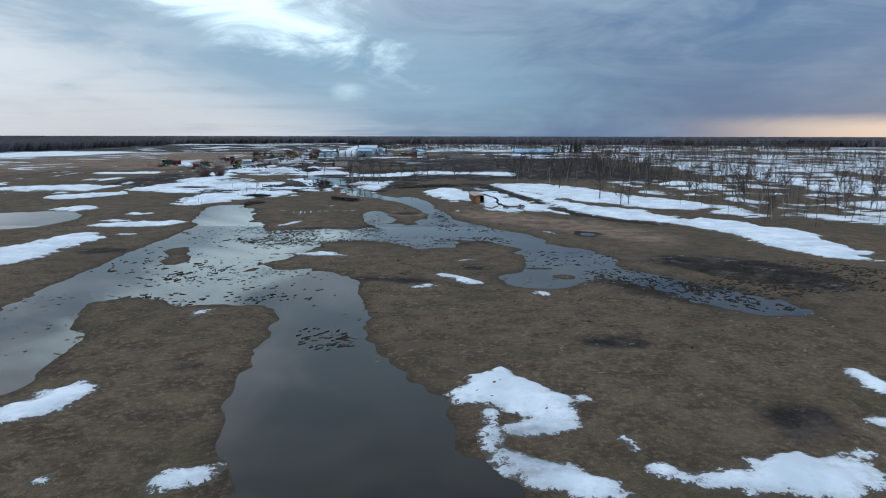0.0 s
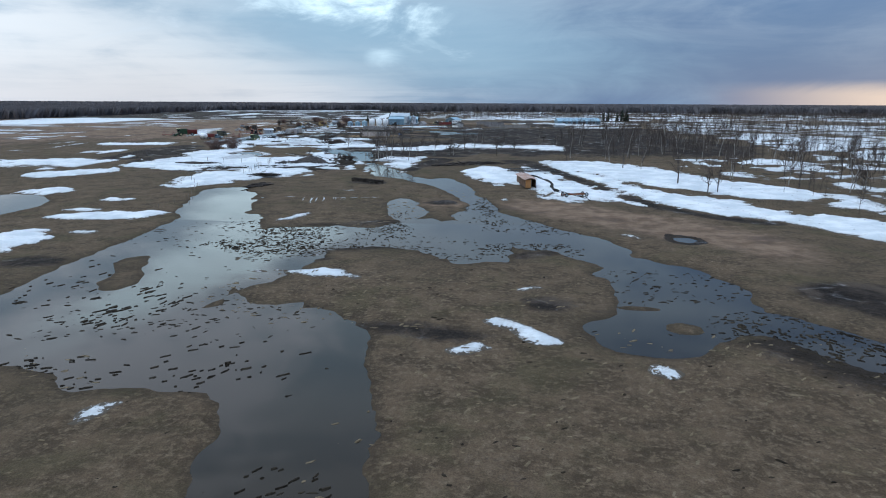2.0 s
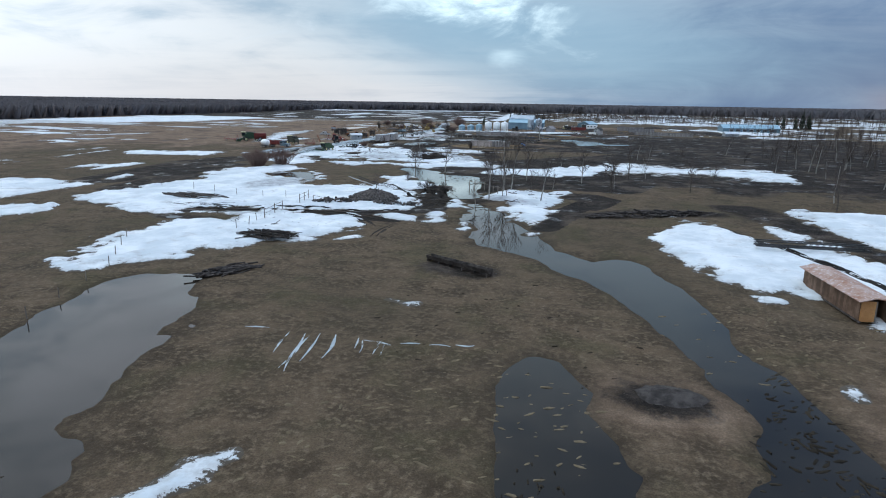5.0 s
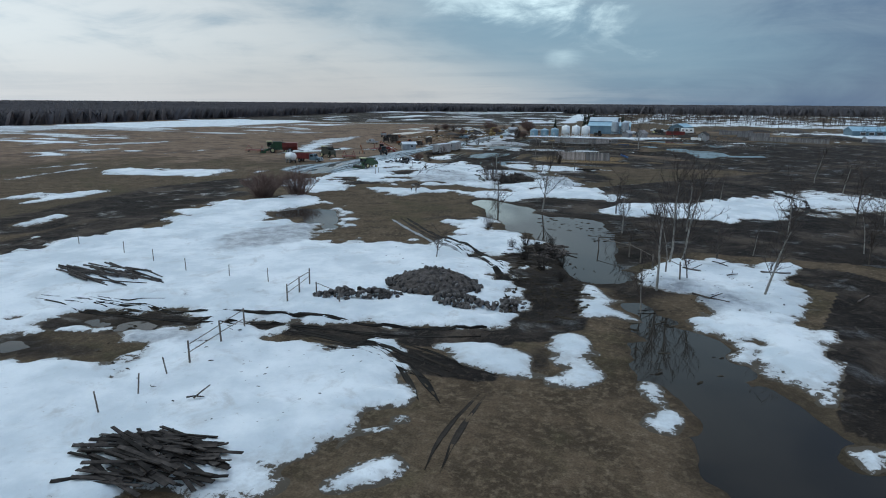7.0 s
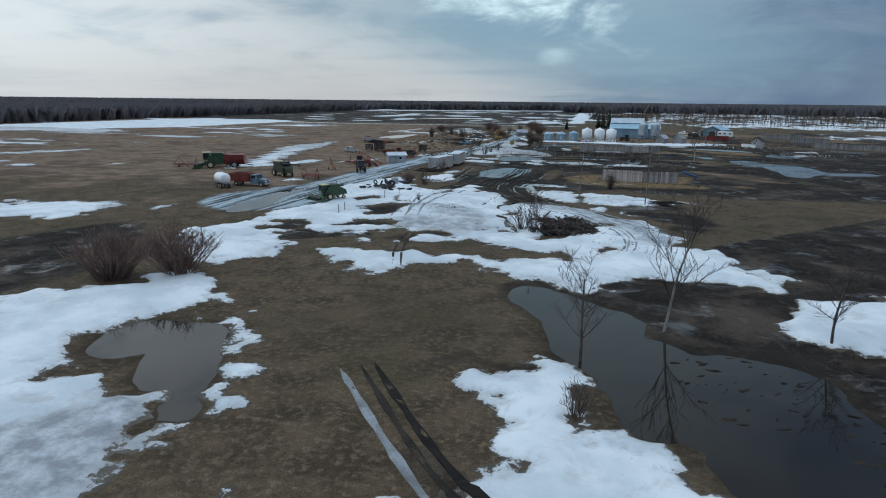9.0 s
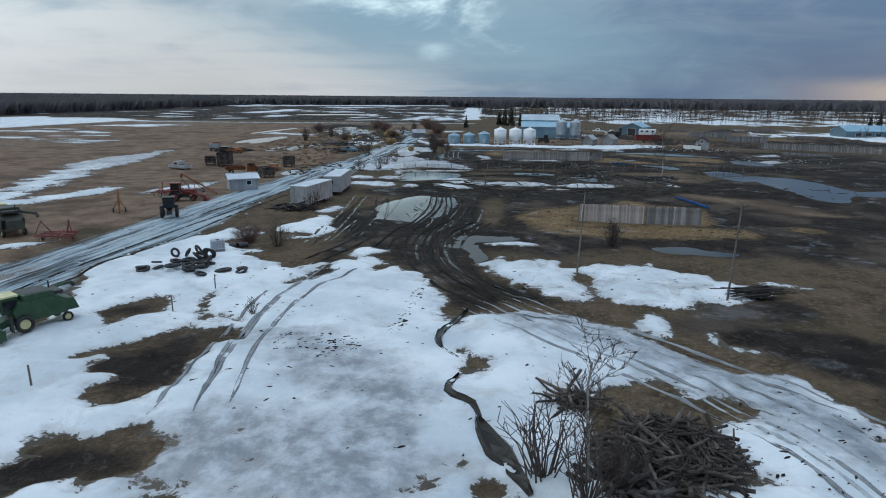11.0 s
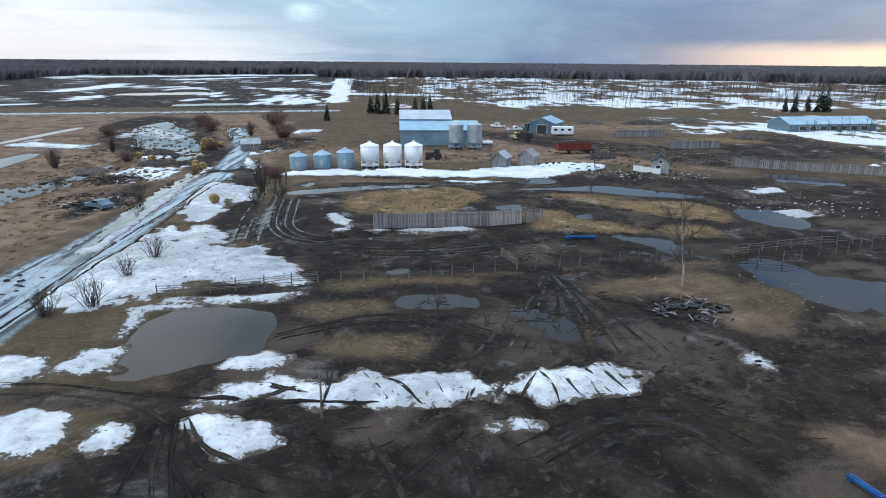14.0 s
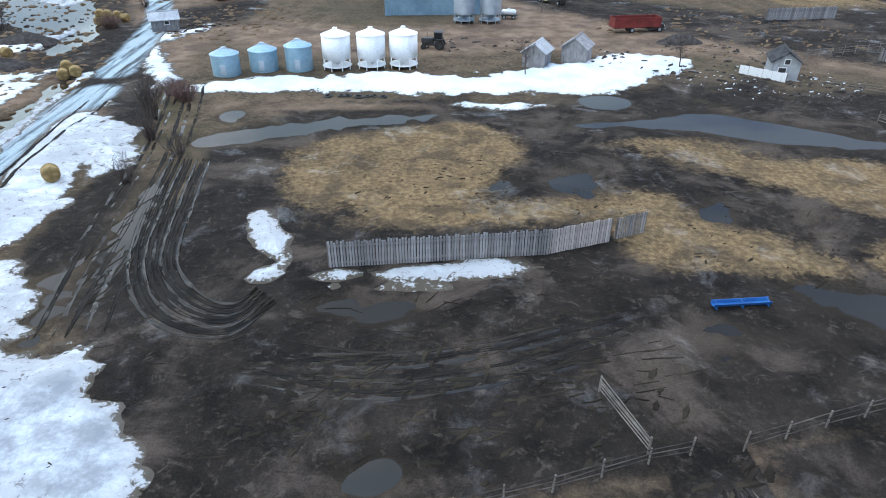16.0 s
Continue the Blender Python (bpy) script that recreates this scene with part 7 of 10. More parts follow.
grain_truck(-121.3, 306.6, -88, RED, TEAL, "old grain truck with a red box and a blue cab")
grain_truck(-36.5, 515.5, 35, DARK_METAL, CREAM, "dark grain truck with a yellow cab in the farmyard")
grain_truck(-27.0, 488.8, -84, RED, DARK_METAL, "long red truck box parked by the granaries", (2.4, 8.4, 1.6))
grain_truck(-122.5, 376.5, -60, RUST, RUST, "rusted flatbed truck on the dry field", (2.2, 3.6, 0.5))
grain_truck(-152.5, 424.0, 20, GREY_PAINT, RUST, "derelict grey truck among scrap", (2.2, 3.6, 0.9))


def pickup(name, x, y, turn, paint, label, bed=True):
    t = thing(name, x, y, turn, label, "car" if not bed else "pickup")
    profile = [(-2.5, 0.4), (-2.5, 0.95), (-0.5, 1.0), (-0.4, 1.65), (0.75, 1.65), (1.25, 1.05), (2.4, 0.95), (2.5, 0.4)] if bed else [(-2.3, 0.4), (-2.3, 0.9), (-1.6, 0.95), (-1.0, 1.4), (0.5, 1.4), (1.1, 0.95), (2.2, 0.85), (2.3, 0.4)]
    b = part("body", prism(profile, 1.8), paint, t)
    part("window_band", box((1.84, 0.9 if bed else 1.2, 0.34), (0, 0.15 if bed else -0.25, 1.08)), GLASS, b)
    part("windscreen", prism([(0.80, 1.58), (0.84, 1.60), (1.24, 1.12), (1.2, 1.1)] if bed else [(0.55, 1.35), (0.6, 1.37), (1.08, 1.0), (1.04, 0.98)], 1.6, at=(0, 0.03, 0)), GLASS, b)
    if bed:
        part("load_bed", box((1.5, 1.8, 0.06), (0, -1.5, 0.98)), DARK_METAL, b)
    for sx in (-0.6, 0.6):
        part("headlight", box((0.3, 0.06, 0.16), (sx, 2.47 if bed else 2.27, 0.68)), WHITE, t)
    for sx in (-0.8, 0.8):
        wheel(t, sx, 1.5, 0.36, 0.22)
        wheel(t, sx, -1.5, 0.36, 0.22)


pickup("pickup_truck", -34.3, 541.5, -80, WHITE_CLEAN, "white pickup parked beside the workshop")
pickup("pickup_truck", -38.5, 552.0, 70, WHITE_CLEAN, "white pickup parked behind the farmyard")
pickup("pickup_truck", -138.2, 381.5, 70, GREY_PAINT, "pale derelict pickup truck on the dry field")
pickup("wrecked_car", -99.4, 352.5, 75, TEAL, "dark wrecked car beside the trailers", False)
pickup("wrecked_car", -118.9, 383.0, 20, RUST, "rusted wrecked car on the dry field", False)
pickup("wrecked_car", -148.5, 421.0, 110, DARK_METAL, "dark wrecked car among scrap", False)
pickup("wrecked_car", -144.5, 419.0, 60, RUST, "rusted wrecked car among scrap", False)
pickup("wrecked_car", -116.2, 428.5, 60, TEAL, "wrecked blue car with snow beside scrap", False)


def camper(x, y, turn):
    t = thing("camper_trailer", x, y, turn, "white camper trailer beside the workshop", "camper")
    part("body", box((2.4, 6.6, 2.3), (0, 0, 0.5), bevel=0.15), WHITE_CLEAN, t)
    for dy in (-2.0, 0.2, 2.2):
        part("window", box((0.06, 0.9, 0.6), (-1.2, dy, 1.6)), GLASS, t)
    part("door", box((0.05, 0.7, 1.8), (1.2, -0.5, 0.7)), GREY_PAINT, t)
    for sx in (-1.0, 1.0):
        wheel(t, sx, -0.4, 0.35, 0.2)
    part("drawbar", rod((0, -3.3, 0.5), (0, -4.5, 0.45), 0.07, sides=6), DARK_METAL, t)


camper(-21.6, 528.0, 84)


def tractor(x, y, turn, paint, label, loader=False):
    t = thing("tractor", x, y, turn, label, "tractor")
    part("bonnet", box((0.8, 1.9, 0.8), (0, 1.1, 0.9), bevel=0.08), paint, t)
    part("gearbox", box((0.6, 2.4, 0.5), (0, 0, 0.5)), DARK_METAL, t)
    cab = part("cab", box((1.3, 1.2, 1.2), (0, -0.6, 1.3), bevel=0.06), GLASS, t)
    part("cab_roof", box((1.5, 1.4, 0.14), (0, -0.6, 2.5), bevel=0.04), paint, cab)
    for sx in (-0.62, 0.62):
        for dy in (-1.18, -0.02):
            part("cab_post", box((0.09, 0.09, 1.2), (sx, dy, 1.3)), paint, cab)
    for sx in (-0.85, 0.85):
        part("mudguard", box((0.45, 1.1, 0.08), (sx, -0.8, 1.55)), paint, t)
        wheel(t, sx, -0.8, 0.78, 0.42, paint)
        wheel(t, sx * 0.85, 1.7, 0.42, 0.25, paint)
    part("exhaust", rod((0.25, 1.2, 1.7), (0.25, 1.2, 2.5), 0.05, sides=6), DARK_METAL, t)
    if loader:
        for sx in (-0.6, 0.6):
            part("loader_arm", rod((sx, 0.2, 1.7), (sx, 3.2, 0.5), 0.09, sides=6), paint, t)
        part("bucket", prism([(3.1, 0.1), (3.1, 0.9), (3.3, 0.9), (3.9, 0.1)], 1.8), paint, t)


tractor(-117.0, 345.2, -70, RED, "old red tractor with a front loader in snow", True)
tractor(-111.7, 333.4, 30, DARK_METAL, "small dark tractor parked beside the lane")
tractor(-63.4, 478.0, 80, DARK_METAL, "dark tractor standing behind the white bins")
tractor(-30.5, 541.0, 30, TEAL, "blue tractor beside the workshop")


def harrow(x, y, turn, size, label):
    """A folded cultivator: a red frame of bars with tines."""
    t = thing("cultivator", x, y, turn, label, "cultivator")
    for n in range(4):
        part("frame_bar", rod((-size / 2, -1.2 + 0.8 * n, 0.7), (size / 2, -1.2 + 0.8 * n, 0.7), 0.07, sides=6), RED, t)
    for sx in (-0.7, 0.0, 0.7):
        part("frame_bar", rod((sx, -1.4, 0.75), (sx * 0.3, 2.6, 0.6), 0.07, sides=6), RED, t)
    rng = random.Random(int(abs(x)))
    for n in range(22):
        px, py = rng.uniform(-size / 2, size / 2), rng.choice((-1.2, -0.4, 0.4, 1.2))
        part("tine", rod((px, py, 0.7), (px, py - 0.25, -0.02), 0.03, sides=5), RUST, t)
    for sx in (-size / 2, size / 2):
        part("wing_bar", rod((sx, -1.0, 0.7), (sx * 0.7, -0.4, 2.2), 0.06, sides=6), RED, t)
        part("wing_bar", rod((sx * 0.4, 0.6, 0.7), (sx * 0.75, -0.4, 2.2), 0.06, sides=6), RED, t)
        wheel(t, sx * 0.8, 0.0, 0.35, 0.2)


harrow(-115.8, 319.4, 20, 3.6, "red folded cultivator standing in wet ground")
harrow(-121.0, 349.5, 75, 5.5, "red cultivator lying half in snow")
harrow(-152.0, 327.5, 10, 6.0, "red cultivator in snow on the dry field")
harrow(-148.5, 333.0, 100, 4.0, "red tillage frame on the dry field")


def tank_wagon(x, y, turn, label, tank_mat=WHITE_CLEAN, length=3.0, r=0.95):
    t = thing("tank_wagon", x, y, turn, label, "tank wagon")
    tank = turned([(0.3, -length / 2 - 0.25), (r * 0.8, -length / 2 - 0.1), (r, -length / 2 + 0.1), (r, length / 2 - 0.1), (r * 0.8, length / 2 + 0.1), (0.3, length / 2 + 0.25)], 20)
    bmesh.ops.transform(tank, matrix=Matrix.Translation((0, 0, 0.75 + r)) @ pose(0, 0, 0, 90, 0, 0), verts=tank.verts)
    part("tank", tank, tank_mat, t, soft=True)
    part("lid", rod((0, 0, 0.75 + 2 * r - 0.05), (0, 0, 0.9 + 2 * r), 0.25, sides=12), tank_mat, t)
    part("frame", box((1.2, length + 1.2, 0.16), (0, 0, 0.6)), DARK_METAL, t)
    part("drawbar", rod((0, length / 2 + 0.5, 0.6), (0, length / 2 + 2.2, 0.5), 0.07, sides=6), DARK_METAL, t)
    for sx in (-0.75, 0.75):
        wheel(t, sx, -0.9, 0.38, 0.22)
        wheel(t, sx, 0.9, 0.38, 0.22)


tank_wagon(-123.9, 302.6, 60, "white liquid tank on a dark wagon")
tank_wagon(-48.3, 500.6, 85, "small white fuel tank on a stand", length=2.2, r=0.5)


def rack_wagon(x, y, turn, wide, long, high, label):
    t = thing("rack_wagon", x, y, turn, label, "wagon")
    for sx in (-wide / 2, wide / 2):
        for n in range(5):
            part("side_board", box((0.05, long, high / 5 - 0.04), (sx, 0, 0.6 + n * high / 5)), DARK_WOOD, t)
    for dy in (-long / 2, long / 2):
        for n in range(5):
            part("end_board", box((wide, 0.05, high / 5 - 0.04), (0, dy, 0.6 + n * high / 5)), DARK_WOOD, t)
    part("floor", box((wide, long, 0.1), (0, 0, 0.55)), DARK_WOOD, t)
    for sx in (-wide * 0.4, wide * 0.4):
        for dy in (-long * 0.35, long * 0.35):
            wheel(t, sx, dy, 0.36, 0.2)


rack_wagon(-132.4, 389.5, 15, 2.6, 4.0, 2.4, "tall dark wooden rack wagon on the dry field")
rack_wagon(-136.5, 390.8, 30, 2.2, 3.4, 1.2, "dark wooden rack wagon beside another")
rack_wagon(-118.5, 390.5, 10, 2.0, 3.0, 1.6, "dark rack wagon beside the lane")
rack_wagon(-116.0, 373.0, 40, 2.2, 3.0, 1.3, "dark wooden wagon box on the dry field")


def grain_auger(x, y, turn, length):
    t = thing("grain_auger", x, y, turn, "long rusty grain auger on two wheels", "auger")
    part("auger_tube", rod((0, -length / 2, 0.3), (0, length / 2, 2.6), 0.12, sides=8), RUST, t)
    for sx in (-0.7, 0.7):
        part("leg", rod((sx, 0, 0.4), (0, 1.2, 1.7), 0.05, sides=5), RUST, t)
        wheel(t, sx, 0, 0.35, 0.18)
    part("spout", rod((0, length / 2, 2.6), (0, length / 2 + 0.1, 1.9), 0.14, sides=8), RUST, t)


grain_auger(-119.6, 335.0, 35, 4.0)
grain_auger(-118.5, 353.0, 62, 9.0)


def chassis(x, y, turn, length, label, wheels=True):
    t = thing("wagon_frame", x, y, turn, label, "wagon frame", sink=0.02)
    for sy in (-0.5, 0.5):
        part("rail", box((length, 0.12, 0.2), (0, sy, 0.35)), RUST if wheels else DARK_METAL, t)
        if not wheels:
            part("rail", box((length, 0.12, 0.12), (0, sy, 0.95)), DARK_METAL, t)
            for n in range(int(length / 0.7)):
                part("lattice_bar", rod((-length / 2 + n * 0.7, sy, 0.4), (-length / 2 + n * 0.7 + 0.5, sy, 1.0), 0.04, sides=4), DARK_METAL, t)
    for n in range(5):
        part("cross_bar", box((0.12, 1.1, 0.15), (-length / 2 + 0.2 + n * (length - 0.4) / 4, 0, 0.37)), DARK_METAL, t)
    if wheels:
        for dx in (-length * 0.42, length * 0.42):
            for sy in (-0.8, 0.8):
                wheel(t, dx, sy, 0.42, 0.24, turn=90)


chassis(17.0, 156.6, 22, 5.4, "rusty old wagon running gear lying in snow")
chassis(11.0, 192.2, 2, 12.6, "long dark steel lattice frame lying in snow", False)


# ---- troughs and feeders ----
def feed_bunk(x, y, turn, length, mat, label, wide=0.75, low=1.0):
    t = thing("feed_bunk", x, y, turn, label, "feed bunk", "feed bunks")
    for side in (-1, 1):
        outline = [(side * wide * 0.35, 0.3), (side * wide / 2, 0.75), (side * (wide / 2 - 0.05), 0.75), (side * (wide * 0.35 - 0.05), 0.34)]
        part("side", prism(outline, length), mat, t)
    part("floor", box((length, wide * 0.7, 0.05), (0, 0, 0.29)), mat, t)
    for n in range(max(3, int(length / 1.5))):
        px = -length / 2 + 0.2 + n * (length - 0.4) / (max(3, int(length / 1.5)) - 1)
        part("leg", box((0.1, wide, 0.32), (px, 0, -0.03)), mat, t)
        part("top_strap", box((0.06, wide, 0.05), (px, 0, 0.74)), mat, t)
    t.matrix_world = t.matrix_world @ Matrix.Diagonal((1, 1, low, 1))


feed_bunk(-47.3, 409.6, 2, 3.9, BLUE_PAINT, "bright blue plastic feed bunk on black mud", 0.6, 0.5)
feed_bunk(-44.0, 356.4, -75, 9.6, BLUE_PAINT, "long bright blue feed bunk beside the straw", 0.34, 0.5)
feed_bunk(-28.5, 174.7, -31, 9.3, DARK_WOOD, "long dark wooden feed bunk in trampled mud", 0.9)


# ---- fences, gates and poles ----
def board_fence(points, high, board, gap, mat, label, posts_mat=POST, lean=0.0, name="windbreak_fence"):
    """A slatted windbreak: upright boards on rails and posts, each board a piece of its own."""
    (x0, y0), (x1, y1) = points
    long = math.hypot(x1 - x0, y1 - y0)
    t = thing(name, x0, y0, math.degrees(math.atan2(y1 - y0, x1 - x0)), label, "fence", sink=0.05)
    rng = random.Random(int(long * 10))
    sizes = []
    for v in range(5):
        bm = box((board * rng.uniform(0.9, 1.05), 0.03, high * rng.uniform(0.95, 1.03)), (0, 0, 0.05))
        sizes.append(mesh_of("board", bm, mat))
    n = int(long / (board + gap))
    for i in range(n):
        b = part("board", rng.choice(sizes), mat, t)
        b.matrix_local = pose((i + 0.5) * long / n, rng.uniform(-0.015, 0.015), 0, lean, rng.uniform(-0.8, 0.8), 0)
    for k in range(max(2, int(long / 2.6)) + 1):
        part("post", box((0.14, 0.14, high * 0.96), (k * long / max(2, int(long / 2.6)), 0.12, 0)), posts_mat, t)
    for z in (0.35, high * 0.8):
        part("rail", box((long, 0.05, 0.12), (long / 2, 0.04, z)), posts_mat, t)
    return t


board_fence(((-61.2, 339.8), (-53.5, 339.5)), 2.2, 0.19, 0.006, PINK_BOARD, "tall solid windbreak of bleached pinkish boards on straw")
right_half = board_fence(((-53.2, 339.5), (-46.9, 339.6)), 2.15, 0.2, 0.004, GREY_BOARD, "tall solid windbreak of blue-grey weathered boards on straw")
for dx in (2.4, 3.2, 4.1, 4.35):
    part("pale_board", box((0.2, 0.035, 2.2), (dx, -0.03, 0.05)), PINK_BOARD, right_half, "pale replacement board")
board_fence(((-74.2, 415.7), (-58.4, 416.6)), 2.1, 0.15, 0.055, GREY_BOARD, "grey slatted windbreak fence with snow banked along it")
board_fence(((-58.4, 416.7), (-53.4, 418.2)), 2.1, 0.15, 0.055, PINK_BOARD, "paler slatted windbreak fence on golden straw")
board_fence(((-52.8, 418.5), (-50.3, 419.4)), 1.9, 0.12, 0.09, GREY_BOARD, "short slatted panel at the end of the windbreak")
board_fence(((-0.2, 497.0), (14.2, 498.5)), 2.2, 0.3, 0.05, GREY_BOARD, "grey board windbreak in the far pens")
board_fence(((2.0, 468.0), (30.0, 455.0)), 1.9, 0.3, 0.1, GREY_BOARD, "grey slatted fence between the far pens")
board_fence(((-6.0, 524.0), (10.0, 526.0)), 2.2, 0.3, 0.04, GREY_BOARD, "far grey board windbreak behind the pens")


def rail_fence(points, high, rails, label, spacing=2.4, mat=POST, name="rail_fence", lean=4, thick=0.07, rail_mat=None):
    """Round posts with rails between; each post and rail is a part."""
    t = thing(name, points[0][0], points[0][1], 0, label, "fence")
    x0, y0 = points[0]
    z0 = t.matrix_world.translation.z
    rng = random.Random(int(abs(x0 * 7 + y0)))
    tops = []
    for (ax, ay), (bx, by) in zip(points, points[1:]):
        long = math.hypot(bx - ax, by - ay)
        n = max(1, round(long / spacing))
        for i in range(n + 1):
            if i == 0 and tops:
                continue
            x, y = ax + (bx - ax) * i / n, ay + (by - ay) * i / n
            z = ground_at(x, y) - z0
            dx, dy = rng.uniform(-lean, lean) / 100, rng.uniform(-lean, lean) / 100
            part("post", rod((x - x0, y - y0, z - 0.2), (x - x0 + dx, y - y0 + dy, z + high * rng.uniform(0.92, 1.1)), thick, thick * 0.85, 7), mat, t)
            tops.append((x - x0, y - y0, z))
    for a, b in zip(tops, tops[1:]):
        for r in range(rails):
            h = high * (0.9 - r * 0.8 / max(rails, 1))
            part("rail", rod((a[0], a[1] - 0.06, a[2] + h + rng.uniform(-.08, .08)), (b[0], b[1] - 0.06, b[2] + h + rng.uniform(-.08, .08)), thick * 0.5, thick * 0.42, 5), rail_mat or mat, t)


rail_fence([(-93.5, 390.4), (-86.4, 391.8), (-78.7, 394.0)], 1.25, 4, "old wooden rail fence buried in snow")
rail_fence([(-78.7, 394.0), (-67.1, 395.4)], 1.15, 1, "sagging fence with one rail on muddy ground", rail_mat=DARK_WOOD)
rail_fence([(-67.1, 395.4), (-62.5, 396.3), (-57.6, 397.6), (-55.4, 398.0)], 1.2, 3, "grey wooden rail fence along the corral", thick=0.055, rail_mat=DARK_WOOD)
rail_fence([(-57.4, 398.2), (-58.6, 402.5)], 1.2, 5, "open gate of weathered wooden rails", spacing=4.4, name="gate")
rail_fence([(-52.7, 398.1), (-43.0, 400.4), (-33.9, 402.0), (-26.0, 400.0), (-18.0, 402.5), (-12.0, 404.5)], 1.25, 3, "weathered wooden rail fence along the corral", thick=0.055, rail_mat=DARK_WOOD)
rail_fence([(-30.6, 402.8), (-20.0, 405.5), (-8.0, 408.0), (4.0, 411.0)], 1.2, 3, "wooden rail fence standing in floodwater")
rail_fence([(-15.6, 442.5), (-14.0, 437.0), (-12.4, 432.0), (-3.0, 434.0)], 1.2, 4, "wooden rail fence of a small pen")
rail_fence([(-8.0, 470.0), (8.0, 474.0), (26.0, 470.0)], 1.3, 3, "wooden rail fence of the far pens")
rail_fence([(-62.0, 204.0), (-62.4, 206.5), (-62.8, 208.9)], 1.35, 2, "broken grey wooden rail gate in snow")
rail_fence([(-61.0, 207.0), (-58.0, 205.6)], 1.0, 1, "fallen wooden rail beside loose stones", spacing=3)
rail_fence([(-61.4, 191.6), (-61.6, 195.0), (-62.0, 198.2)], 1.4, 2, "short wooden rail fence on a mud bank")
rail_fence([(-96.0, 214.0), (-88.0, 212.6), (-77.0, 209.4), (-71.6, 209.0), (-66.7, 208.2)], 1.2, 0, "line of thin fence posts in snow", spacing=5.5, thick=0.045)
rail_fence([(-61.8, 184.8), (-61.4, 187.2), (-61.6, 189.8)], 1.2, 0, "thin leaning fence posts in snow", spacing=2.6, thick=0.05, lean=14)
rail_fence([(-72.0, 176.0), (-65.0, 165.0), (-60.0, 150.0), (-60.0, 138.0)], 1.1, 0, "thin fence posts along the pond", spacing=5.0, thick=0.05)
rail_fence([(-92.0, 285.5), (-92.6, 288.5)], 1.2, 0, "single fence post standing in snow", spacing=3, thick=0.06)
rail_fence([(-91.5, 300.0), (-91.5, 306.0)], 1.2, 0, "thin fence posts in snow", spacing=6, thick=0.05)
rail_fence([(-39.5, 233.5), (-36.0, 231.0), (-31.0, 221.5)], 1.5, 1, "old posts and a rail standing in meltwater", spacing=3.0, thick=0.08, lean=12)


def pole(x, y, high, label, lean=(0, 0), arm=False):
    t = thing("utility_pole", x, y, 0, label, "pole", "wooden poles")
    part("shaft", rod((0, 0, -0.3), (lean[0], lean[1], high), 0.085, 0.055, 9), POST, t)
    if arm:
        part("cross_arm", box((1.8, 0.1, 0.12), (lean[0], lean[1], high - 0.5)), POST, t)
        for dx in (-0.75, 0.75):
            part("insulator", rod((lean[0] + dx, lean[1], high - 0.4), (lean[0] + dx, lean[1], high - 0.2), 0.05, sides=6), WHITE, t)
    else:
        part("lamp_bracket", rod((lean[0], lean[1], high - 0.4), (lean[0] + 0.5, lean[1], high - 0.2), 0.03, sides=5), DARK_METAL, t)


pole(-63.0, 315.5, 7.0, "bare pale wooden pole at the edge of snow", (0.3, 0.1))
pole(-52.4, 309.0, 7.4, "bare leaning wooden pole at the edge of snow", (0.2, -0.2))
pole(-37.5, 547.5, 8.5, "wooden yard pole beside the farmhouse", arm=True)
pole(-41.0, 506.0, 8.0, "wooden yard pole beside the silver bins", arm=True)
pole(-75.0, 368.4, 3.0, "short pale post beside the snow bank")


board_fence(((-22.0, 462.5), (-17.9, 457.8)), 1.2, 0.6, 0.01, WHITE, "white board loading chute beside the small barn", name="loading_chute")
rail_fence([(-14.5, 456.0), (-8.0, 452.0), (-2.0, 456.0)], 1.2, 3, "old rail fence behind the small barn")


# ---- trees and bushes ----
def limbs(rng, start, way, length, radius, depth, out, spread=0.6, sag=0.12):
    """Grows a limb in short bends and lets smaller ones fork off; out gathers (depth, a, b, ra, rb)."""
    a, d, bends = Vector(start), Vector(way).normalized(), 3 if depth else 5
    for i in range(bends):
        ra, rb = radius * (1 - i / bends * 0.6), radius * (1 - (i + 1) / bends * 0.6)
        d = (d + Vector((rng.uniform(-1, 1), rng.uniform(-1, 1), rng.uniform(-0.4, 0.8))) * sag).normalized()
        b = a + d * (length / bends)
        out.append((depth, a, b, ra, rb))
        if depth < 3 and (i > 0 or depth):
            for _ in range(3 if depth == 0 else 2):
                turn = Vector((rng.uniform(-1, 1), rng.uniform(-1, 1), rng.uniform(-0.1, 0.7))).normalized()
                limbs(rng, a.lerp(b, rng.uniform(0.2, 1)), d * (1 - spread) + turn * spread, length * rng.uniform(0.30, 0.48), rb * 0.5, depth + 1, out, spread, sag * 1.3)
        a = b


def tubes(segments, sides, name, mat):
    """One mesh of tapered tubes from (a, b, ra, rb)."""
    verts, faces = [], []
    for a, b, ra, rb in segments:
        q = (b - a).to_track_quat("Z", "Y")
        base = len(verts)
        for p, r in ((a, ra), (b, rb)):
            for s in range(sides):
                v = q @ Vector((r * math.cos(2 * math.pi * s / sides), r * math.sin(2 * math.pi * s / sides), 0))
                verts.append((p.x + v.x, p.y + v.y, p.z + v.z))
        for s in range(sides):
            n = (s + 1) % sides
            faces.append((base + s, base + n, base + sides + n, base + sides + s))
    me = bpy.data.meshes.new(name)
    me.from_pydata(verts, [], faces)
    me.materials.append(mat)
    return me


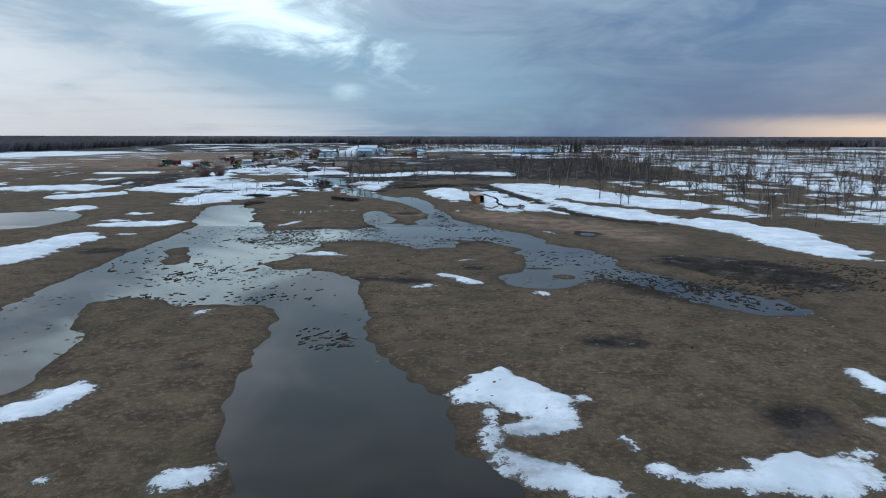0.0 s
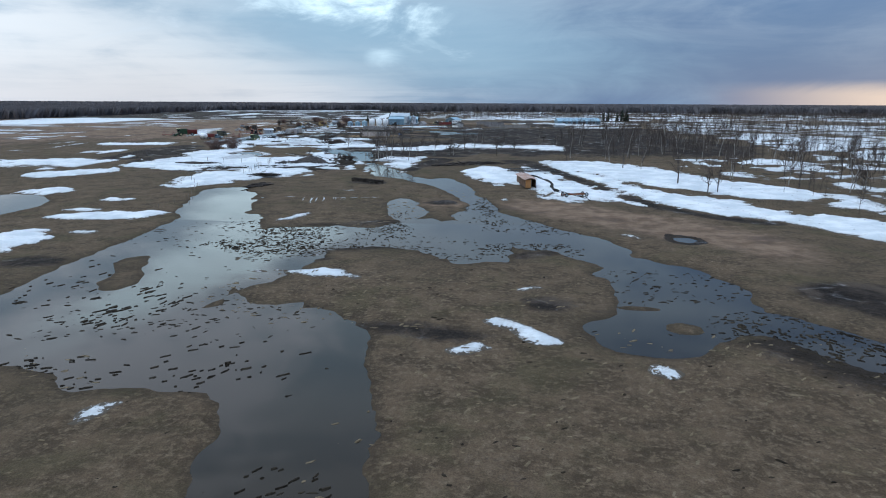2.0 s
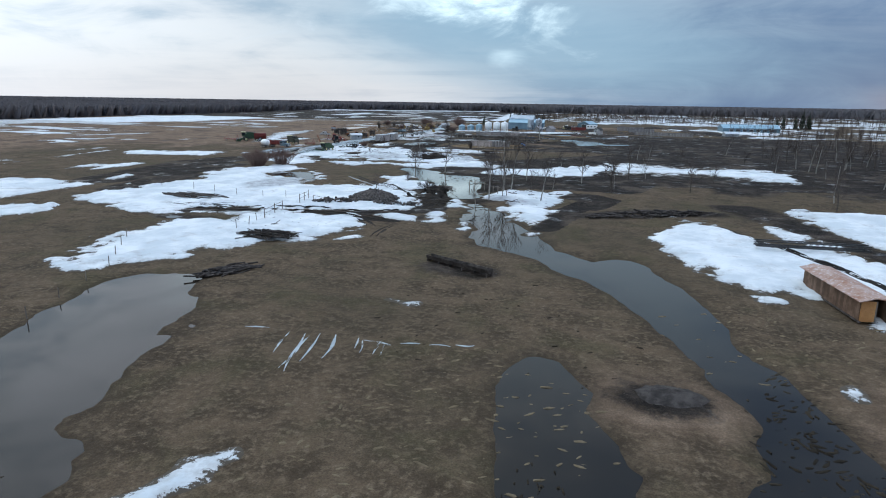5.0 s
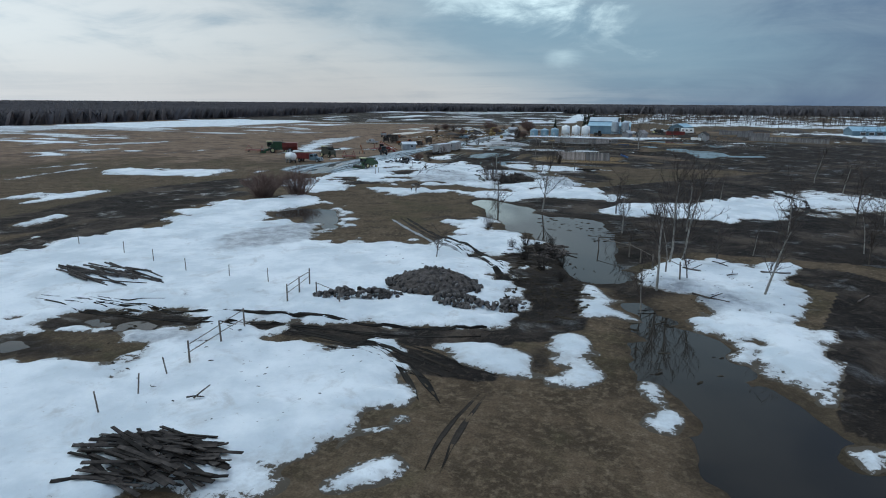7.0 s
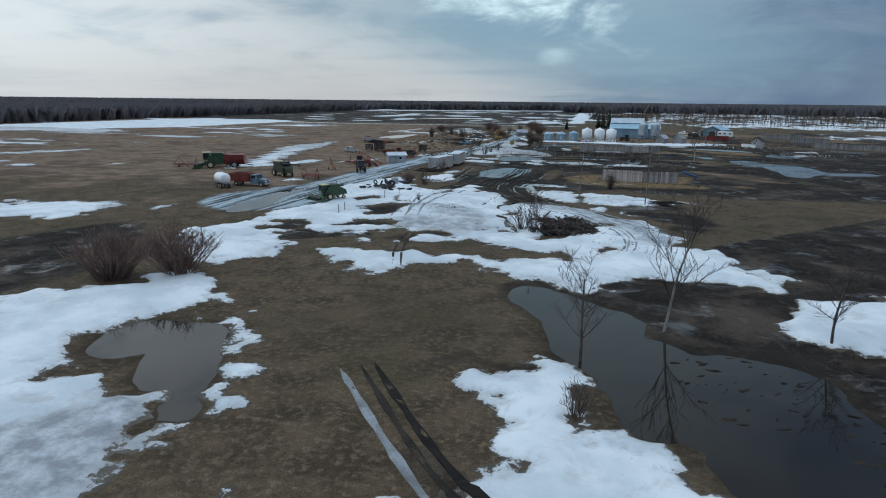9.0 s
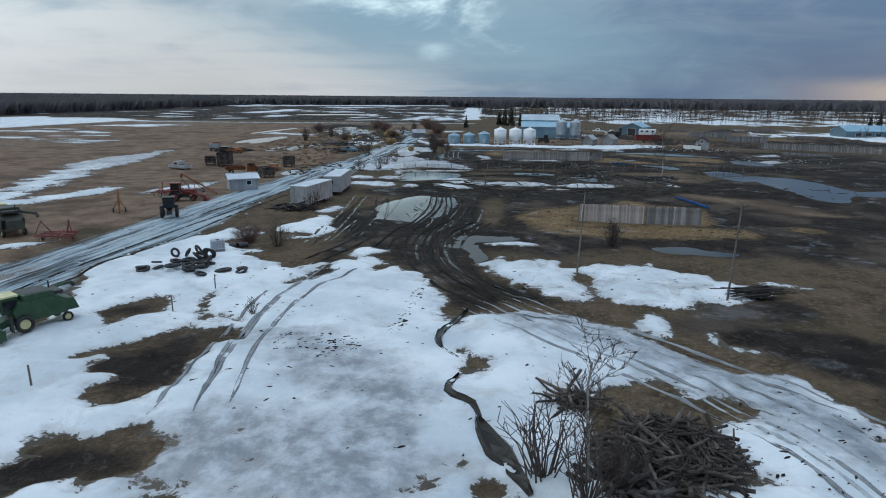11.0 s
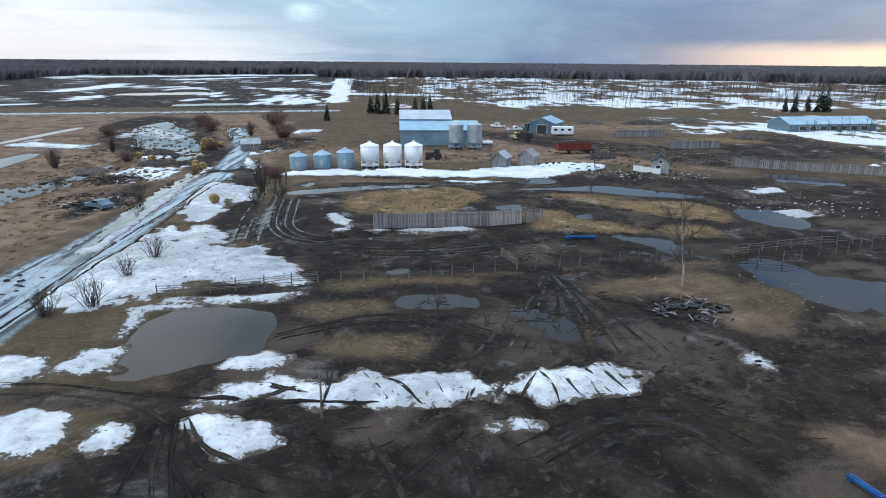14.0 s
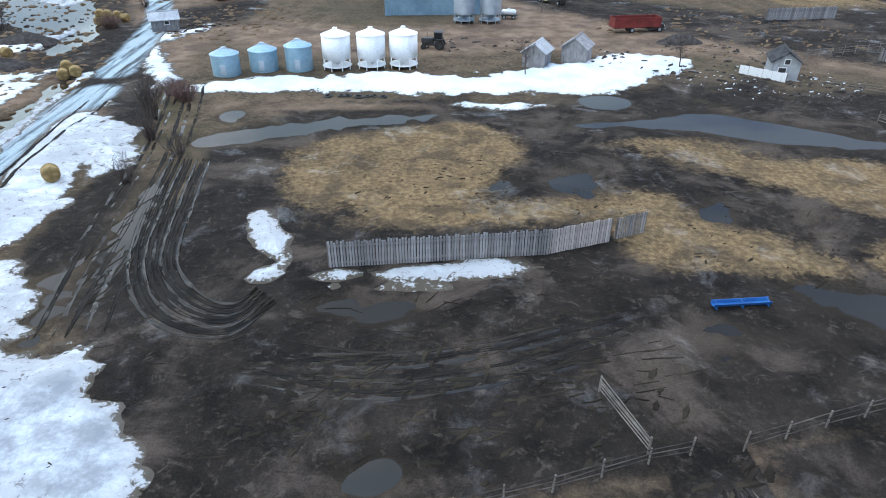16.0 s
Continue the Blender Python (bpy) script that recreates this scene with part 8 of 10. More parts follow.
def tree_kind(seed, high, radius, mat, spread=0.6):
    rng, out = random.Random(seed), []
    limbs(rng, (0, 0, -0.2), (rng.uniform(-.08, .08), rng.uniform(-.08, .08), 1), high, radius, 0, out, spread)
    trunk = tubes([s[1:] for s in out if s[0] == 0], 7, "trunk", mat)
    crown = tubes([(a, b, max(ra, 0.017), max(rb, 0.011)) for d, a, b, ra, rb in out if d > 0], 3, "crown", TWIG)
    return trunk, crown


KINDS = [tree_kind(s, h, r, m, sp) for s, h, r, m, sp in ((1, 7.5, 0.15, BARK, .6), (2, 6.5, 0.13, BARK, .7), (3, 8.5, 0.15, PALE_BARK, .5), (4, 5.0, 0.11, BARK, .75), (5, 9.5, 0.14, PALE_BARK, .42), (6, 7.0, 0.12, PALE_BARK, .5))]
TREE_LABELS = ("leafless spreading tree with dark bark", "leafless crooked tree with dark bark", "leafless poplar with a pale trunk", "small leafless tree with dark bark", "tall slim leafless poplar with a pale trunk", "slim leafless tree with a pale trunk")


def tree(x, y, kind, size, turn, lean=0.0, group="bare trees"):
    t = thing("tree", x, y, 0, TREE_LABELS[kind], "tree", group, sink=0.05)
    t.matrix_world = t.matrix_world @ pose(0, 0, 0, lean, 0, turn) @ Matrix.Scale(size, 4)
    trunk, crown = KINDS[kind]
    part("trunk", trunk, BARK, t)
    part("crown", crown, TWIG, t)


for x, y, kind, size, lean in ((-55.1, 247.9, 0, .75, 0), (-50.0, 254.9, 4, .85, 2), (-55.3, 222.1, 3, .55, 0), (-39.2, 255.8, 1, .8, 0), (-29.7, 246.9, 5, 1.0, 4),
                               (-31.9, 228.3, 4, .95, 0), (-30.6, 229.5, 4, .85, 3), (-33.0, 218.8, 2, .85, 6), (-34.1, 212.4, 5, .55, -6), (-30.3, 222.3, 3, .6, 0), (-24.0, 220.0, 2, .75, -16),
                               (36.9, 205.0, 0, 1.0, 0), (24.2, 225.7, 1, .9, 0)):
    tree(x, y, kind, size, x * 37 % 360, lean)
for x, y, kind, size, lean in ((43.3, 176.4, 0, 1.1, 0), (45.9, 164.0, 1, 1.0, 0), (48.0, 164.4, 0, .9, 5), (-41.4, 392.0, 2, .9, 0), (-66.9, 383.4, 3, .6, 0),
                               (-64.6, 284.4, 5, .75, 0), (-29.5, 465.0, 3, .8, 0), (-52.0, 462.0, 3, .8, 0), (-12.0, 236.0, 1, .9, 0), (-18.0, 247.0, 5, .9, 0), (-8.0, 258.0, 0, .9, 0), (3.0, 240.0, 1, .9, 0)):
    tree(x, y, kind, size, x * 37 % 360, lean)

rng = random.Random(77)
placed = 0
while placed < 150:
    x, y = rng.uniform(34, 118), rng.uniform(138, 330)
    if (x - 34) + (y - 138) * 0.25 < rng.uniform(0, 24):
        continue
    if noise.noise(Vector((x * 0.03, y * 0.03, 5.0))) < -0.28:
        continue
    tree(x, y, rng.choice((0, 1, 2, 3, 4, 4, 5, 5)), rng.uniform(0.55, 1.1), rng.uniform(0, 360), rng.uniform(-6, 6), "bare trees of the open wood")
    placed += 1
for n in range(20):
    x, y = rng.uniform(-40, 34), rng.uniform(228, 335)
    if x < -25 and y > 290:
        continue
    tree(x, y, rng.choice((1, 3, 4, 5)), rng.uniform(0.4, 0.75), rng.uniform(0, 360), rng.uniform(-8, 8), "bare trees by the flooded hollow")


def far_wood(name, label, count, where, high, sides=3, seed=5, mat=TWIG, fan=7):
    """Distant leafless trees, too many to count: slim tapered stems with a fan of branches, in one mesh."""
    r, segs = random.Random(seed), []
    for n in range(count):
        x, y = where(r)
        z, h = float(rise(y)), high * r.uniform(0.6, 1.15)
        foot, top = Vector((x, y, z - 0.3)), Vector((x + r.uniform(-.6, .6), y + r.uniform(-.6, .6), z + h))
        thick = 0.00006 * math.hypot(x + 50, y - 250) + 0.025
        segs.append((foot, top, thick * 1.6, thick * 0.5))
        for k in range(fan):
            u = r.uniform(0.25, 0.85)
            a = foot.lerp(top, u)
            segs.append((a, a + Vector((r.uniform(-1, 1), r.uniform(-1, 1), r.uniform(0.3, 1.4))) * h * 0.22, thick * 0.9, thick * 0.4))
    ob = new(name, tubes(segs, sides, name, mat))
    return tagged(ob, label, "trees", kind="stuff")


def east_wood(r):
    return r.uniform(60, 340), 120 + 420 * r.random() ** 0.8


def north_wood(r):
    y = r.uniform(655, 1000)
    return r.uniform(-95, 420) * (y / 700), y


far_wood("open_wood", "open leafless wood with snow between the trunks", 2300, east_wood, 6.5, fan=10)
far_wood("open_wood_north", "open leafless wood behind the farm", 3600, north_wood, 7.0, seed=8, fan=8)


def thicket(name, label, where, count, high, wide, seed, mat):
    """Dense far forest as thousands of narrow, uneven leafless crowns of a few upright sprays each."""
    r, verts, faces = random.Random(seed), [], []
    for n in range(count):
        x, y = where(r)
        z, h = float(rise(y)) - 0.5, high * r.uniform(0.9, 1.03)
        w = wide * r.uniform(0.6, 1.3)
        for k in range(6):
            a = r.uniform(0, math.pi)
            dx, dy = math.cos(a) * w * 0.46, math.sin(a) * w * 0.46
            ox, oy, b = r.uniform(-w, w), r.uniform(-w, w), len(verts)
            lx, ly = r.uniform(-.6, .6) * h, r.uniform(-.6, .6) * h
            for u, e, f in ((-.8, 0, 0), (.8, 0, 0), (1, .7, r.uniform(.68, .84)), (r.uniform(-.3, .3), 1, r.uniform(.9, 1.0)), (-1, .7, r.uniform(.68, .84))):
                verts.append((x + ox + dx * u + lx * e, y + oy + dy * u + ly * e, z + h * f))
            faces.append((b, b + 1, b + 2, b + 3, b + 4))
    me = bpy.data.meshes.new(name)
    me.from_pydata(verts, [], faces)
    me.materials.append(mat)
    return tagged(new(name, me), label, "forest", kind="stuff")


def forest_material():
    """Masses of thin twigs let light through from behind."""
    m, k = material("leafless_forest")
    c = k.mix(k.step(k.noise(position(k), 0.02, 5.0), 0.35, 0.65), (0.150, 0.143, 0.152), (0.180, 0.170, 0.176))
    front, through_light, both = k.node("ShaderNodeBsdfDiffuse"), k.node("ShaderNodeBsdfTranslucent"), k.node("ShaderNodeMixShader", i_Fac=0.35)
    k.link(c, front.inputs["Color"]), k.link(c, through_light.inputs["Color"])
    k.link(front.outputs[0], both.inputs[1]), k.link(through_light.outputs[0], both.inputs[2])
    k.link(both.outputs[0], k.node("ShaderNodeOutputMaterial").inputs["Surface"])
    return m


FOREST = forest_material()


def west_forest(r):
    d = r.random() ** 1.6 * 700
    y = r.uniform(330, 1500)
    return -405 - 0.10 * (y - 430) - d - 0.00004 * (y - 430) ** 2, y


def north_forest(r):
    x = r.uniform(-1500, -150)
    return x, 1420 + 0.55 * (x + 190) + r.random() ** 1.5 * 900


def east_forest(r):
    a, d = r.uniform(-0.12, 1.45), 1030 + r.random() ** 1.3 * 1500
    return -70 + d * math.sin(a), 200 + d * math.cos(a)


def far_ring(r):
    a, d = r.uniform(-1.7, 1.7), r.uniform(2400, 4200)
    return d * math.sin(a) - 50, 250 + d * math.cos(a)


thicket("forest_west", "dense grey-brown leafless forest behind the fields", west_forest, 13000, 11.0, 3.0, 3, FOREST)
thicket("forest_north", "dense grey-brown leafless forest beyond the dark fields", north_forest, 9000, 13.0, 5.0, 4, FOREST)
thicket("forest_east", "dense grey-brown leafless forest to the horizon", east_forest, 12000, 14.0, 5.0, 6, FOREST)
thicket("forest_horizon", "grey-brown leafless forest along the horizon", far_ring, 9000, 17.0, 12.0, 7, FOREST)


def bush_mesh(seed, high, wide, stems, mat):
    r, segs = random.Random(seed), []
    for n in range(stems):
        a, lean = r.uniform(0, 2 * math.pi), r.random() ** 0.7
        foot = Vector((math.cos(a), math.sin(a), 0)) * wide * 0.35 * r.random()
        tip = Vector((math.cos(a) * wide * lean, math.sin(a) * wide * lean, high * r.uniform(0.7, 1.1) * (1.1 - 0.5 * lean)))
        mid = foot.lerp(tip, 0.5) + Vector((r.uniform(-.15, .15), r.uniform(-.15, .15), 0.1)) * wide
        segs += [(foot, mid, 0.028, 0.02), (mid, tip, 0.02, 0.011)]
        for k in range(4):
            p = mid.lerp(tip, r.random())
            segs.append((p, p + Vector((r.uniform(-1, 1), r.uniform(-1, 1), r.uniform(0.3, 1.2))) * high * 0.18, 0.013, 0.009))
    return tubes(segs, 3, "spray", mat)


BUSHES = [bush_mesh(1, 2.8, 2.6, 170, WILLOW), bush_mesh(2, 2.2, 1.4, 30, TWIG), bush_mesh(3, 3.6, 1.6, 70, TWIG), bush_mesh(4, 2.6, 1.5, 46, DARK_WOOD)]


def bush(x, y, kind, size, label):
    t = thing("bush", x, y, x * 51 % 360, label, "bush", "bare bushes", sink=0.05)
    t.matrix_world = t.matrix_world @ Matrix.Scale(size, 4)
    part("spray", BUSHES[kind], TWIG, t)


for x, y, kind, size, label in ((-97.6, 252.2, 0, 1.6, "dense red-brown willow bush at the snow edge"), (-92.4, 255.0, 0, 1.6, "dense red-brown willow bush at the snow edge"), (-106.0, 521.5, 0, 1.7, "large red-brown willow bush behind the farmyard"),
                                (-92.4, 321.0, 1, 1.1, "leafless shrub beside scrap in snow"), (-98.2, 402.5, 1, 1.2, "leafless shrub in deep snow"), (-98.6, 396.0, 1, 1.0, "leafless shrub in deep snow"), (-98.3, 387.8, 1, 1.3, "leafless shrub beside the lane"),
                                (-101.5, 386.0, 1, 1.2, "leafless shrub beside the lane"), (-95.8, 340.8, 1, 1.2, "leafless shrub beside the trailer"), (-93.4, 431.0, 1, 1.2, "leafless shrub on the snow bank"), (-90.8, 437.0, 1, 1.2, "leafless shrub on the snow bank"),
                                (-94.6, 441.0, 2, .9, "leafless shrub by the lane")):
    bush(x, y, kind, size, label)
for x, y, kind, size, label in ((-66.3, 284.6, 1, 1.5, "leafless brush beside the log pile"), (-64.6, 283.2, 1, 1.3, "leafless brush beside the log pile"), (-58.7, 327.0, 2, .8, "bare pale shrub at the edge of snow"),
                                (-54.6, 240.5, 1, .9, "leafless shrub by the water"), (-63.4, 284.2, 2, 0.7, "leafless brush beside the log pile"), (-86.0, 300.8, 1, .5, "low dry weeds in snow"), (-119.0, 495.0, 0, 0.9, "brown willow bush by the yard"), (-114.9, 555.8, 0, 2.0, "large red-brown willow bush by the highway"), (-131.5, 475.3, 0, 0.9, "dark brush clump beside the flooded yard"), (-157.7, 525.5, 0, 1.2, "low brown brush on the dry field"), (-140.0, 556.0, 0, 1.5, "brown brush beside the flooded yard"), (-132.3, 539.6, 0, 1.4, "brown brush beside the flooded yard"), (-96.2, 322.0, 0, 0.7, "dark brush clump in snow beside scrap"), (-119.4, 514.3, 1, 1.6, "bare brush by the lane"), (-116.6, 526.3, 2, 1.2, "bare brush by the lane"), (-136.9, 494.4, 1, 1.8, "bare brush beside the flooded yard"), (-141.2, 490.2, 2, 1.0, "bare brush beside the flooded yard"), (-142.3, 466.0, 2, 1.2, "bare shrub standing in floodwater"), (-112.6, 434.0, 1, 1.3, "bare brush beside scrap"), (-96.7, 448.0, 2, 1.3, "bare shrub on the snow bank"), (-94.7, 453.9, 0, 0.9, "grey brush behind the snow bank"), (-97.0, 456.5, 0, 0.8, "grey brush behind the snow bank")):
    bush(x, y, kind, size, label)


for x, y, size in ((-45.7, 228.9, .62), (-43.7, 227.4, .5), (-47.8, 232.1, .6), (-44.0, 222.3, .66), (-41.6, 218.6, .5), (-46.6, 225.8, .7), (-42.4, 224.6, .55), (-45.0, 233.6, .5), (-48.8, 229.4, .45)):
    bush(x, y, 3, size, "dense black brush at the edge of the flooded ditch")


def spruce(x, y, high, seed):
    """A dark spruce: a tapered trunk and drooping boughs, each bough a ragged fan."""
    t = thing("spruce", x, y, 0, "dark green spruce tree behind the farmyard", "tree", "spruces")
    part("trunk", rod((0, 0, -0.3), (0, 0, high), high * 0.018, 0.02, 7), BARK, t)
    r, verts, faces = random.Random(seed), [], []
    layers = 22
    for n in range(layers):
        u = n / layers
        z, reach = high * (0.08 + 0.92 * u), high * 0.20 * (1 - u) ** 0.8 + 0.15
        for k in range(9):
            a, l = r.uniform(0, 2 * math.pi), reach * r.uniform(0.65, 1.15)
            ca, sa, b, w = math.cos(a), math.sin(a), len(verts), l * 0.28
            verts += [(0, 0, z + 0.2), (ca * l * .6 - sa * w, sa * l * .6 + ca * w, z - l * .12), (ca * l, sa * l, z - l * r.uniform(.2, .4)), (ca * l * .6 + sa * w, sa * l * .6 - ca * w, z - l * .14), (ca * l * .5, sa * l * .5, z - l * .42)]
            faces += [(b, b + 1, b + 2), (b, b + 2, b + 3), (b + 1, b + 4, b + 2), (b + 4, b + 3, b + 2)]
    me = bpy.data.meshes.new("crown")
    me.from_pydata(verts, [], faces)
    me.materials.append(NEEDLE)
    part("crown", me, NEEDLE, t)


for n, (x, y, high) in enumerate(((127.0, 630.0, 15), (131.5, 632.0, 13), (123.0, 633.0, 10), (113.5, 628.0, 10), (110.0, 630.0, 8), (-82.5, 608.0, 10), (-79.0, 609.5, 11), (-85.5, 611.0, 9), (-74.0, 606.0, 8), (-63.0, 606.0, 9), (-60.0, 608.0, 9), (-66.5, 610.0, 8), (-99.8, 575.0, 6.5))):
    spruce(x, y, high, 40 + n)


# ---- heaps of logs, planks, stones, tyres and bales ----
def log_meshes(mat, count=9, seed=9, r=(0.035, 0.105), long=(1.0, 3.6)):
    rr, made = random.Random(seed), []
    for n in range(count):
        l, w = rr.uniform(*long), rr.uniform(*r)
        a, m, b = Vector((-l / 2, 0, 0)), Vector((rr.uniform(-.1, .1), rr.uniform(-.1, .1) * l, rr.uniform(-.05, .05) * l)), Vector((l / 2, 0, 0))
        bm = rod(a, m, w, w * 0.9, 7)
        rod(m, b, w * 0.9, w * 0.7, 7, bm)
        made.append(mesh_of("log", bm, mat))
    return made


def heap(name, label, category, cx, cy, rx, ry, high, count, meshes, piece, mat, seed, turn=0, flat=0.35, lined=None):
    t = thing(name, cx, cy, turn, label, category)
    r = random.Random(seed)
    for n in range(count):
        a, d = r.uniform(0, 2 * math.pi), math.sqrt(r.random())
        x, y = math.cos(a) * d * rx, math.sin(a) * d * ry
        z = high * max(0.0, 1 - d ** 1.6) * r.uniform(0.45, 1.05) + 0.08
        o = part(piece, r.choice(meshes), mat, t)
        yaw = r.uniform(0, 360) if lined is None else lined + r.gauss(0, 8 if flat < 0.1 else 18)
        o.matrix_local = pose(x, y, z, r.uniform(0, 360) if flat > 0.15 else r.gauss(0, 9), r.gauss(0, 40) * flat, yaw)
    return t


def mound(name, label, cx, cy, rx, ry, high, mat, seed, parent=None):
    """A low uneven heap of earth, under a pile or alone."""
    r, bm = random.Random(seed), bmesh.new()
    rings = []
    for k in range(7):
        d = 1 - k / 6.5
        rings.append([bm.verts.new((math.cos(a) * rx * d * r.uniform(.88, 1.12), math.sin(a) * ry * d * r.uniform(.88, 1.12), high * (1 - d ** 1.7) * r.uniform(.85, 1.1) - (0.1 if k == 0 else 0))) for a in (2 * math.pi * s / 26 for s in range(26))])
    for lo, hi in zip(rings, rings[1:]):
        for s in range(26):
            bm.faces.new((lo[s], lo[(s + 1) % 26], hi[(s + 1) % 26], hi[s]))
    bm.faces.new(rings[-1])
    if parent:
        return part(name, bm, mat, parent, label, True)
    me = mesh_of(name, bm, mat, True)
    ob = new(name, me)
    ob.matrix_world = pose(cx, cy, ground_at(cx, cy, False))
    return tagged(ob, label, "heap")


BLACK_WOOD = surface("soaked_black_wood", (0.014, 0.012, 0.011), (0.060, 0.050, 0.044), 0.9, 2.0, random_value=1.2)
LOGS, BEAMS = log_meshes(LOG), log_meshes(DARK_WOOD, 6, 12, (0.08, 0.16), (1.6, 3.2))
pile = heap("log_pile", "tangled pile of grey logs and branches on snow", "log pile", -60.9, 287.0, 2.9, 2.7, 1.45, 290, LOGS, "log", LOG, 1, turn=20)
mound("core", "", 0, 0, 2.3, 2.2, 0.85, DARK_WOOD, 4, pile)
rb, sticks = random.Random(88), []
for n in range(420):
    a, d = rb.uniform(0, 2 * math.pi), math.sqrt(rb.random())
    p = Vector((math.cos(a) * d * 3.4, math.sin(a) * d * 3.2, 1.6 * max(0, 1 - d ** 1.6) * rb.uniform(.6, 1.1) + 0.1))
    w = Vector((rb.uniform(-1, 1), rb.uniform(-1, 1), rb.uniform(-.25, .5))) * rb.uniform(0.4, 1.2)
    sticks.append((p - w * .5, p + w * .5, rb.uniform(.015, .04), .012))
tagged(part("branch_tangle", tubes(sticks, 4, "branch_tangle", LOG), LOG, pile, "tangle of thin broken branches"), kind="stuff")
low = heap("log_pile", "smaller pile of dark rotting logs in snow", "log pile", -65.2, 291.6, 1.6, 1.0, 0.4, 34, LOGS, "log", LOG, 2)
PLANKS = [mesh_of("plank", box((l, w, 0.05), bevel=0.0), BLACK_WOOD) for l, w in ((3.2, .20), (4.0, .22), (2.4, .18), (2.8, .24))]
POLES = [mesh_of("pole", rod((-l / 2, 0, 0), (l / 2, 0, 0), 0.09, 0.06, 6), DARK_WOOD) for l in (3.6, 4.8, 5.6)]
SCRAPS = [mesh_of("plank", box((l, w, 0.05)), BLACK_WOOD) for l, w in ((0.9, .14), (1.4, .16), (1.9, .12), (0.6, .3))]
GREY_SCRAPS = [mesh_of("plank", box((l, w, 0.05)), GREY_BOARD) for l, w in ((0.7, .12), (1.2, .10))]
heap("plank_pile", "collapsed stack of dark wet planks in snow", "plank pile", -55.4, 182.0, 3.0, 2.3, 0.4, 100, PLANKS, "plank", DARK_WOOD, 3, flat=0.1, lined=-2)
heap("pole_pile", "dark fence poles laid flat on the snow", "pole pile", -82.3, 205.5, 5.0, 2.4, 0.12, 46, POLES, "pole", DARK_WOOD, 103, flat=0.03, lined=-12)
heap("plank_pile", "scattered dark timbers at the edge of the pond", "plank pile", -51.6, 166.6, 3.2, 1.2, 0.5, 50, BEAMS, "timber", DARK_WOOD, 5, turn=55, flat=0.1, lined=0)
heap("plank_pile", "loose grey planks beside the pole", "plank pile", -49.8, 311.5, 1.9, 1.2, 0.2, 28, PLANKS, "plank", GREY_BOARD, 6, flat=0.05, lined=20)
heap("scrap_pile", "heap of broken planks and scrap on bare ground", "scrap pile", -43.2, 385.6, 3.9, 3.2, 0.14, 95, SCRAPS + GREY_SCRAPS, "plank", DARK_WOOD, 7, flat=0.1)
heap("scrap_pile", "scrap timber and dark rubbish beside the trailers", "scrap pile", -99.0, 341.6, 2.6, 1.6, 0.6, 50, BEAMS, "timber", DARK_WOOD, 8, flat=0.2)
heap("scrap_pile", "scrap and broken timber beside the lane", "scrap pile", -117.5, 431.0, 4.5, 3.0, 0.6, 60, BEAMS, "timber", RUST, 9, flat=0.2)
heap("scrap_pile", "dark scrap heap on the dry field", "scrap pile", -147.0, 424.0, 5.0, 2.6, 1.0, 70, BEAMS, "timber", DARK_METAL, 10, flat=0.2)
heap("scrap_pile", "dark scrap and brush along the lane", "scrap pile", -124.0, 452.0, 5.0, 4.0, 0.8, 70, BEAMS, "timber", DARK_WOOD, 13, flat=0.2)
heap("brush_pile", "dark heap of brush beside the wet track", "brush pile", -44.8, 230.2, 1.9, 3.4, 0.35, 70, LOGS, "branch", LOG, 11, flat=0.2)
heap("brush_pile", "dark brush heap on snow", "brush pile", -62.6, 284.6, 1.8, 1.2, 0.7, 60, BEAMS, "branch", DARK_WOOD, 12, flat=0.5)
heap("manure_ridge", "long dark ridge of old bedding and timber", "heap", -6.0, 212.0, 10.5, 2.0, 0.8, 110, BEAMS, "timber", DARK_WOOD, 14, turn=25, flat=0.2, lined=0)
for x, y, turn, long in ((-33.3, 213.0, 25, 1.6), (-28.6, 217.0, -30, 1.3), (-27.0, 229.0, -50, 1.5), (-57.6, 187.6, 25, 0.7), (-51.0, 120.8, 25, 1.3), (-26.2, 225.0, 40, 1.2), (-29.8, 226.0, -20, 1.0), (-22.0, 228.0, 10, 1.1), (-16.0, 222.0, 60, 1.1)):
    t = thing("fallen_log", x, y, turn, "dark fallen log lying on wet snow", "log", "fallen logs")
    o = part("stem", LOGS[int(abs(x)) % 6], LOG, t)
    o.matrix_local = pose(0, 0, 0.12) @ Matrix.Diagonal((long, 1, 1, 1))
    o = part("branch", LOGS[int(abs(y)) % 6], LOG, t)
    o.matrix_local = pose(0.3, 0.3, 0.3, 0, -25, 40) @ Matrix.Scale(0.5, 4)


def stone_meshes(count=6, seed=21):
    r, made = random.Random(seed), []
    for n in range(count):
        bm = bmesh.new()
        bmesh.ops.create_icosphere(bm, subdivisions=1, radius=1.0)
        for v in bm.verts:
            v.co *= r.uniform(0.75, 1.2)
        bmesh.ops.scale(bm, vec=(r.uniform(.12, .34), r.uniform(.11, .30), r.uniform(.09, .24)), verts=bm.verts)
        made.append(mesh_of("stone", bm, STONE))
    return made


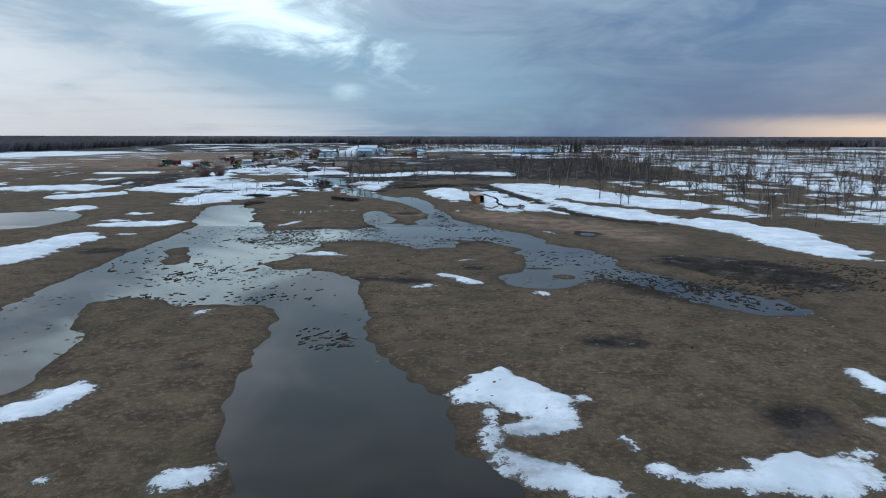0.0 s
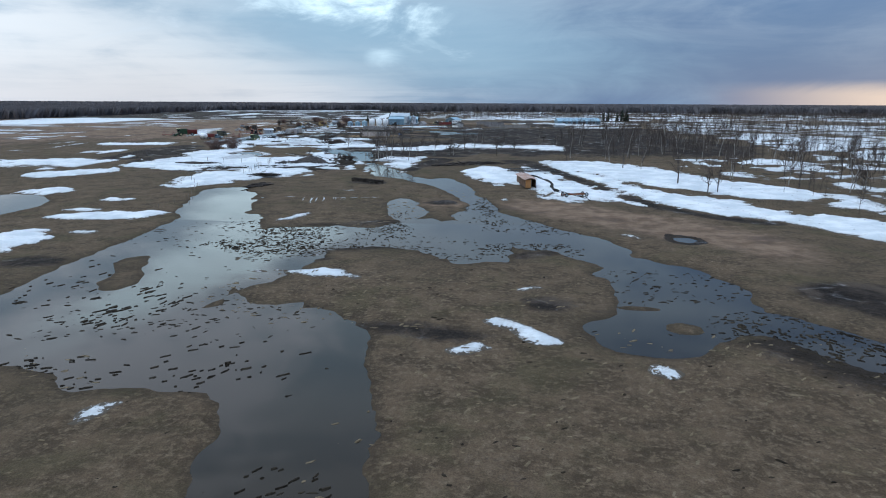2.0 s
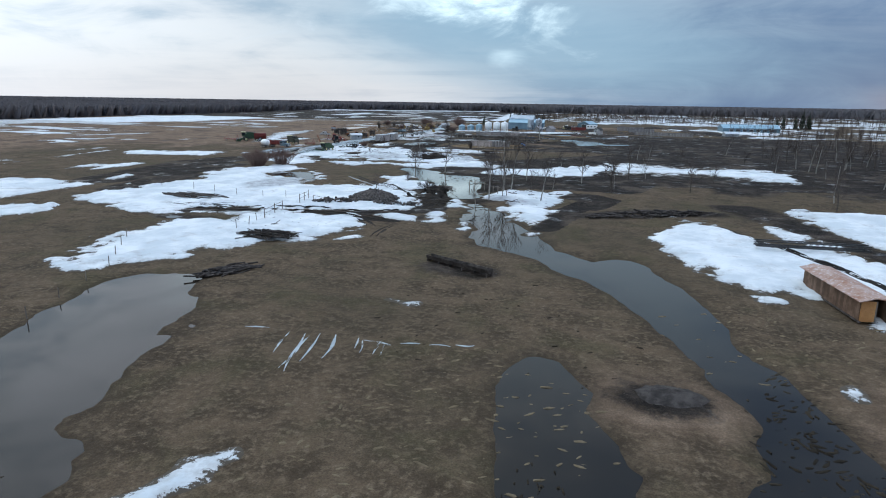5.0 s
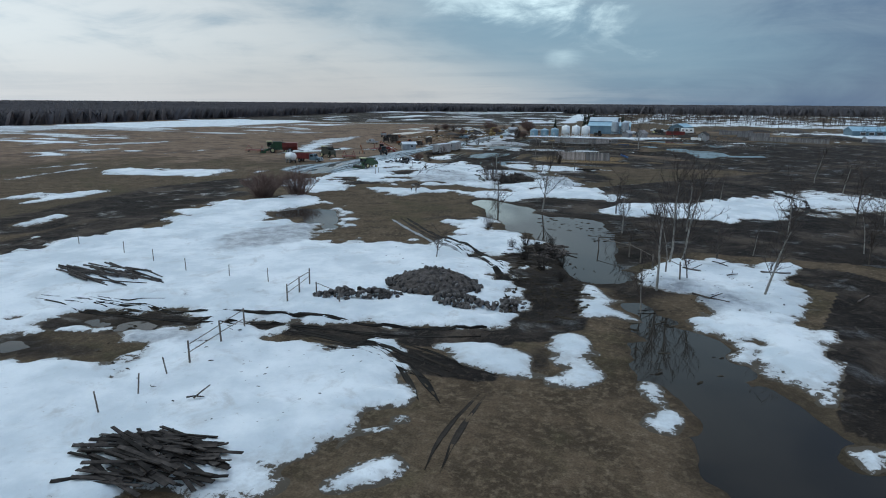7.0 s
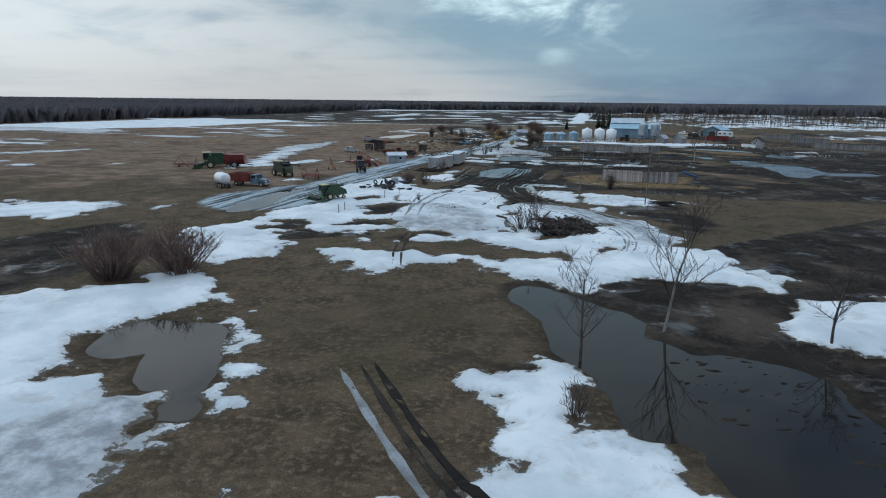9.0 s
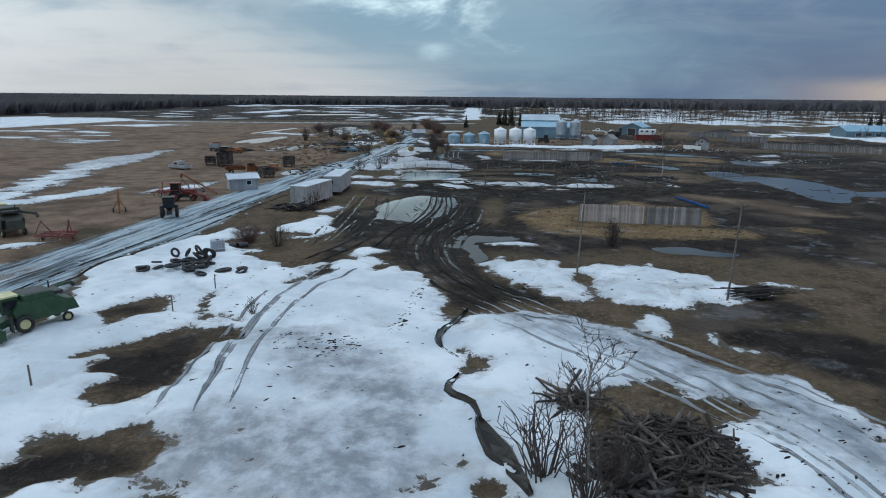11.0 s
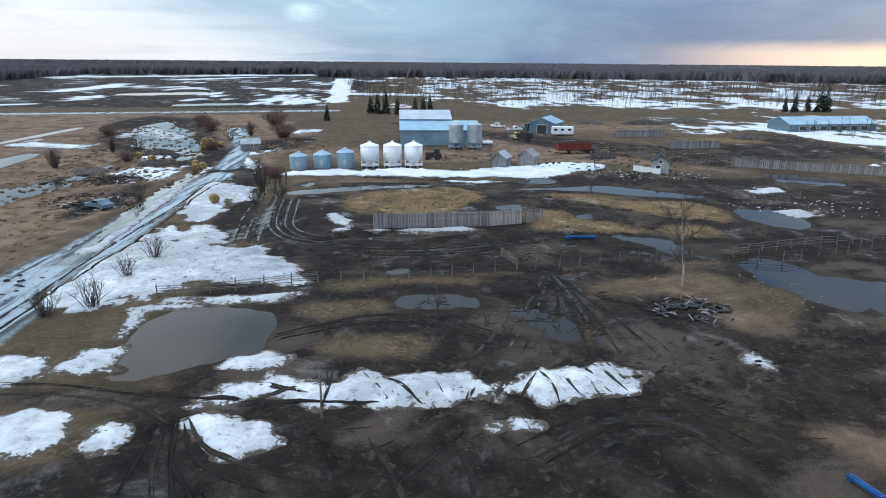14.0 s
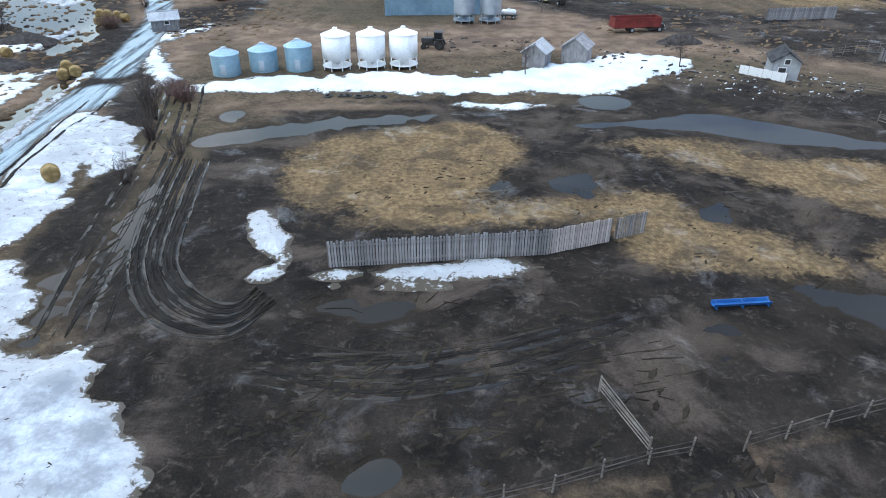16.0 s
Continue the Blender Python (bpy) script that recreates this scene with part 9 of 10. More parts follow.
STONES = stone_meshes()
GRAVEL = surface("brown_grey_gravel", (0.045, 0.038, 0.034), (0.125, 0.108, 0.098), 0.95, 4.0, bump=0.9)
rubble = heap("rubble_heap", "grey heap of gravel and field stones in snow", "rubble heap", -52.0, 212.4, 4.5, 3.0, 1.45, 280, STONES, "stone", STONE, 15, flat=1)
mound("gravel", "brown-grey gravel", 0, 0, 4.6, 3.1, 1.5, GRAVEL, 16, rubble)
heap("stone_row", "row of loose field stones in snow", "stones", -57.2, 207.5, 3.8, 1.0, 0.7, 110, STONES, "stone", STONE, 17, turn=20, flat=1)
heap("stone_row", "loose field stones beside the muddy track", "stones", -48.4, 208.6, 2.6, 1.3, 0.6, 100, STONES, "stone", STONE, 18, turn=-10, flat=1)
heap("stone_row", "loose field stones beside the black ditch", "stones", -44.6, 209.6, 1.4, 1.5, 0.5, 50, STONES, "stone", STONE, 118, flat=1)
mound("earth_mound", "dark heap of earth at the edge of the yard", -23.5, 480.0, 4.0, 1.6, 1.5, DARK_WOOD, 19)
mound("earth_mound", "low dark mound of old bedding in the pasture", -8.8, 149.6, 2.4, 1.6, 0.35, DARK_WOOD, 20)
for n, (x, y, rx, ry, h) in enumerate(((18.0, 566.0, 9, 4, 1.6), (36.0, 572.0, 10, 4, 1.8), (58.0, 470.0, 5, 3, 1.5), (34.0, 520.0, 6, 3, 1.4), (-2.0, 568.0, 6, 3, 1.3), (46.0, 505.0, 5, 3, 1.2), (-124.0, 470.0, 4, 3, 1.2), (-128.0, 485.0, 5, 3, 1.6), (-133.0, 462.0, 4, 3, 1.0))):
    mound("earth_mound", "dark brown heap of earth and old bedding", x, y, rx, ry, h, DARK_WOOD, 60 + n)

TYRE = hoop(0.55, 0.28)
TYRE_MESH = mesh_of("tyre", TYRE, RUBBER, True)
r = random.Random(31)


def tyre(x, y, tilt, lift, label):
    ob = new("tyre", TYRE_MESH)
    ob.matrix_world = pose(x, y, ground_at(x, y) + lift, tilt, 0, r.uniform(0, 360)) @ Matrix.Scale(r.uniform(.8, 1.15), 4)
    tagged(ob, label, "tyre", "discarded tyres")


for n in range(26):
    tyre(-96.3 + r.gauss(0, 1.9), 311.0 + r.gauss(0, 1.3), r.uniform(-20, 20), r.choice((0, 0, 0.25)), "discarded black tyre lying on snow")
for n in range(8):
    tyre(-96.2 + r.gauss(0, 2.0), 312.2 + r.gauss(0, 1.1), r.uniform(50, 85), 0.4, "black tyre standing on edge in snow")
for n in range(7):
    tyre(-77.5 + n * 1.1 + r.uniform(-.3, .3), 454.5 + r.uniform(-.4, .6), r.uniform(-15, 15), 0, "discarded black tyre on bare ground")
for n in range(9):
    tyre(-43.2 + r.gauss(0, 1.6), 385.8 + r.gauss(0, 1.2), r.uniform(-20, 20), 0.1, "discarded black tyre among broken planks")


def bale(x, y, turn, label, lift=0.0):
    ob = new("round_bale", BALE)
    ob.matrix_world = pose(x, y, ground_at(x, y) + 0.68 + lift, 90, 0, turn)
    tagged(ob, label, "bale", "round bales")


bm = turned([(0.5, -0.62), (0.70, -0.58), (0.75, -0.4), (0.73, 0.0), (0.75, 0.4), (0.70, 0.58), (0.5, 0.62)], 22)
for v in bm.verts:
    v.co *= 1 + 0.05 * noise.noise(v.co * 3.0)
BALE = mesh_of("round_bale", bm, HAY, True)
for x, y, turn, lift in ((-113.2, 464.0, 20, 0), (-111.8, 464.6, 25, 0), (-119.0, 497.0, 10, 0), (-120.6, 497.4, 15, 0), (-122.0, 498.2, 0, 0), (-119.8, 497.2, 10, 1.25), (-121.4, 498.0, 12, 1.25), (-118.0, 500.0, 80, 0), (-122.8, 501.0, 40, 0), (-120.5, 503.0, 30, 0),
                         (-126.5, 476.0, 60, 0), (-130.5, 479.0, 15, 0), (-99.8, 431.0, 30, 0), (-114.3, 467.6, 24, 0)):
    bale(x, y, turn, "weathered round straw bale beside the lane" if y < 480 else "weathered round straw bale in the bale yard", lift)


def caged_tank(x, y, turn):
    t = thing("caged_tank", x, y, turn, "grey plastic tank in a wire cage tipped in snow", "tank", sink=0.05)
    part("pallet", box((1.2, 1.0, 0.14), bevel=0.01), GREY_BOARD, t)
    part("tank", box((1.1, 0.9, 0.95), (0, 0, 0.15), bevel=0.09), GREY_PAINT, t, "cloudy grey plastic")
    for dx in (-0.59, -0.3, 0.0, 0.3, 0.59):
        for dy in (-0.49, 0.49):
            part("cage_bar", rod((dx, dy, 0.1), (dx, dy, 1.16), 0.014, sides=5), STEEL, t)
    for dy in (-0.25, 0.0, 0.25):
        for dx in (-0.6, 0.6):
            part("cage_bar", rod((dx, dy, 0.1), (dx, dy, 1.16), 0.014, sides=5), STEEL, t)
    for z in (0.35, 0.62, 0.9, 1.15):
        for dy in (-0.5, 0.5):
            part("cage_rail", rod((-0.6, dy, z), (0.6, dy, z), 0.014, sides=5), STEEL, t)
        for dx in (-0.6, 0.6):
            part("cage_rail", rod((dx, -0.5, z), (dx, 0.5, z), 0.014, sides=5), STEEL, t)
    part("lid", turned([(0.16, 1.09), (0.17, 1.13), (0.12, 1.15)], 14), DARK_METAL, t)


def burn_barrel(x, y, turn):
    t = thing("burn_barrel", x, y, turn, "blackened steel barrel lying in snow", "barrel", sink=0.04)
    o = part("shell", turned([(0.27, -0.44), (0.29, -0.42), (0.285, -0.16), (0.30, -0.14), (0.285, -0.12), (0.285, 0.12), (0.30, 0.14), (0.285, 0.16), (0.29, 0.42), (0.26, 0.44)], 20), DARK_METAL, t, soft=False)
    o.matrix_local = pose(0, 0, 0.28, 90, 0, 0)


caged_tank(-96.7, 316.6, 35)
burn_barrel(-96.6, 319.7, 70)
burn_barrel(-95.7, 320.0, 110)


# ---- clods, tussocks, ruts and litter ----
def scatter(name, label, category, zones, mat, seed, size=(0.15, 0.6), tall=0.25, wet=False, sides=5):
    """Loose small lumps over oval zones (x, y, half-width, half-depth, count), in one mesh."""
    r, verts, faces = random.Random(seed), [], []
    for zx, zy, zw, zd, count in zones:
        for n in range(int(count * (1.6 if wet else 1))):
            a, d = r.uniform(0, 2 * math.pi), math.sqrt(r.random())
            x, y = zx + math.cos(a) * d * zw, zy + math.sin(a) * d * zd
            z = float(rise(y)) - 0.04 if wet else ground_at(x, y) - 0.03
            s, t, b = r.uniform(*size), r.gauss(0.4, 0.5), len(verts)
            long = r.uniform(0.8, 2.4)
            for k in range(sides):
                q = 2 * math.pi * k / sides
                u, v = math.cos(q) * s * long, math.sin(q) * s * 0.6
                u, v = u * r.uniform(.7, 1.2), v * r.uniform(.7, 1.2)
                verts.append((x + u * math.cos(t) - v * math.sin(t), y + u * math.sin(t) + v * math.cos(t), z))
            for k in range(sides):
                p = verts[b + k]
                verts.append((x + (p[0] - x) * .6, y + (p[1] - y) * .6, z + s * tall * r.uniform(.6, 1.3)))
            for k in range(sides):
                m = (k + 1) % sides
                faces.append((b + k, b + m, b + sides + m, b + sides + k))
            faces.append(tuple(b + sides + k for k in range(sides)))
    me = bpy.data.meshes.new(name)
    me.from_pydata(verts, [], faces)
    me.materials.append(mat)
    return tagged(new(name, me), label, category, kind="stuff")


PEAT = surface("wet_peat", (0.016, 0.013, 0.010), (0.050, 0.040, 0.028), 0.95, 0.5, spec=0.1)
scatter("tussocks", "dark wet tussocks standing out of shallow water", "tussocks",
        ((-29.5, 114.0, 5.5, 11, 260), (-21.0, 110.5, 6, 3, 110), (4.5, 112.0, 8, 5, 150), (-12.0, 111.8, 5, 2, 60), (-30.0, 123.0, 7, 4, 130), (-16.8, 126.5, 3.2, 5, 120), (1.0, 149.0, 4, 9, 200), (-35.0, 126.0, 9, 6, 110),
         (-40.0, 120.0, 18, 12, 90)), PEAT, 50, (0.08, 0.30), 0.30, True)
scatter("tussocks", "dark wet tussocks standing out of shallow water", "tussocks",
        ((-46.0, 105.0, 18, 22, 110), (-24.0, 86.0, 9, 10, 90), (-36.0, 80.0, 8, 5, 60), (-10.5, 54.5, 2.6, 2.2, 34), (14.0, 96.0, 14, 7, 210), (30.0, 82.0, 12, 7, 330), (-5.0, 140.0, 6, 8, 70), (8.0, 128.0, 10, 6, 90), (-70.0, 85.0, 14, 14, 60),
         (-18.0, 117.0, 16, 4, 90), (-33.0, 113.0, 8, 3, 150), (-22.0, 108.5, 10, 2.5, 160), (-10.0, 107.0, 9, 2.5, 120), (-45.5, 250.0, 4, 8, 60), (-38.0, 243.0, 4, 7, 80), (-72.0, 196.0, 5, 2, 40), (-33.0, 205.0, 5, 8, 30)), PEAT, 51, (0.08, 0.30), 0.30, True)
scatter("clods", "dark clods and ridges of trampled wet soil", "clods",
        ((50.0, 84.0, 14, 10, 700), (38.0, 76.0, 9, 5, 260), (-54.0, 389.0, 4, 9, 160), (-66.0, 402.0, 12, 5, 160), (-42.0, 214.0, 4, 7, 120), (-46.0, 226.0, 3.5, 8, 160), (-40.0, 375.0, 14, 9, 140)), PEAT, 52, (0.10, 0.42), 0.28)
scatter("litter", "dark droppings and bits of bark on the snow", "litter",
        ((-75.0, 297.0, 16, 12, 240), (-52.0, 286.0, 7, 9, 420), (-92.0, 304.0, 8, 10, 120), (-60.0, 312.0, 10, 6, 120), (-80.0, 296.0, 3, 2, 160), (-75.6, 303.0, 0.5, 8, 120), (-88.0, 398.0, 9, 10, 240), (-60.0, 192.0, 10, 9, 110), (-50.0, 222.0, 12, 10, 120), (-30.0, 222.0, 9, 9, 130), (20.0, 165.0, 22, 14, 180), (70.0, 160.0, 32, 40, 600), (-86.0, 366.0, 6, 4, 60), (-66.0, 370.0, 10, 2, 90), (10.0, 40.0, 12, 8, 60)), PEAT, 53, (0.03, 0.13), 0.4)
scatter("droppings", "dark droppings on straw and pasture", "litter",
        ((-54.0, 342.0, 13, 12, 200), (-60.0, 428.0, 14, 8, 150), (-15.0, 80.0, 26, 30, 90), (14.0, 66.0, 22, 16, 90), (-20.0, 160.0, 12, 12, 60), (-40.0, 417.0, 8, 6, 60)), PEAT, 54, (0.08, 0.20), 0.5)
HAY_TUFT = surface("dead_weed_clumps", (0.10, 0.066, 0.040), (0.23, 0.160, 0.098), 0.95, 0.3)
STONE_PALE = surface("pale_stone_and_ice", (0.42, 0.44, 0.46), (0.66, 0.68, 0.70), 0.8, 0.4)
PALE_STRAW = surface("pale_dead_grass", (0.12, 0.092, 0.058), (0.20, 0.158, 0.10), 0.95, 1.0)
scatter("dead_grass", "flattened tufts of pale dead grass", "grass",
        ((-12.0, 90.0, 20, 10, 300), (14.0, 62.0, 26, 20, 500), (-22.0, 140.0, 10, 14, 260), (-38.0, 62.0, 14, 12, 200), (-38.0, 390.0, 10, 6, 160), (-150.0, 330.0, 40, 40, 300), (-118.0, 395.0, 12, 30, 300), (0.0, 160.0, 16, 8, 120)), PALE_STRAW, 55, (0.08, 0.28), 0.35)


scatter("rough_grass", "clumps of tall dead grass and weeds on rough ground", "grass",
        ((-132.0, 462.0, 22, 34, 700), (-140.0, 530.0, 26, 30, 500), (-124.0, 404.0, 10, 24, 220), (-100.0, 500.0, 12, 16, 160), (-48.0, 540.0, 26, 18, 220), (-10.0, 490.0, 24, 20, 200)), HAY_TUFT, 57, (0.15, 0.55), 0.5)
scatter("rubbish", "scattered scrap, boards and dark rubbish on rough ground", "litter",
        ((-120.0, 434.0, 8, 6, 160), (-130.0, 455.0, 10, 12, 120), (-134.0, 490.0, 14, 18, 120), (-106.0, 500.0, 8, 10, 90), (-30.0, 532.0, 14, 10, 130), (-26.0, 470.0, 18, 10, 130), (-18.0, 456.0, 9, 7, 120), (-112.0, 388.0, 5, 12, 60), (-60.0, 480.0, 20, 5, 60)), BLACK_WOOD, 58, (0.12, 0.42), 0.6)
scatter("pale_rubbish", "pale stones, ice lumps and plastic scraps", "litter",
        ((-118.0, 432.0, 7, 5, 60), (-20.0, 458.0, 12, 8, 90), (-6.0, 428.0, 14, 8, 70), (-30.0, 535.0, 12, 8, 50), (-108.0, 330.0, 6, 20, 50)), STONE_PALE, 59, (0.07, 0.22), 0.6)


def track(name, label, points, wide, mat, kind="structure", lift=0.05, wander=0.0, seed=1):
    """A wheel rut: a ribbon with raised lips pressed along a curved line of plan points."""
    r = random.Random(seed)
    pts = [Vector((x, y, 0)) for x, y in points]
    line = []
    for i in range(len(pts) - 1):
        p0, p1, p2, p3 = pts[max(i - 1, 0)], pts[i], pts[i + 1], pts[min(i + 2, len(pts) - 1)]
        steps = max(3, int((p2 - p1).length / 0.5))
        for s in range(steps):
            u = s / steps
            line.append(0.5 * ((2 * p1) + (p2 - p0) * u + (2 * p0 - 5 * p1 + 4 * p2 - p3) * u * u + (3 * p1 - p0 - 3 * p2 + p3) * u ** 3))
    verts, faces = [], []
    for i, p in enumerate(line):
        d = (line[min(i + 1, len(line) - 1)] - line[max(i - 1, 0)]).normalized()
        side, w = Vector((-d.y, d.x, 0)), wide * (1 + 0.22 * math.sin(i * 0.7 + seed)) * min(1, (i + 0.6) / 6, (len(line) - i - 0.4) / 6)
        q = p + side * math.sin(i * 0.07 + seed * 1.7) * wander * 2
        for u, h in ((-0.5, -0.03), (-0.36, lift * r.uniform(.6, 1.4)), (-0.2, lift * .3), (0.2, lift * .3), (0.36, lift * r.uniform(.6, 1.4)), (0.5, -0.03)):
            v = q + side * (u * w)
            verts.append((v.x, v.y, ground_at(v.x, v.y) + h))
    for i in range(len(line) - 1):
        for k in range(5):
            a = i * 6 + k
            faces.append((a, a + 1, a + 7, a + 6))
    me = bpy.data.meshes.new(name)
    me.from_pydata(verts, [], faces)
    me.materials.append(mat)
    return tagged(new(name, me), label, "track", kind=kind)


WET_MUD = surface("wet_rut_mud", (0.008, 0.0068, 0.006), (0.024, 0.020, 0.016), 0.8, 0.6)
ICE_RUT = surface("grey_slush_rut", (0.11, 0.115, 0.12), (0.27, 0.285, 0.30), 0.5, 0.8)
SLUSH_RUT = surface("packed_slush", (0.23, 0.25, 0.27), (0.42, 0.45, 0.47), 0.55, 0.6)
rr = random.Random(5)
for n in range(10):                      # rings turned by a tractor in the corral
    d = n * 0.62
    track("wheel_rut", "curved wheel rut in black mud", [(-91.2 + d * .7, 436.0), (-90.3 + d * .7, 427.0 - d * .2), (-88.4 + d * .55, 417.0 + d * .1), (-85.0 + d * .4, 410.5 + d * .5), (-80.0, 408.3 + d * .6), (-77.0 - d * .3, 412.0 + d * .35)], 0.34, WET_MUD if n % 3 else WATER, wander=0.05, seed=20 + n)
for n in range(13):                      # ruts fanning from the gate
    a = n - 6
    track("wheel_rut", "long wheel rut fanning from the corral gate", [(-54.2 + a * .12, 396.0), (-54.6 + a * .45, 389.5), (-55.6 + a * .95, 382.5), (-56.8 + a * 1.35, 376.5)], 0.34, WET_MUD if n % 2 else WATER, wander=0.07, seed=40 + n, lift=0.03 if n % 2 else 0.004)
for n in range(5):
    track("wheel_rut", "wheel rut across black corral mud", [(-78.0, 404.6 + n * .5), (-66.0, 404.0 + n * .6), (-55.0, 407.5 + n * .5)], 0.3, WET_MUD if n % 2 else WATER, wander=0.07, seed=60 + n, lift=0.03 if n % 2 else 0.004)
for o in (0.0, 1.7):
    track("wheel_track", "slushy wheel track across the snow", [(-83.5 + o, 313.0), (-85.6 + o, 306.0), (-85.2 + o, 296.0), (-83.2 + o, 288.0)], 0.32, ICE_RUT, wander=0.06, seed=70)
    track("wheel_track", "slushy wheel track across the snow", [(-67.5, 303.2 + o), (-60.0, 300.2 + o), (-54.0, 294.5 + o), (-49.0, 289.0 + o)], 0.34, ICE_RUT, wander=0.1, seed=72)
    track("wheel_track", "black wheel track through snow", [(-78.0, 197.2 + o), (-68.0, 198.0 + o), (-59.5, 200.0 + o), (-50.7, 201.0 + o), (-44.7, 203.0 + o)], 0.4, WET_MUD, wander=0.08, seed=74)
    track("wheel_track", "black wheel track through snow", [(-59.0, 199.2 + o * .4), (-52.9 + o * .5, 198.6), (-48.5 + o * .6, 196.0), (-45.5 + o * .8, 192.0)], 0.55, WET_MUD, wander=0.06, seed=76)
    track("wheel_track", "dark wheel track along the snowy pasture", [(20.0, 153.0 + o), (14.0, 165.0 + o), (13.5, 178.0 + o), (3.0, 205.0 + o)], 0.6, WET_MUD, wander=0.08, seed=78)
    track("wheel_track", "curved wheel track in snow by the trees", [(-22.0, 298.0 + o), (-15.0, 288.0 + o), (-12.6 + o, 276.0), (-16.0 + o, 260.0)], 0.6, WET_MUD, wander=0.08, seed=80)
    track("wheel_track", "wheel track through wet snow", [(-58.0 + o, 231.0), (-51.0 + o, 223.5), (-46.0 + o, 217.0)], 0.6, WET_MUD, wander=0.06, seed=82)
    track("wheel_track", "wheel track beside the flooded yard", [(-90.0 + o, 353.0), (-87.5 + o, 341.0), (-86.0 + o, 326.0), (-88.0 + o, 316.0)], 0.4, WET_MUD, wander=0.06, seed=84)
for n in (0, 2, 5, 7):
    o = n * 0.95 - 4
    track("wheel_track", "icy wheel track along the soaked lane", [(-107.5 + o, 296.0), (-107.3 + o, 330.0), (-106.5 + o, 370.0), (-106.2 + o, 410.0), (-106.8 + o, 455.0)], 0.36, WET_MUD if n % 2 else SLUSH_RUT, wander=0.12, seed=90 + n, lift=0.03)


# ---- churned mud: short ridges and water-filled grooves ----
def in_water(x, y):
    i, j = min(np.searchsorted(GX, x), len(GX) - 1), min(np.searchsorted(GY, y), len(GY) - 1)
    return LAKE[j, i] > -0.25


def in_mud(x, y):
    i, j = min(np.searchsorted(GX, x), len(GX) - 1), min(np.searchsorted(GY, y), len(GY) - 1)
    return FIELDS["mud"][j, i] > 0.2 and BANK[j, i] < -0.2 and FIELDS["straw"][j, i] < -0.5


def ridges(name, label, zones, mat, seed, wide=(0.10, 0.26), high=0.07, where=None):
    """Short curved ridges over oval zones (x, y, half-width, half-depth, count, direction, spread, length), in one mesh."""
    r, verts, faces = random.Random(seed), [], []
    for zx, zy, zw, zd, count, way, spread, length in zones:
        for n in range(count):
            a, d = r.uniform(0, 2 * math.pi), math.sqrt(r.random())
            x, y = zx + math.cos(a) * d * zw, zy + math.sin(a) * d * zd
            if where and (not where(x, y) or noise.noise(Vector((x * 0.33, y * 0.33, seed))) < r.uniform(-0.35, 0.25)):
                continue
            t, bend = radians(way + r.gauss(0, spread)), r.gauss(0, 0.04)
            steps, w = 5, r.uniform(*wide)
            l, b = length * r.uniform(0.25, 1.0) * r.uniform(0.4, 1.5) / steps, len(verts)
            for s in range(steps + 1):
                e = w * (0.35 + 0.65 * math.sin(math.pi * (s + 0.4) / (steps + 0.8))) * r.uniform(.75, 1.25)
                z = max(ground_at(x, y), float(rise(y)))
                sx, sy = -math.sin(t) * e, math.cos(t) * e
                verts += [(x + sx, y + sy, z - 0.04), (x + sx * .3, y + sy * .3, z + high * r.uniform(.5, 1.2)), (x - sx * .3, y - sy * .3, z + high * r.uniform(.5, 1.2)), (x - sx, y - sy, z - 0.04)]
                x, y, t = x + math.cos(t) * l, y + math.sin(t) * l, t + bend
            for s in range(steps):
                for k in range(3):
                    q = b + s * 4 + k
                    faces.append((q, q + 1, q + 5, q + 4))
    me = bpy.data.meshes.new(name)
    me.from_pydata(verts, [], faces)
    me.materials.append(mat)
    return tagged(new(name, me), label, "mud", kind="stuff")


ridges("mud_ridges", "dark ridges of churned mud between the ruts", (
    (-76.6, 334.0, 3.2, 7, 90, 96, 12, 3.6), (-80.5, 345.0, 3.0, 8, 50, 100, 10, 3.2), (-57.5, 384.0, 6, 7, 55, 75, 16, 4.0), (-64.0, 385.0, 8, 3, 24, 8, 12, 4.0),
    (-66.0, 404.0, 12, 4, 40, 5, 10, 4.5), (-89.5, 420.0, 2.5, 9, 40, 75, 8, 4.0), (-75.0, 198.5, 9, 1.6, 30, 3, 5, 4.5), (-43.0, 216.0, 2.5, 9, 30, 105, 14, 3.0), (-37.0, 243.0, 4, 8, 50, 20, 16, 2.5)), PEAT, 61, (0.06, 0.13), 0.035)
ridges("groove_water", "narrow water-filled grooves in churned mud", (
    (-77.0, 333.0, 4.2, 8, 60, 98, 10, 3.0), (-87.0, 338.0, 3, 10, 24, 95, 6, 4.0), (-89.5, 419.0, 2.5, 9, 50, 75, 8, 3.4), (-37.0, 243.0, 4, 8, 30, 20, 14, 2.2)), WATER, 62, (0.06, 0.15), 0.004)
DAMP = surface("damp_rut_soil", (0.020, 0.0165, 0.0135), (0.048, 0.039, 0.031), 0.9, 0.6)
for a, b in (((-64.0, 374.9), (-65.7, 369.6)), ((-62.1, 374.6), (-64.1, 368.9)), ((-60.1, 375.0), (-59.4, 369.2)), ((-57.4, 375.2), (-56.2, 369.8)), ((-55.6, 375.4), (-54.2, 370.4)), ((-75.5, 374.6), (-75.2, 369.2)), ((-72.0, 374.7), (-68.3, 369.2))):
    track("wheel_track", "muddy wheel track through a strip of snow", [a, ((a[0] + b[0]) / 2 + .15, (a[1] + b[1]) / 2), b], 0.36, DAMP, wander=0.05, seed=int(-a[0]), lift=0.03)
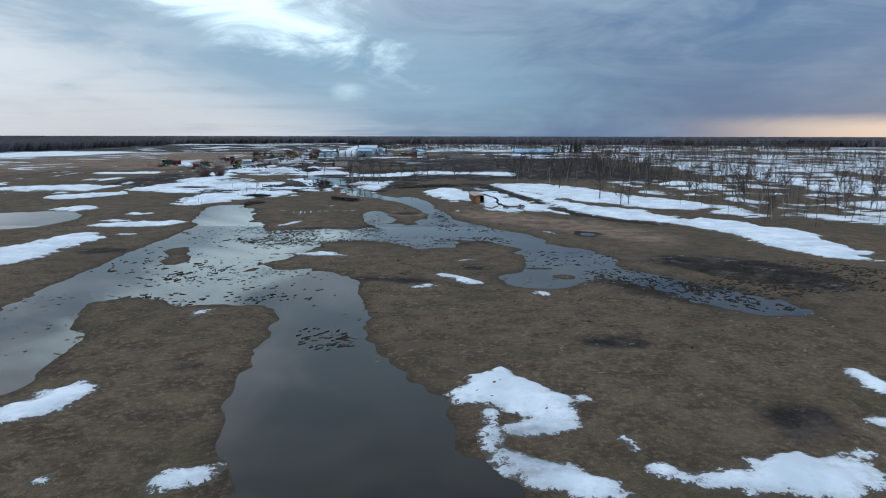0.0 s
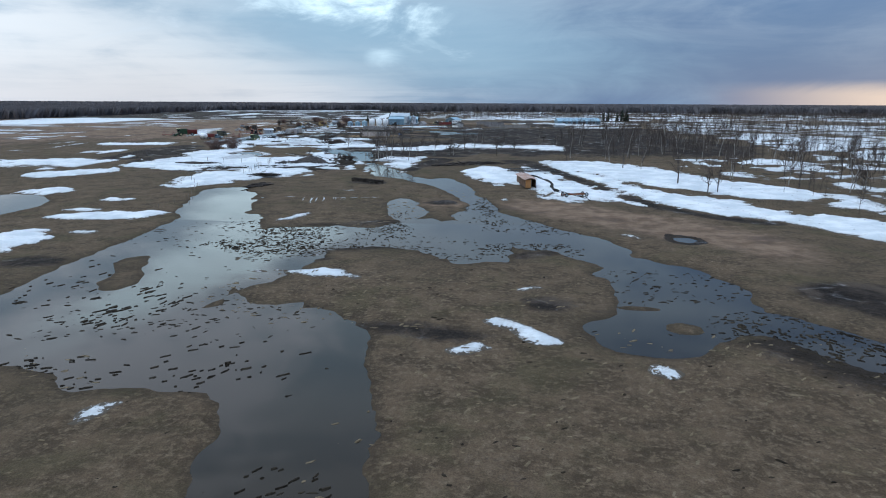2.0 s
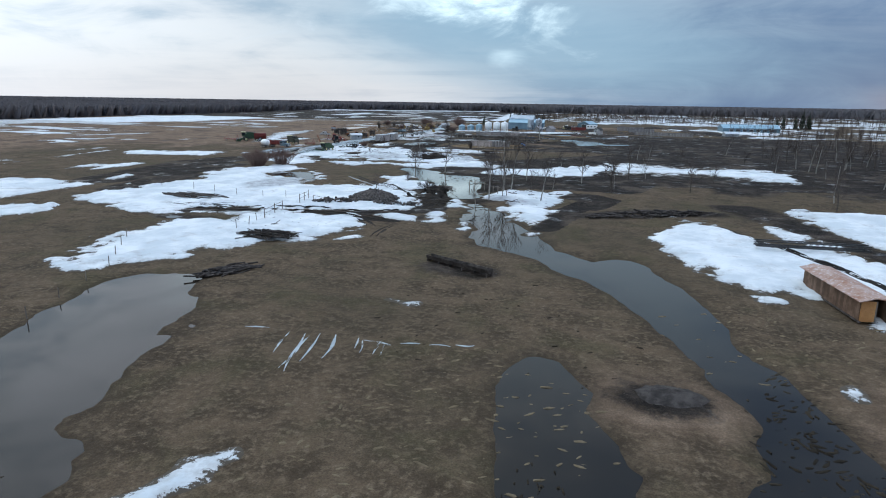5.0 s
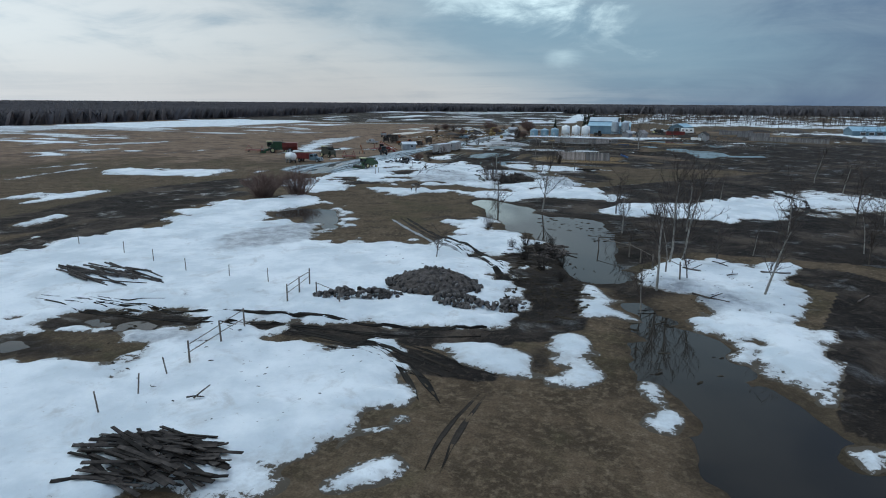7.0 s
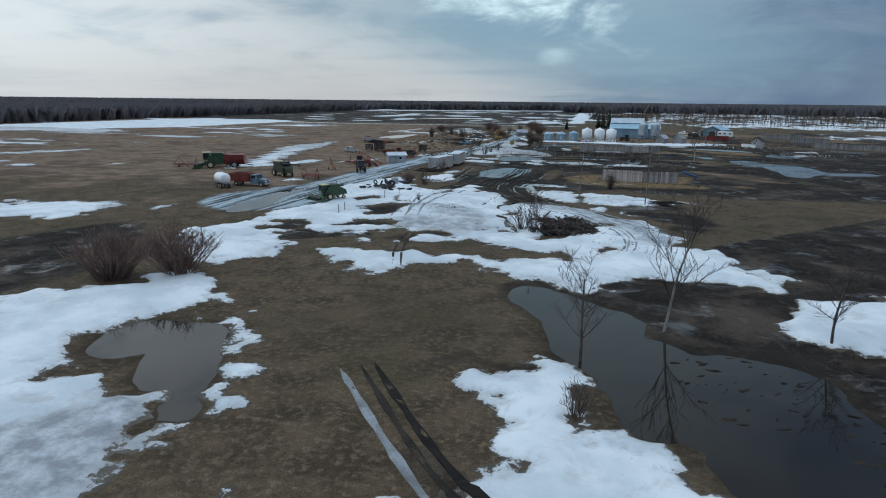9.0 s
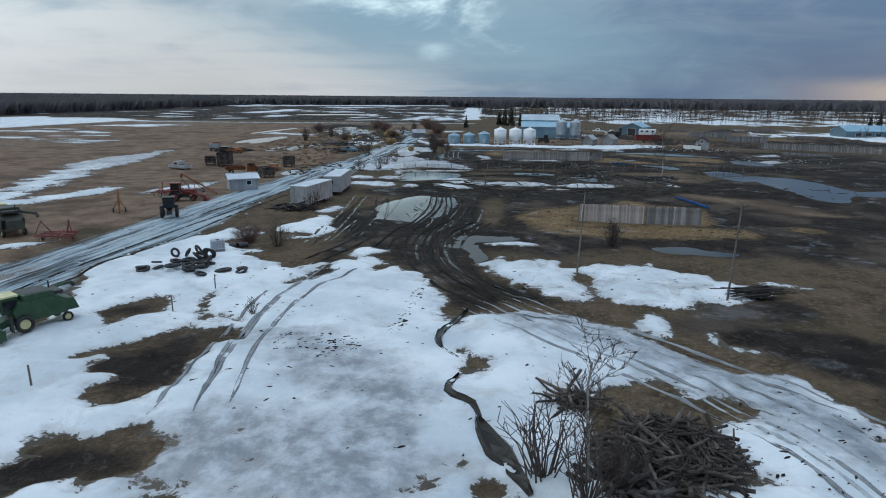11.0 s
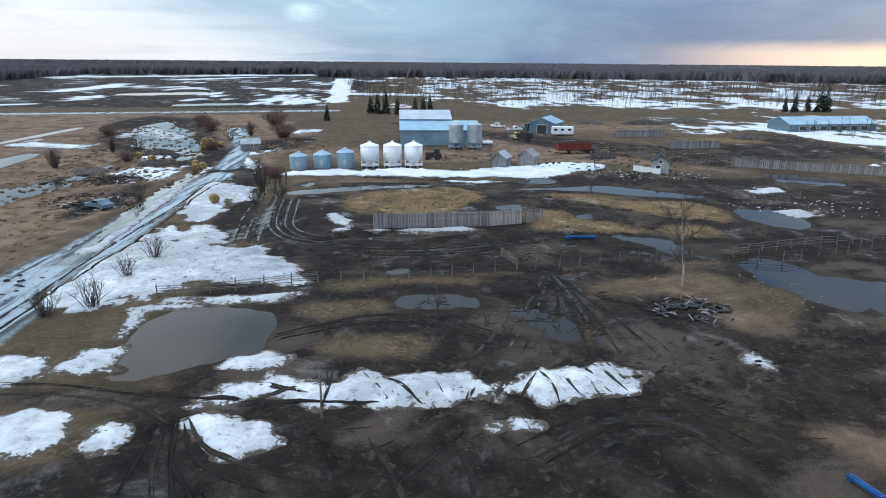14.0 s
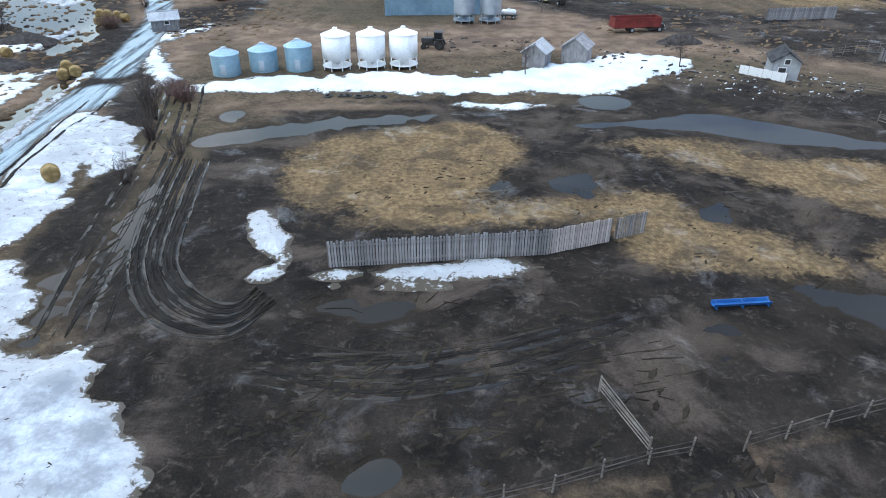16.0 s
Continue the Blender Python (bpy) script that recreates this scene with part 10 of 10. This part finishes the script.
for o in (0.0, 0.9):
    track("wheel_track", "dark wheel track in bare wet pasture", [(-79.2 + o, 279.0), (-78.6 + o, 275.0), (-77.2 + o, 270.0), (-75.0 + o, 264.0)], 0.3, DAMP, wander=0.05, seed=95)
for n, pts in enumerate(([(-84.6, 368.5), (-84.0, 364.5), (-82.6, 360.0), (-81.9, 355.0)], [(-84.0, 368.5), (-83.2, 364.5), (-81.6, 360.0), (-81.0, 355.4)], [(-83.6, 368.0), (-82.0, 364.6), (-79.6, 362.6), (-76.6, 361.0)], [(-83.4, 368.6), (-81.4, 365.4), (-78.6, 363.6), (-74.4, 361.8)],
                         [(-84.2, 368.0), (-82.8, 364.0), (-80.8, 360.8), (-79.4, 357.0)], [(-85.4, 368.6), (-85.0, 364.0), (-84.8, 360.0)], [(-103.0, 371.4), (-95.0, 372.2), (-88.0, 370.6), (-83.8, 367.6)], [(-103.0, 372.8), (-95.0, 373.6), (-88.0, 372.0), (-80.0, 370.6), (-71.0, 369.8)],
                         [(-75.0, 366.0), (-71.0, 363.0), (-69.0, 359.0)], [(-72.0, 366.0), (-70.0, 361.0), (-69.6, 356.0)], [(-68.0, 366.6), (-66.0, 362.6), (-66.4, 358.0)], [(-66.0, 366.4), (-70.0, 361.6), (-73.0, 358.6)])):
    track("wheel_rut", "dark wheel rut at the muddy crossing", pts, 0.34, WET_MUD if n % 3 else DAMP, wander=0.04, seed=110 + n, lift=0.05)


def ruts(label, points, count, apart, wide, mats, seed, lift=0.04, fan=0.0):
    """Wheel ruts side by side along one curved line; fan spreads them towards its end."""
    r = random.Random(seed)
    last = len(points) - 1
    for n in range(count):
        o, line = (n - (count - 1) / 2) * apart + r.gauss(0, apart * 0.16), []
        for i, (x, y) in enumerate(points):
            (ax, ay), (bx, by) = points[max(i - 1, 0)], points[min(i + 1, last)]
            d = math.hypot(bx - ax, by - ay)
            w = o * (1 + fan * i / last)
            line.append((x - (by - ay) / d * w + r.gauss(0, 0.12), y + (bx - ax) / d * w + r.gauss(0, 0.12)))
        mat = mats[n % len(mats)]
        track("wheel_rut", label, line, wide * r.uniform(0.75, 1.25), mat, wander=0.06, seed=seed * 10 + n, lift=0.006 if mat is WATER else lift)


FURROW_ICE = surface("pale_furrow_ice", (0.24, 0.29, 0.32), (0.46, 0.52, 0.55), 0.35, 1.2)
ruts("dark wheel track through wet snow beside the bare knoll", [(-68.2, 242.2), (-60.7, 233.7), (-54.5, 227.8), (-49.1, 222.4)], 3, 1.1, 0.5, (ICE_RUT, DAMP, WET_MUD), 201)
ruts("black wheel track leaving the muddy farm road", [(-56.5, 199.2), (-50.8, 198.6), (-47.3, 197.2), (-44.9, 195.8)], 5, 0.7, 0.34, (WET_MUD, DAMP), 202)
ruts("dark wheel track across wet pasture", [(-42.6, 194.2), (-42.9, 188.9), (-42.5, 185.4)], 2, 1.2, 0.3, (DAMP,), 203)
ruts("grey wheel track pressed into old snow", [(-84.1, 287.4), (-85.6, 296.5), (-86.4, 306.0), (-86.2, 316.0)], 2, 1.7, 0.34, (ICE_RUT,), 204, 0.02)
ruts("grey slush wheel track curving past the log pile", [(-69.8, 307.1), (-63.6, 300.0), (-57.7, 295.0), (-53.5, 288.9), (-51.9, 284.1), (-51.6, 279.6), (-52.0, 276.0)], 7, 0.85, 0.24, (ICE_RUT, SLUSH_RUT), 205, 0.02)
ruts("black wheel rut sweeping out of the flooded yard", [(-77.8, 348.3), (-78.1, 330.0), (-77.0, 320.0), (-73.8, 312.2), (-69.0, 306.5)], 6, 0.8, 0.36, (WET_MUD, WATER, DAMP), 206, 0.06)
ruts("black wheel rut sweeping out of the flooded yard", [(-73.3, 337.3), (-75.8, 328.3), (-74.9, 318.9), (-71.6, 312.4), (-67.0, 307.0)], 5, 0.7, 0.34, (WET_MUD, DAMP, WATER), 207, 0.06)
ruts("deep wheel rut in yard mud", [(-81.1, 361.2), (-79.2, 346.5), (-79.3, 335.1), (-79.6, 329.4), (-79.3, 322.0)], 6, 0.75, 0.34, (WET_MUD, DAMP), 208, 0.07, 0.6)
ruts("deep wheel rut in yard mud", [(-75.2, 347.5), (-75.3, 337.3), (-76.9, 329.8), (-77.1, 324.0)], 5, 0.7, 0.32, (WET_MUD, WATER, DAMP), 209, 0.07, 0.5)
ruts("wet wheel rut beside the trailers", [(-88.0, 354.2), (-86.9, 338.0), (-86.6, 324.0)], 4, 0.8, 0.34, (WATER, DAMP), 210, 0.04)
ruts("wet wheel rut beside the trailers", [(-92.5, 354.0), (-90.0, 334.0), (-89.1, 322.0)], 3, 0.9, 0.34, (WATER, DAMP), 211, 0.04)
ruts("curved wheel rut in wet ground", [(-62.1, 363.7), (-57.1, 367.0), (-52.5, 366.9), (-50.2, 363.5)], 5, 0.7, 0.28, (WATER, WET_MUD, DAMP), 212)
ruts("wheel rut curving across the soaked paddock", [(-80.3, 380.9), (-74.3, 383.9), (-68.2, 384.1), (-62.7, 380.2)], 3, 0.8, 0.3, (WET_MUD, DAMP), 213)
ruts("wheel rut across black corral mud", [(-76.7, 406.1), (-71.1, 404.6), (-64.8, 405.0), (-57.7, 406.8)], 6, 0.75, 0.26, (WATER, WET_MUD, DAMP), 214, 0.03)
ruts("wet wheel track along the corral edge", [(-96.6, 461.0), (-92.9, 439.5), (-91.3, 423.0), (-89.5, 408.9)], 6, 0.95, 0.4, (WATER, WET_MUD), 215, 0.04)
for points, wide in (([(-71.3, 304.5), (-72.5, 298.6), (-71.9, 296.4), (-70.4, 295.0)], 0.55), ([(-70.7, 293.8), (-71.0, 291.2), (-69.6, 289.9), (-68.9, 287.7)], 0.7), ([(-69.3, 288.7), (-68.1, 286.2), (-67.3, 284.7), (-66.5, 283.0)], 1.7)):
    track("meltwater_brook", "narrow brook of dark meltwater cut through snow", points, wide, WATER, wander=0.05, seed=95, lift=0.14)
for n, (points, wide) in enumerate((([(-75.0, 374.6), (-75.0, 372.0), (-75.2, 369.4)], 0.50),
                                   ([(-64.0, 375.0), (-64.8, 372.4), (-65.9, 369.8)], 0.55),
                                   ([(-61.3, 374.7), (-62.8, 372.1), (-64.4, 369.1)], 0.60),
                                   ([(-59.9, 374.0), (-61.6, 370.7), (-62.5, 369.0)], 0.35),
                                   ([(-58.2, 374.7), (-58.1, 372.1), (-57.6, 370.1)], 0.40),
                                   ([(-56.5, 375.1), (-56.1, 372.5), (-55.4, 370.3)], 0.50),
                                   ([(-54.5, 375.4), (-54.0, 373.2), (-53.5, 371.4)], 0.55),
                                   ([(-72.7, 374.3), (-71.9, 372.7), (-70.6, 370.0)], 0.25),
                                   ([(-68.2, 374.3), (-67.1, 370.3)], 0.30),
                                   ([(-82.4, 373.2), (-79.1, 372.4), (-74.7, 370.6)], 0.50),
                                   ([(-80.6, 370.5), (-78.4, 371.7), (-75.6, 372.9)], 0.40),
                                   ([(-59.5, 373.4), (-59.3, 370.8), (-59.3, 369.2)], 0.30))):
    track("wheel_track", "dark muddy wheel track across dirty snow", points, wide, DAMP, wander=0.05, seed=140 + n, lift=0.03)
fr = random.Random(66)
for n in range(9):                       # short furrows that hold ice
    x, y, l = -37.2 + n * 0.85 + fr.uniform(-.2, .2) + (1.2 if n > 4 else 0), 153.2 + fr.uniform(-.6, .3), fr.uniform(3.2, 8.0) * (0.6 if n > 4 else 1.0)
    ruts("narrow ice-filled furrow in the pasture", [(x, y), (x + 0.08 * l + fr.uniform(-.2, .2), y - l * 0.5), (x + 0.15 * l, y - l)], 1, 0.5, fr.uniform(.24, .5), (FURROW_ICE,), 216 + n, 0.02)
for x, y, l in ((-31.0, 152.8, 2.6), (-28.0, 153.4, 1.6), (-26.0, 153.3, 2.0), (-41.5, 153.4, 2.4), (-23.8, 154.0, 1.4)):
    ruts("narrow ice-filled furrow in the pasture", [(x, y), (x + l * .5, y + .2), (x + l, y + .1)], 1, 0.5, 0.55, (FURROW_ICE,), int(-x) + 300, 0.02)
ridges("tussock_rows", "rows of dark wet tussocks standing in the flood", (
    (-29.8, 119.0, 5.5, 9, 140, 92, 10, 0.7), (-33.5, 112.0, 7, 3, 110, 92, 14, 0.6), (6.8, 129.0, 11, 7, 260, 125, 14, 0.6), (-14.8, 123.0, 2.4, 5, 70, 100, 12, 0.8), (-35.3, 85.3, 4, 7, 110, 60, 8, 1.1), (-45.0, 92.0, 7, 9, 60, 60, 12, 0.8),
    (28.7, 80.0, 9, 6, 420, 118, 10, 0.8), (36.0, 73.0, 10, 6, 520, 118, 10, 0.9), (46.0, 66.0, 12, 7, 420, 118, 10, 1.0), (52.0, 80.0, 12, 9, 420, 118, 12, 1.0), (-31.2, 122.7, 8, 4, 100, 96, 12, 0.9), (-16.2, 125.5, 4, 4, 90, 96, 12, 0.7), (-15.8, 135.0, 2.2, 6, 70, 96, 14, 0.5), (1.5, 142.9, 6, 7, 200, 118, 12, 0.8),
    (-21.9, 117.6, 9, 4, 110, 95, 14, 0.6), (-16.3, 111.5, 10, 2.2, 130, 90, 30, 0.5), (-31.0, 109.5, 6, 2.4, 120, 90, 25, 0.6), (5.0, 113.0, 6, 3.0, 150, 90, 30, 0.5), (-12.0, 56.0, 2.5, 4, 40, 40, 10, 0.8), (-21.0, 72.0, 6, 5, 70, 40, 10, 0.8), (-9.0, 148.0, 6, 10, 60, 118, 12, 0.6), (-33.0, 69.5, 6, 3, 80, 20, 16, 0.7)), PEAT, 220, (0.04, 0.17), 0.07, in_water)
ridges("trampled_mud", "short dark ridges of trampled mud", (
    (-60.0, 366.0, 22, 4, 200, 10, 25, 1.4), (-58.0, 388.0, 16, 7, 260, 60, 40, 1.2), (-70.0, 350.0, 10, 14, 200, 100, 30, 1.2), (-45.0, 420.0, 14, 10, 160, 20, 60, 1.2), (-40.0, 372.0, 12, 6, 160, 10, 40, 1.2), (-42.0, 218.0, 4, 9, 200, 110, 20, 1.0), (-72.0, 406.0, 20, 8, 260, 8, 25, 1.6), (-20.0, 350.0, 20, 30, 260, 40, 50, 1.6)), PEAT, 221, (0.03, 0.10), 0.05, in_mud)
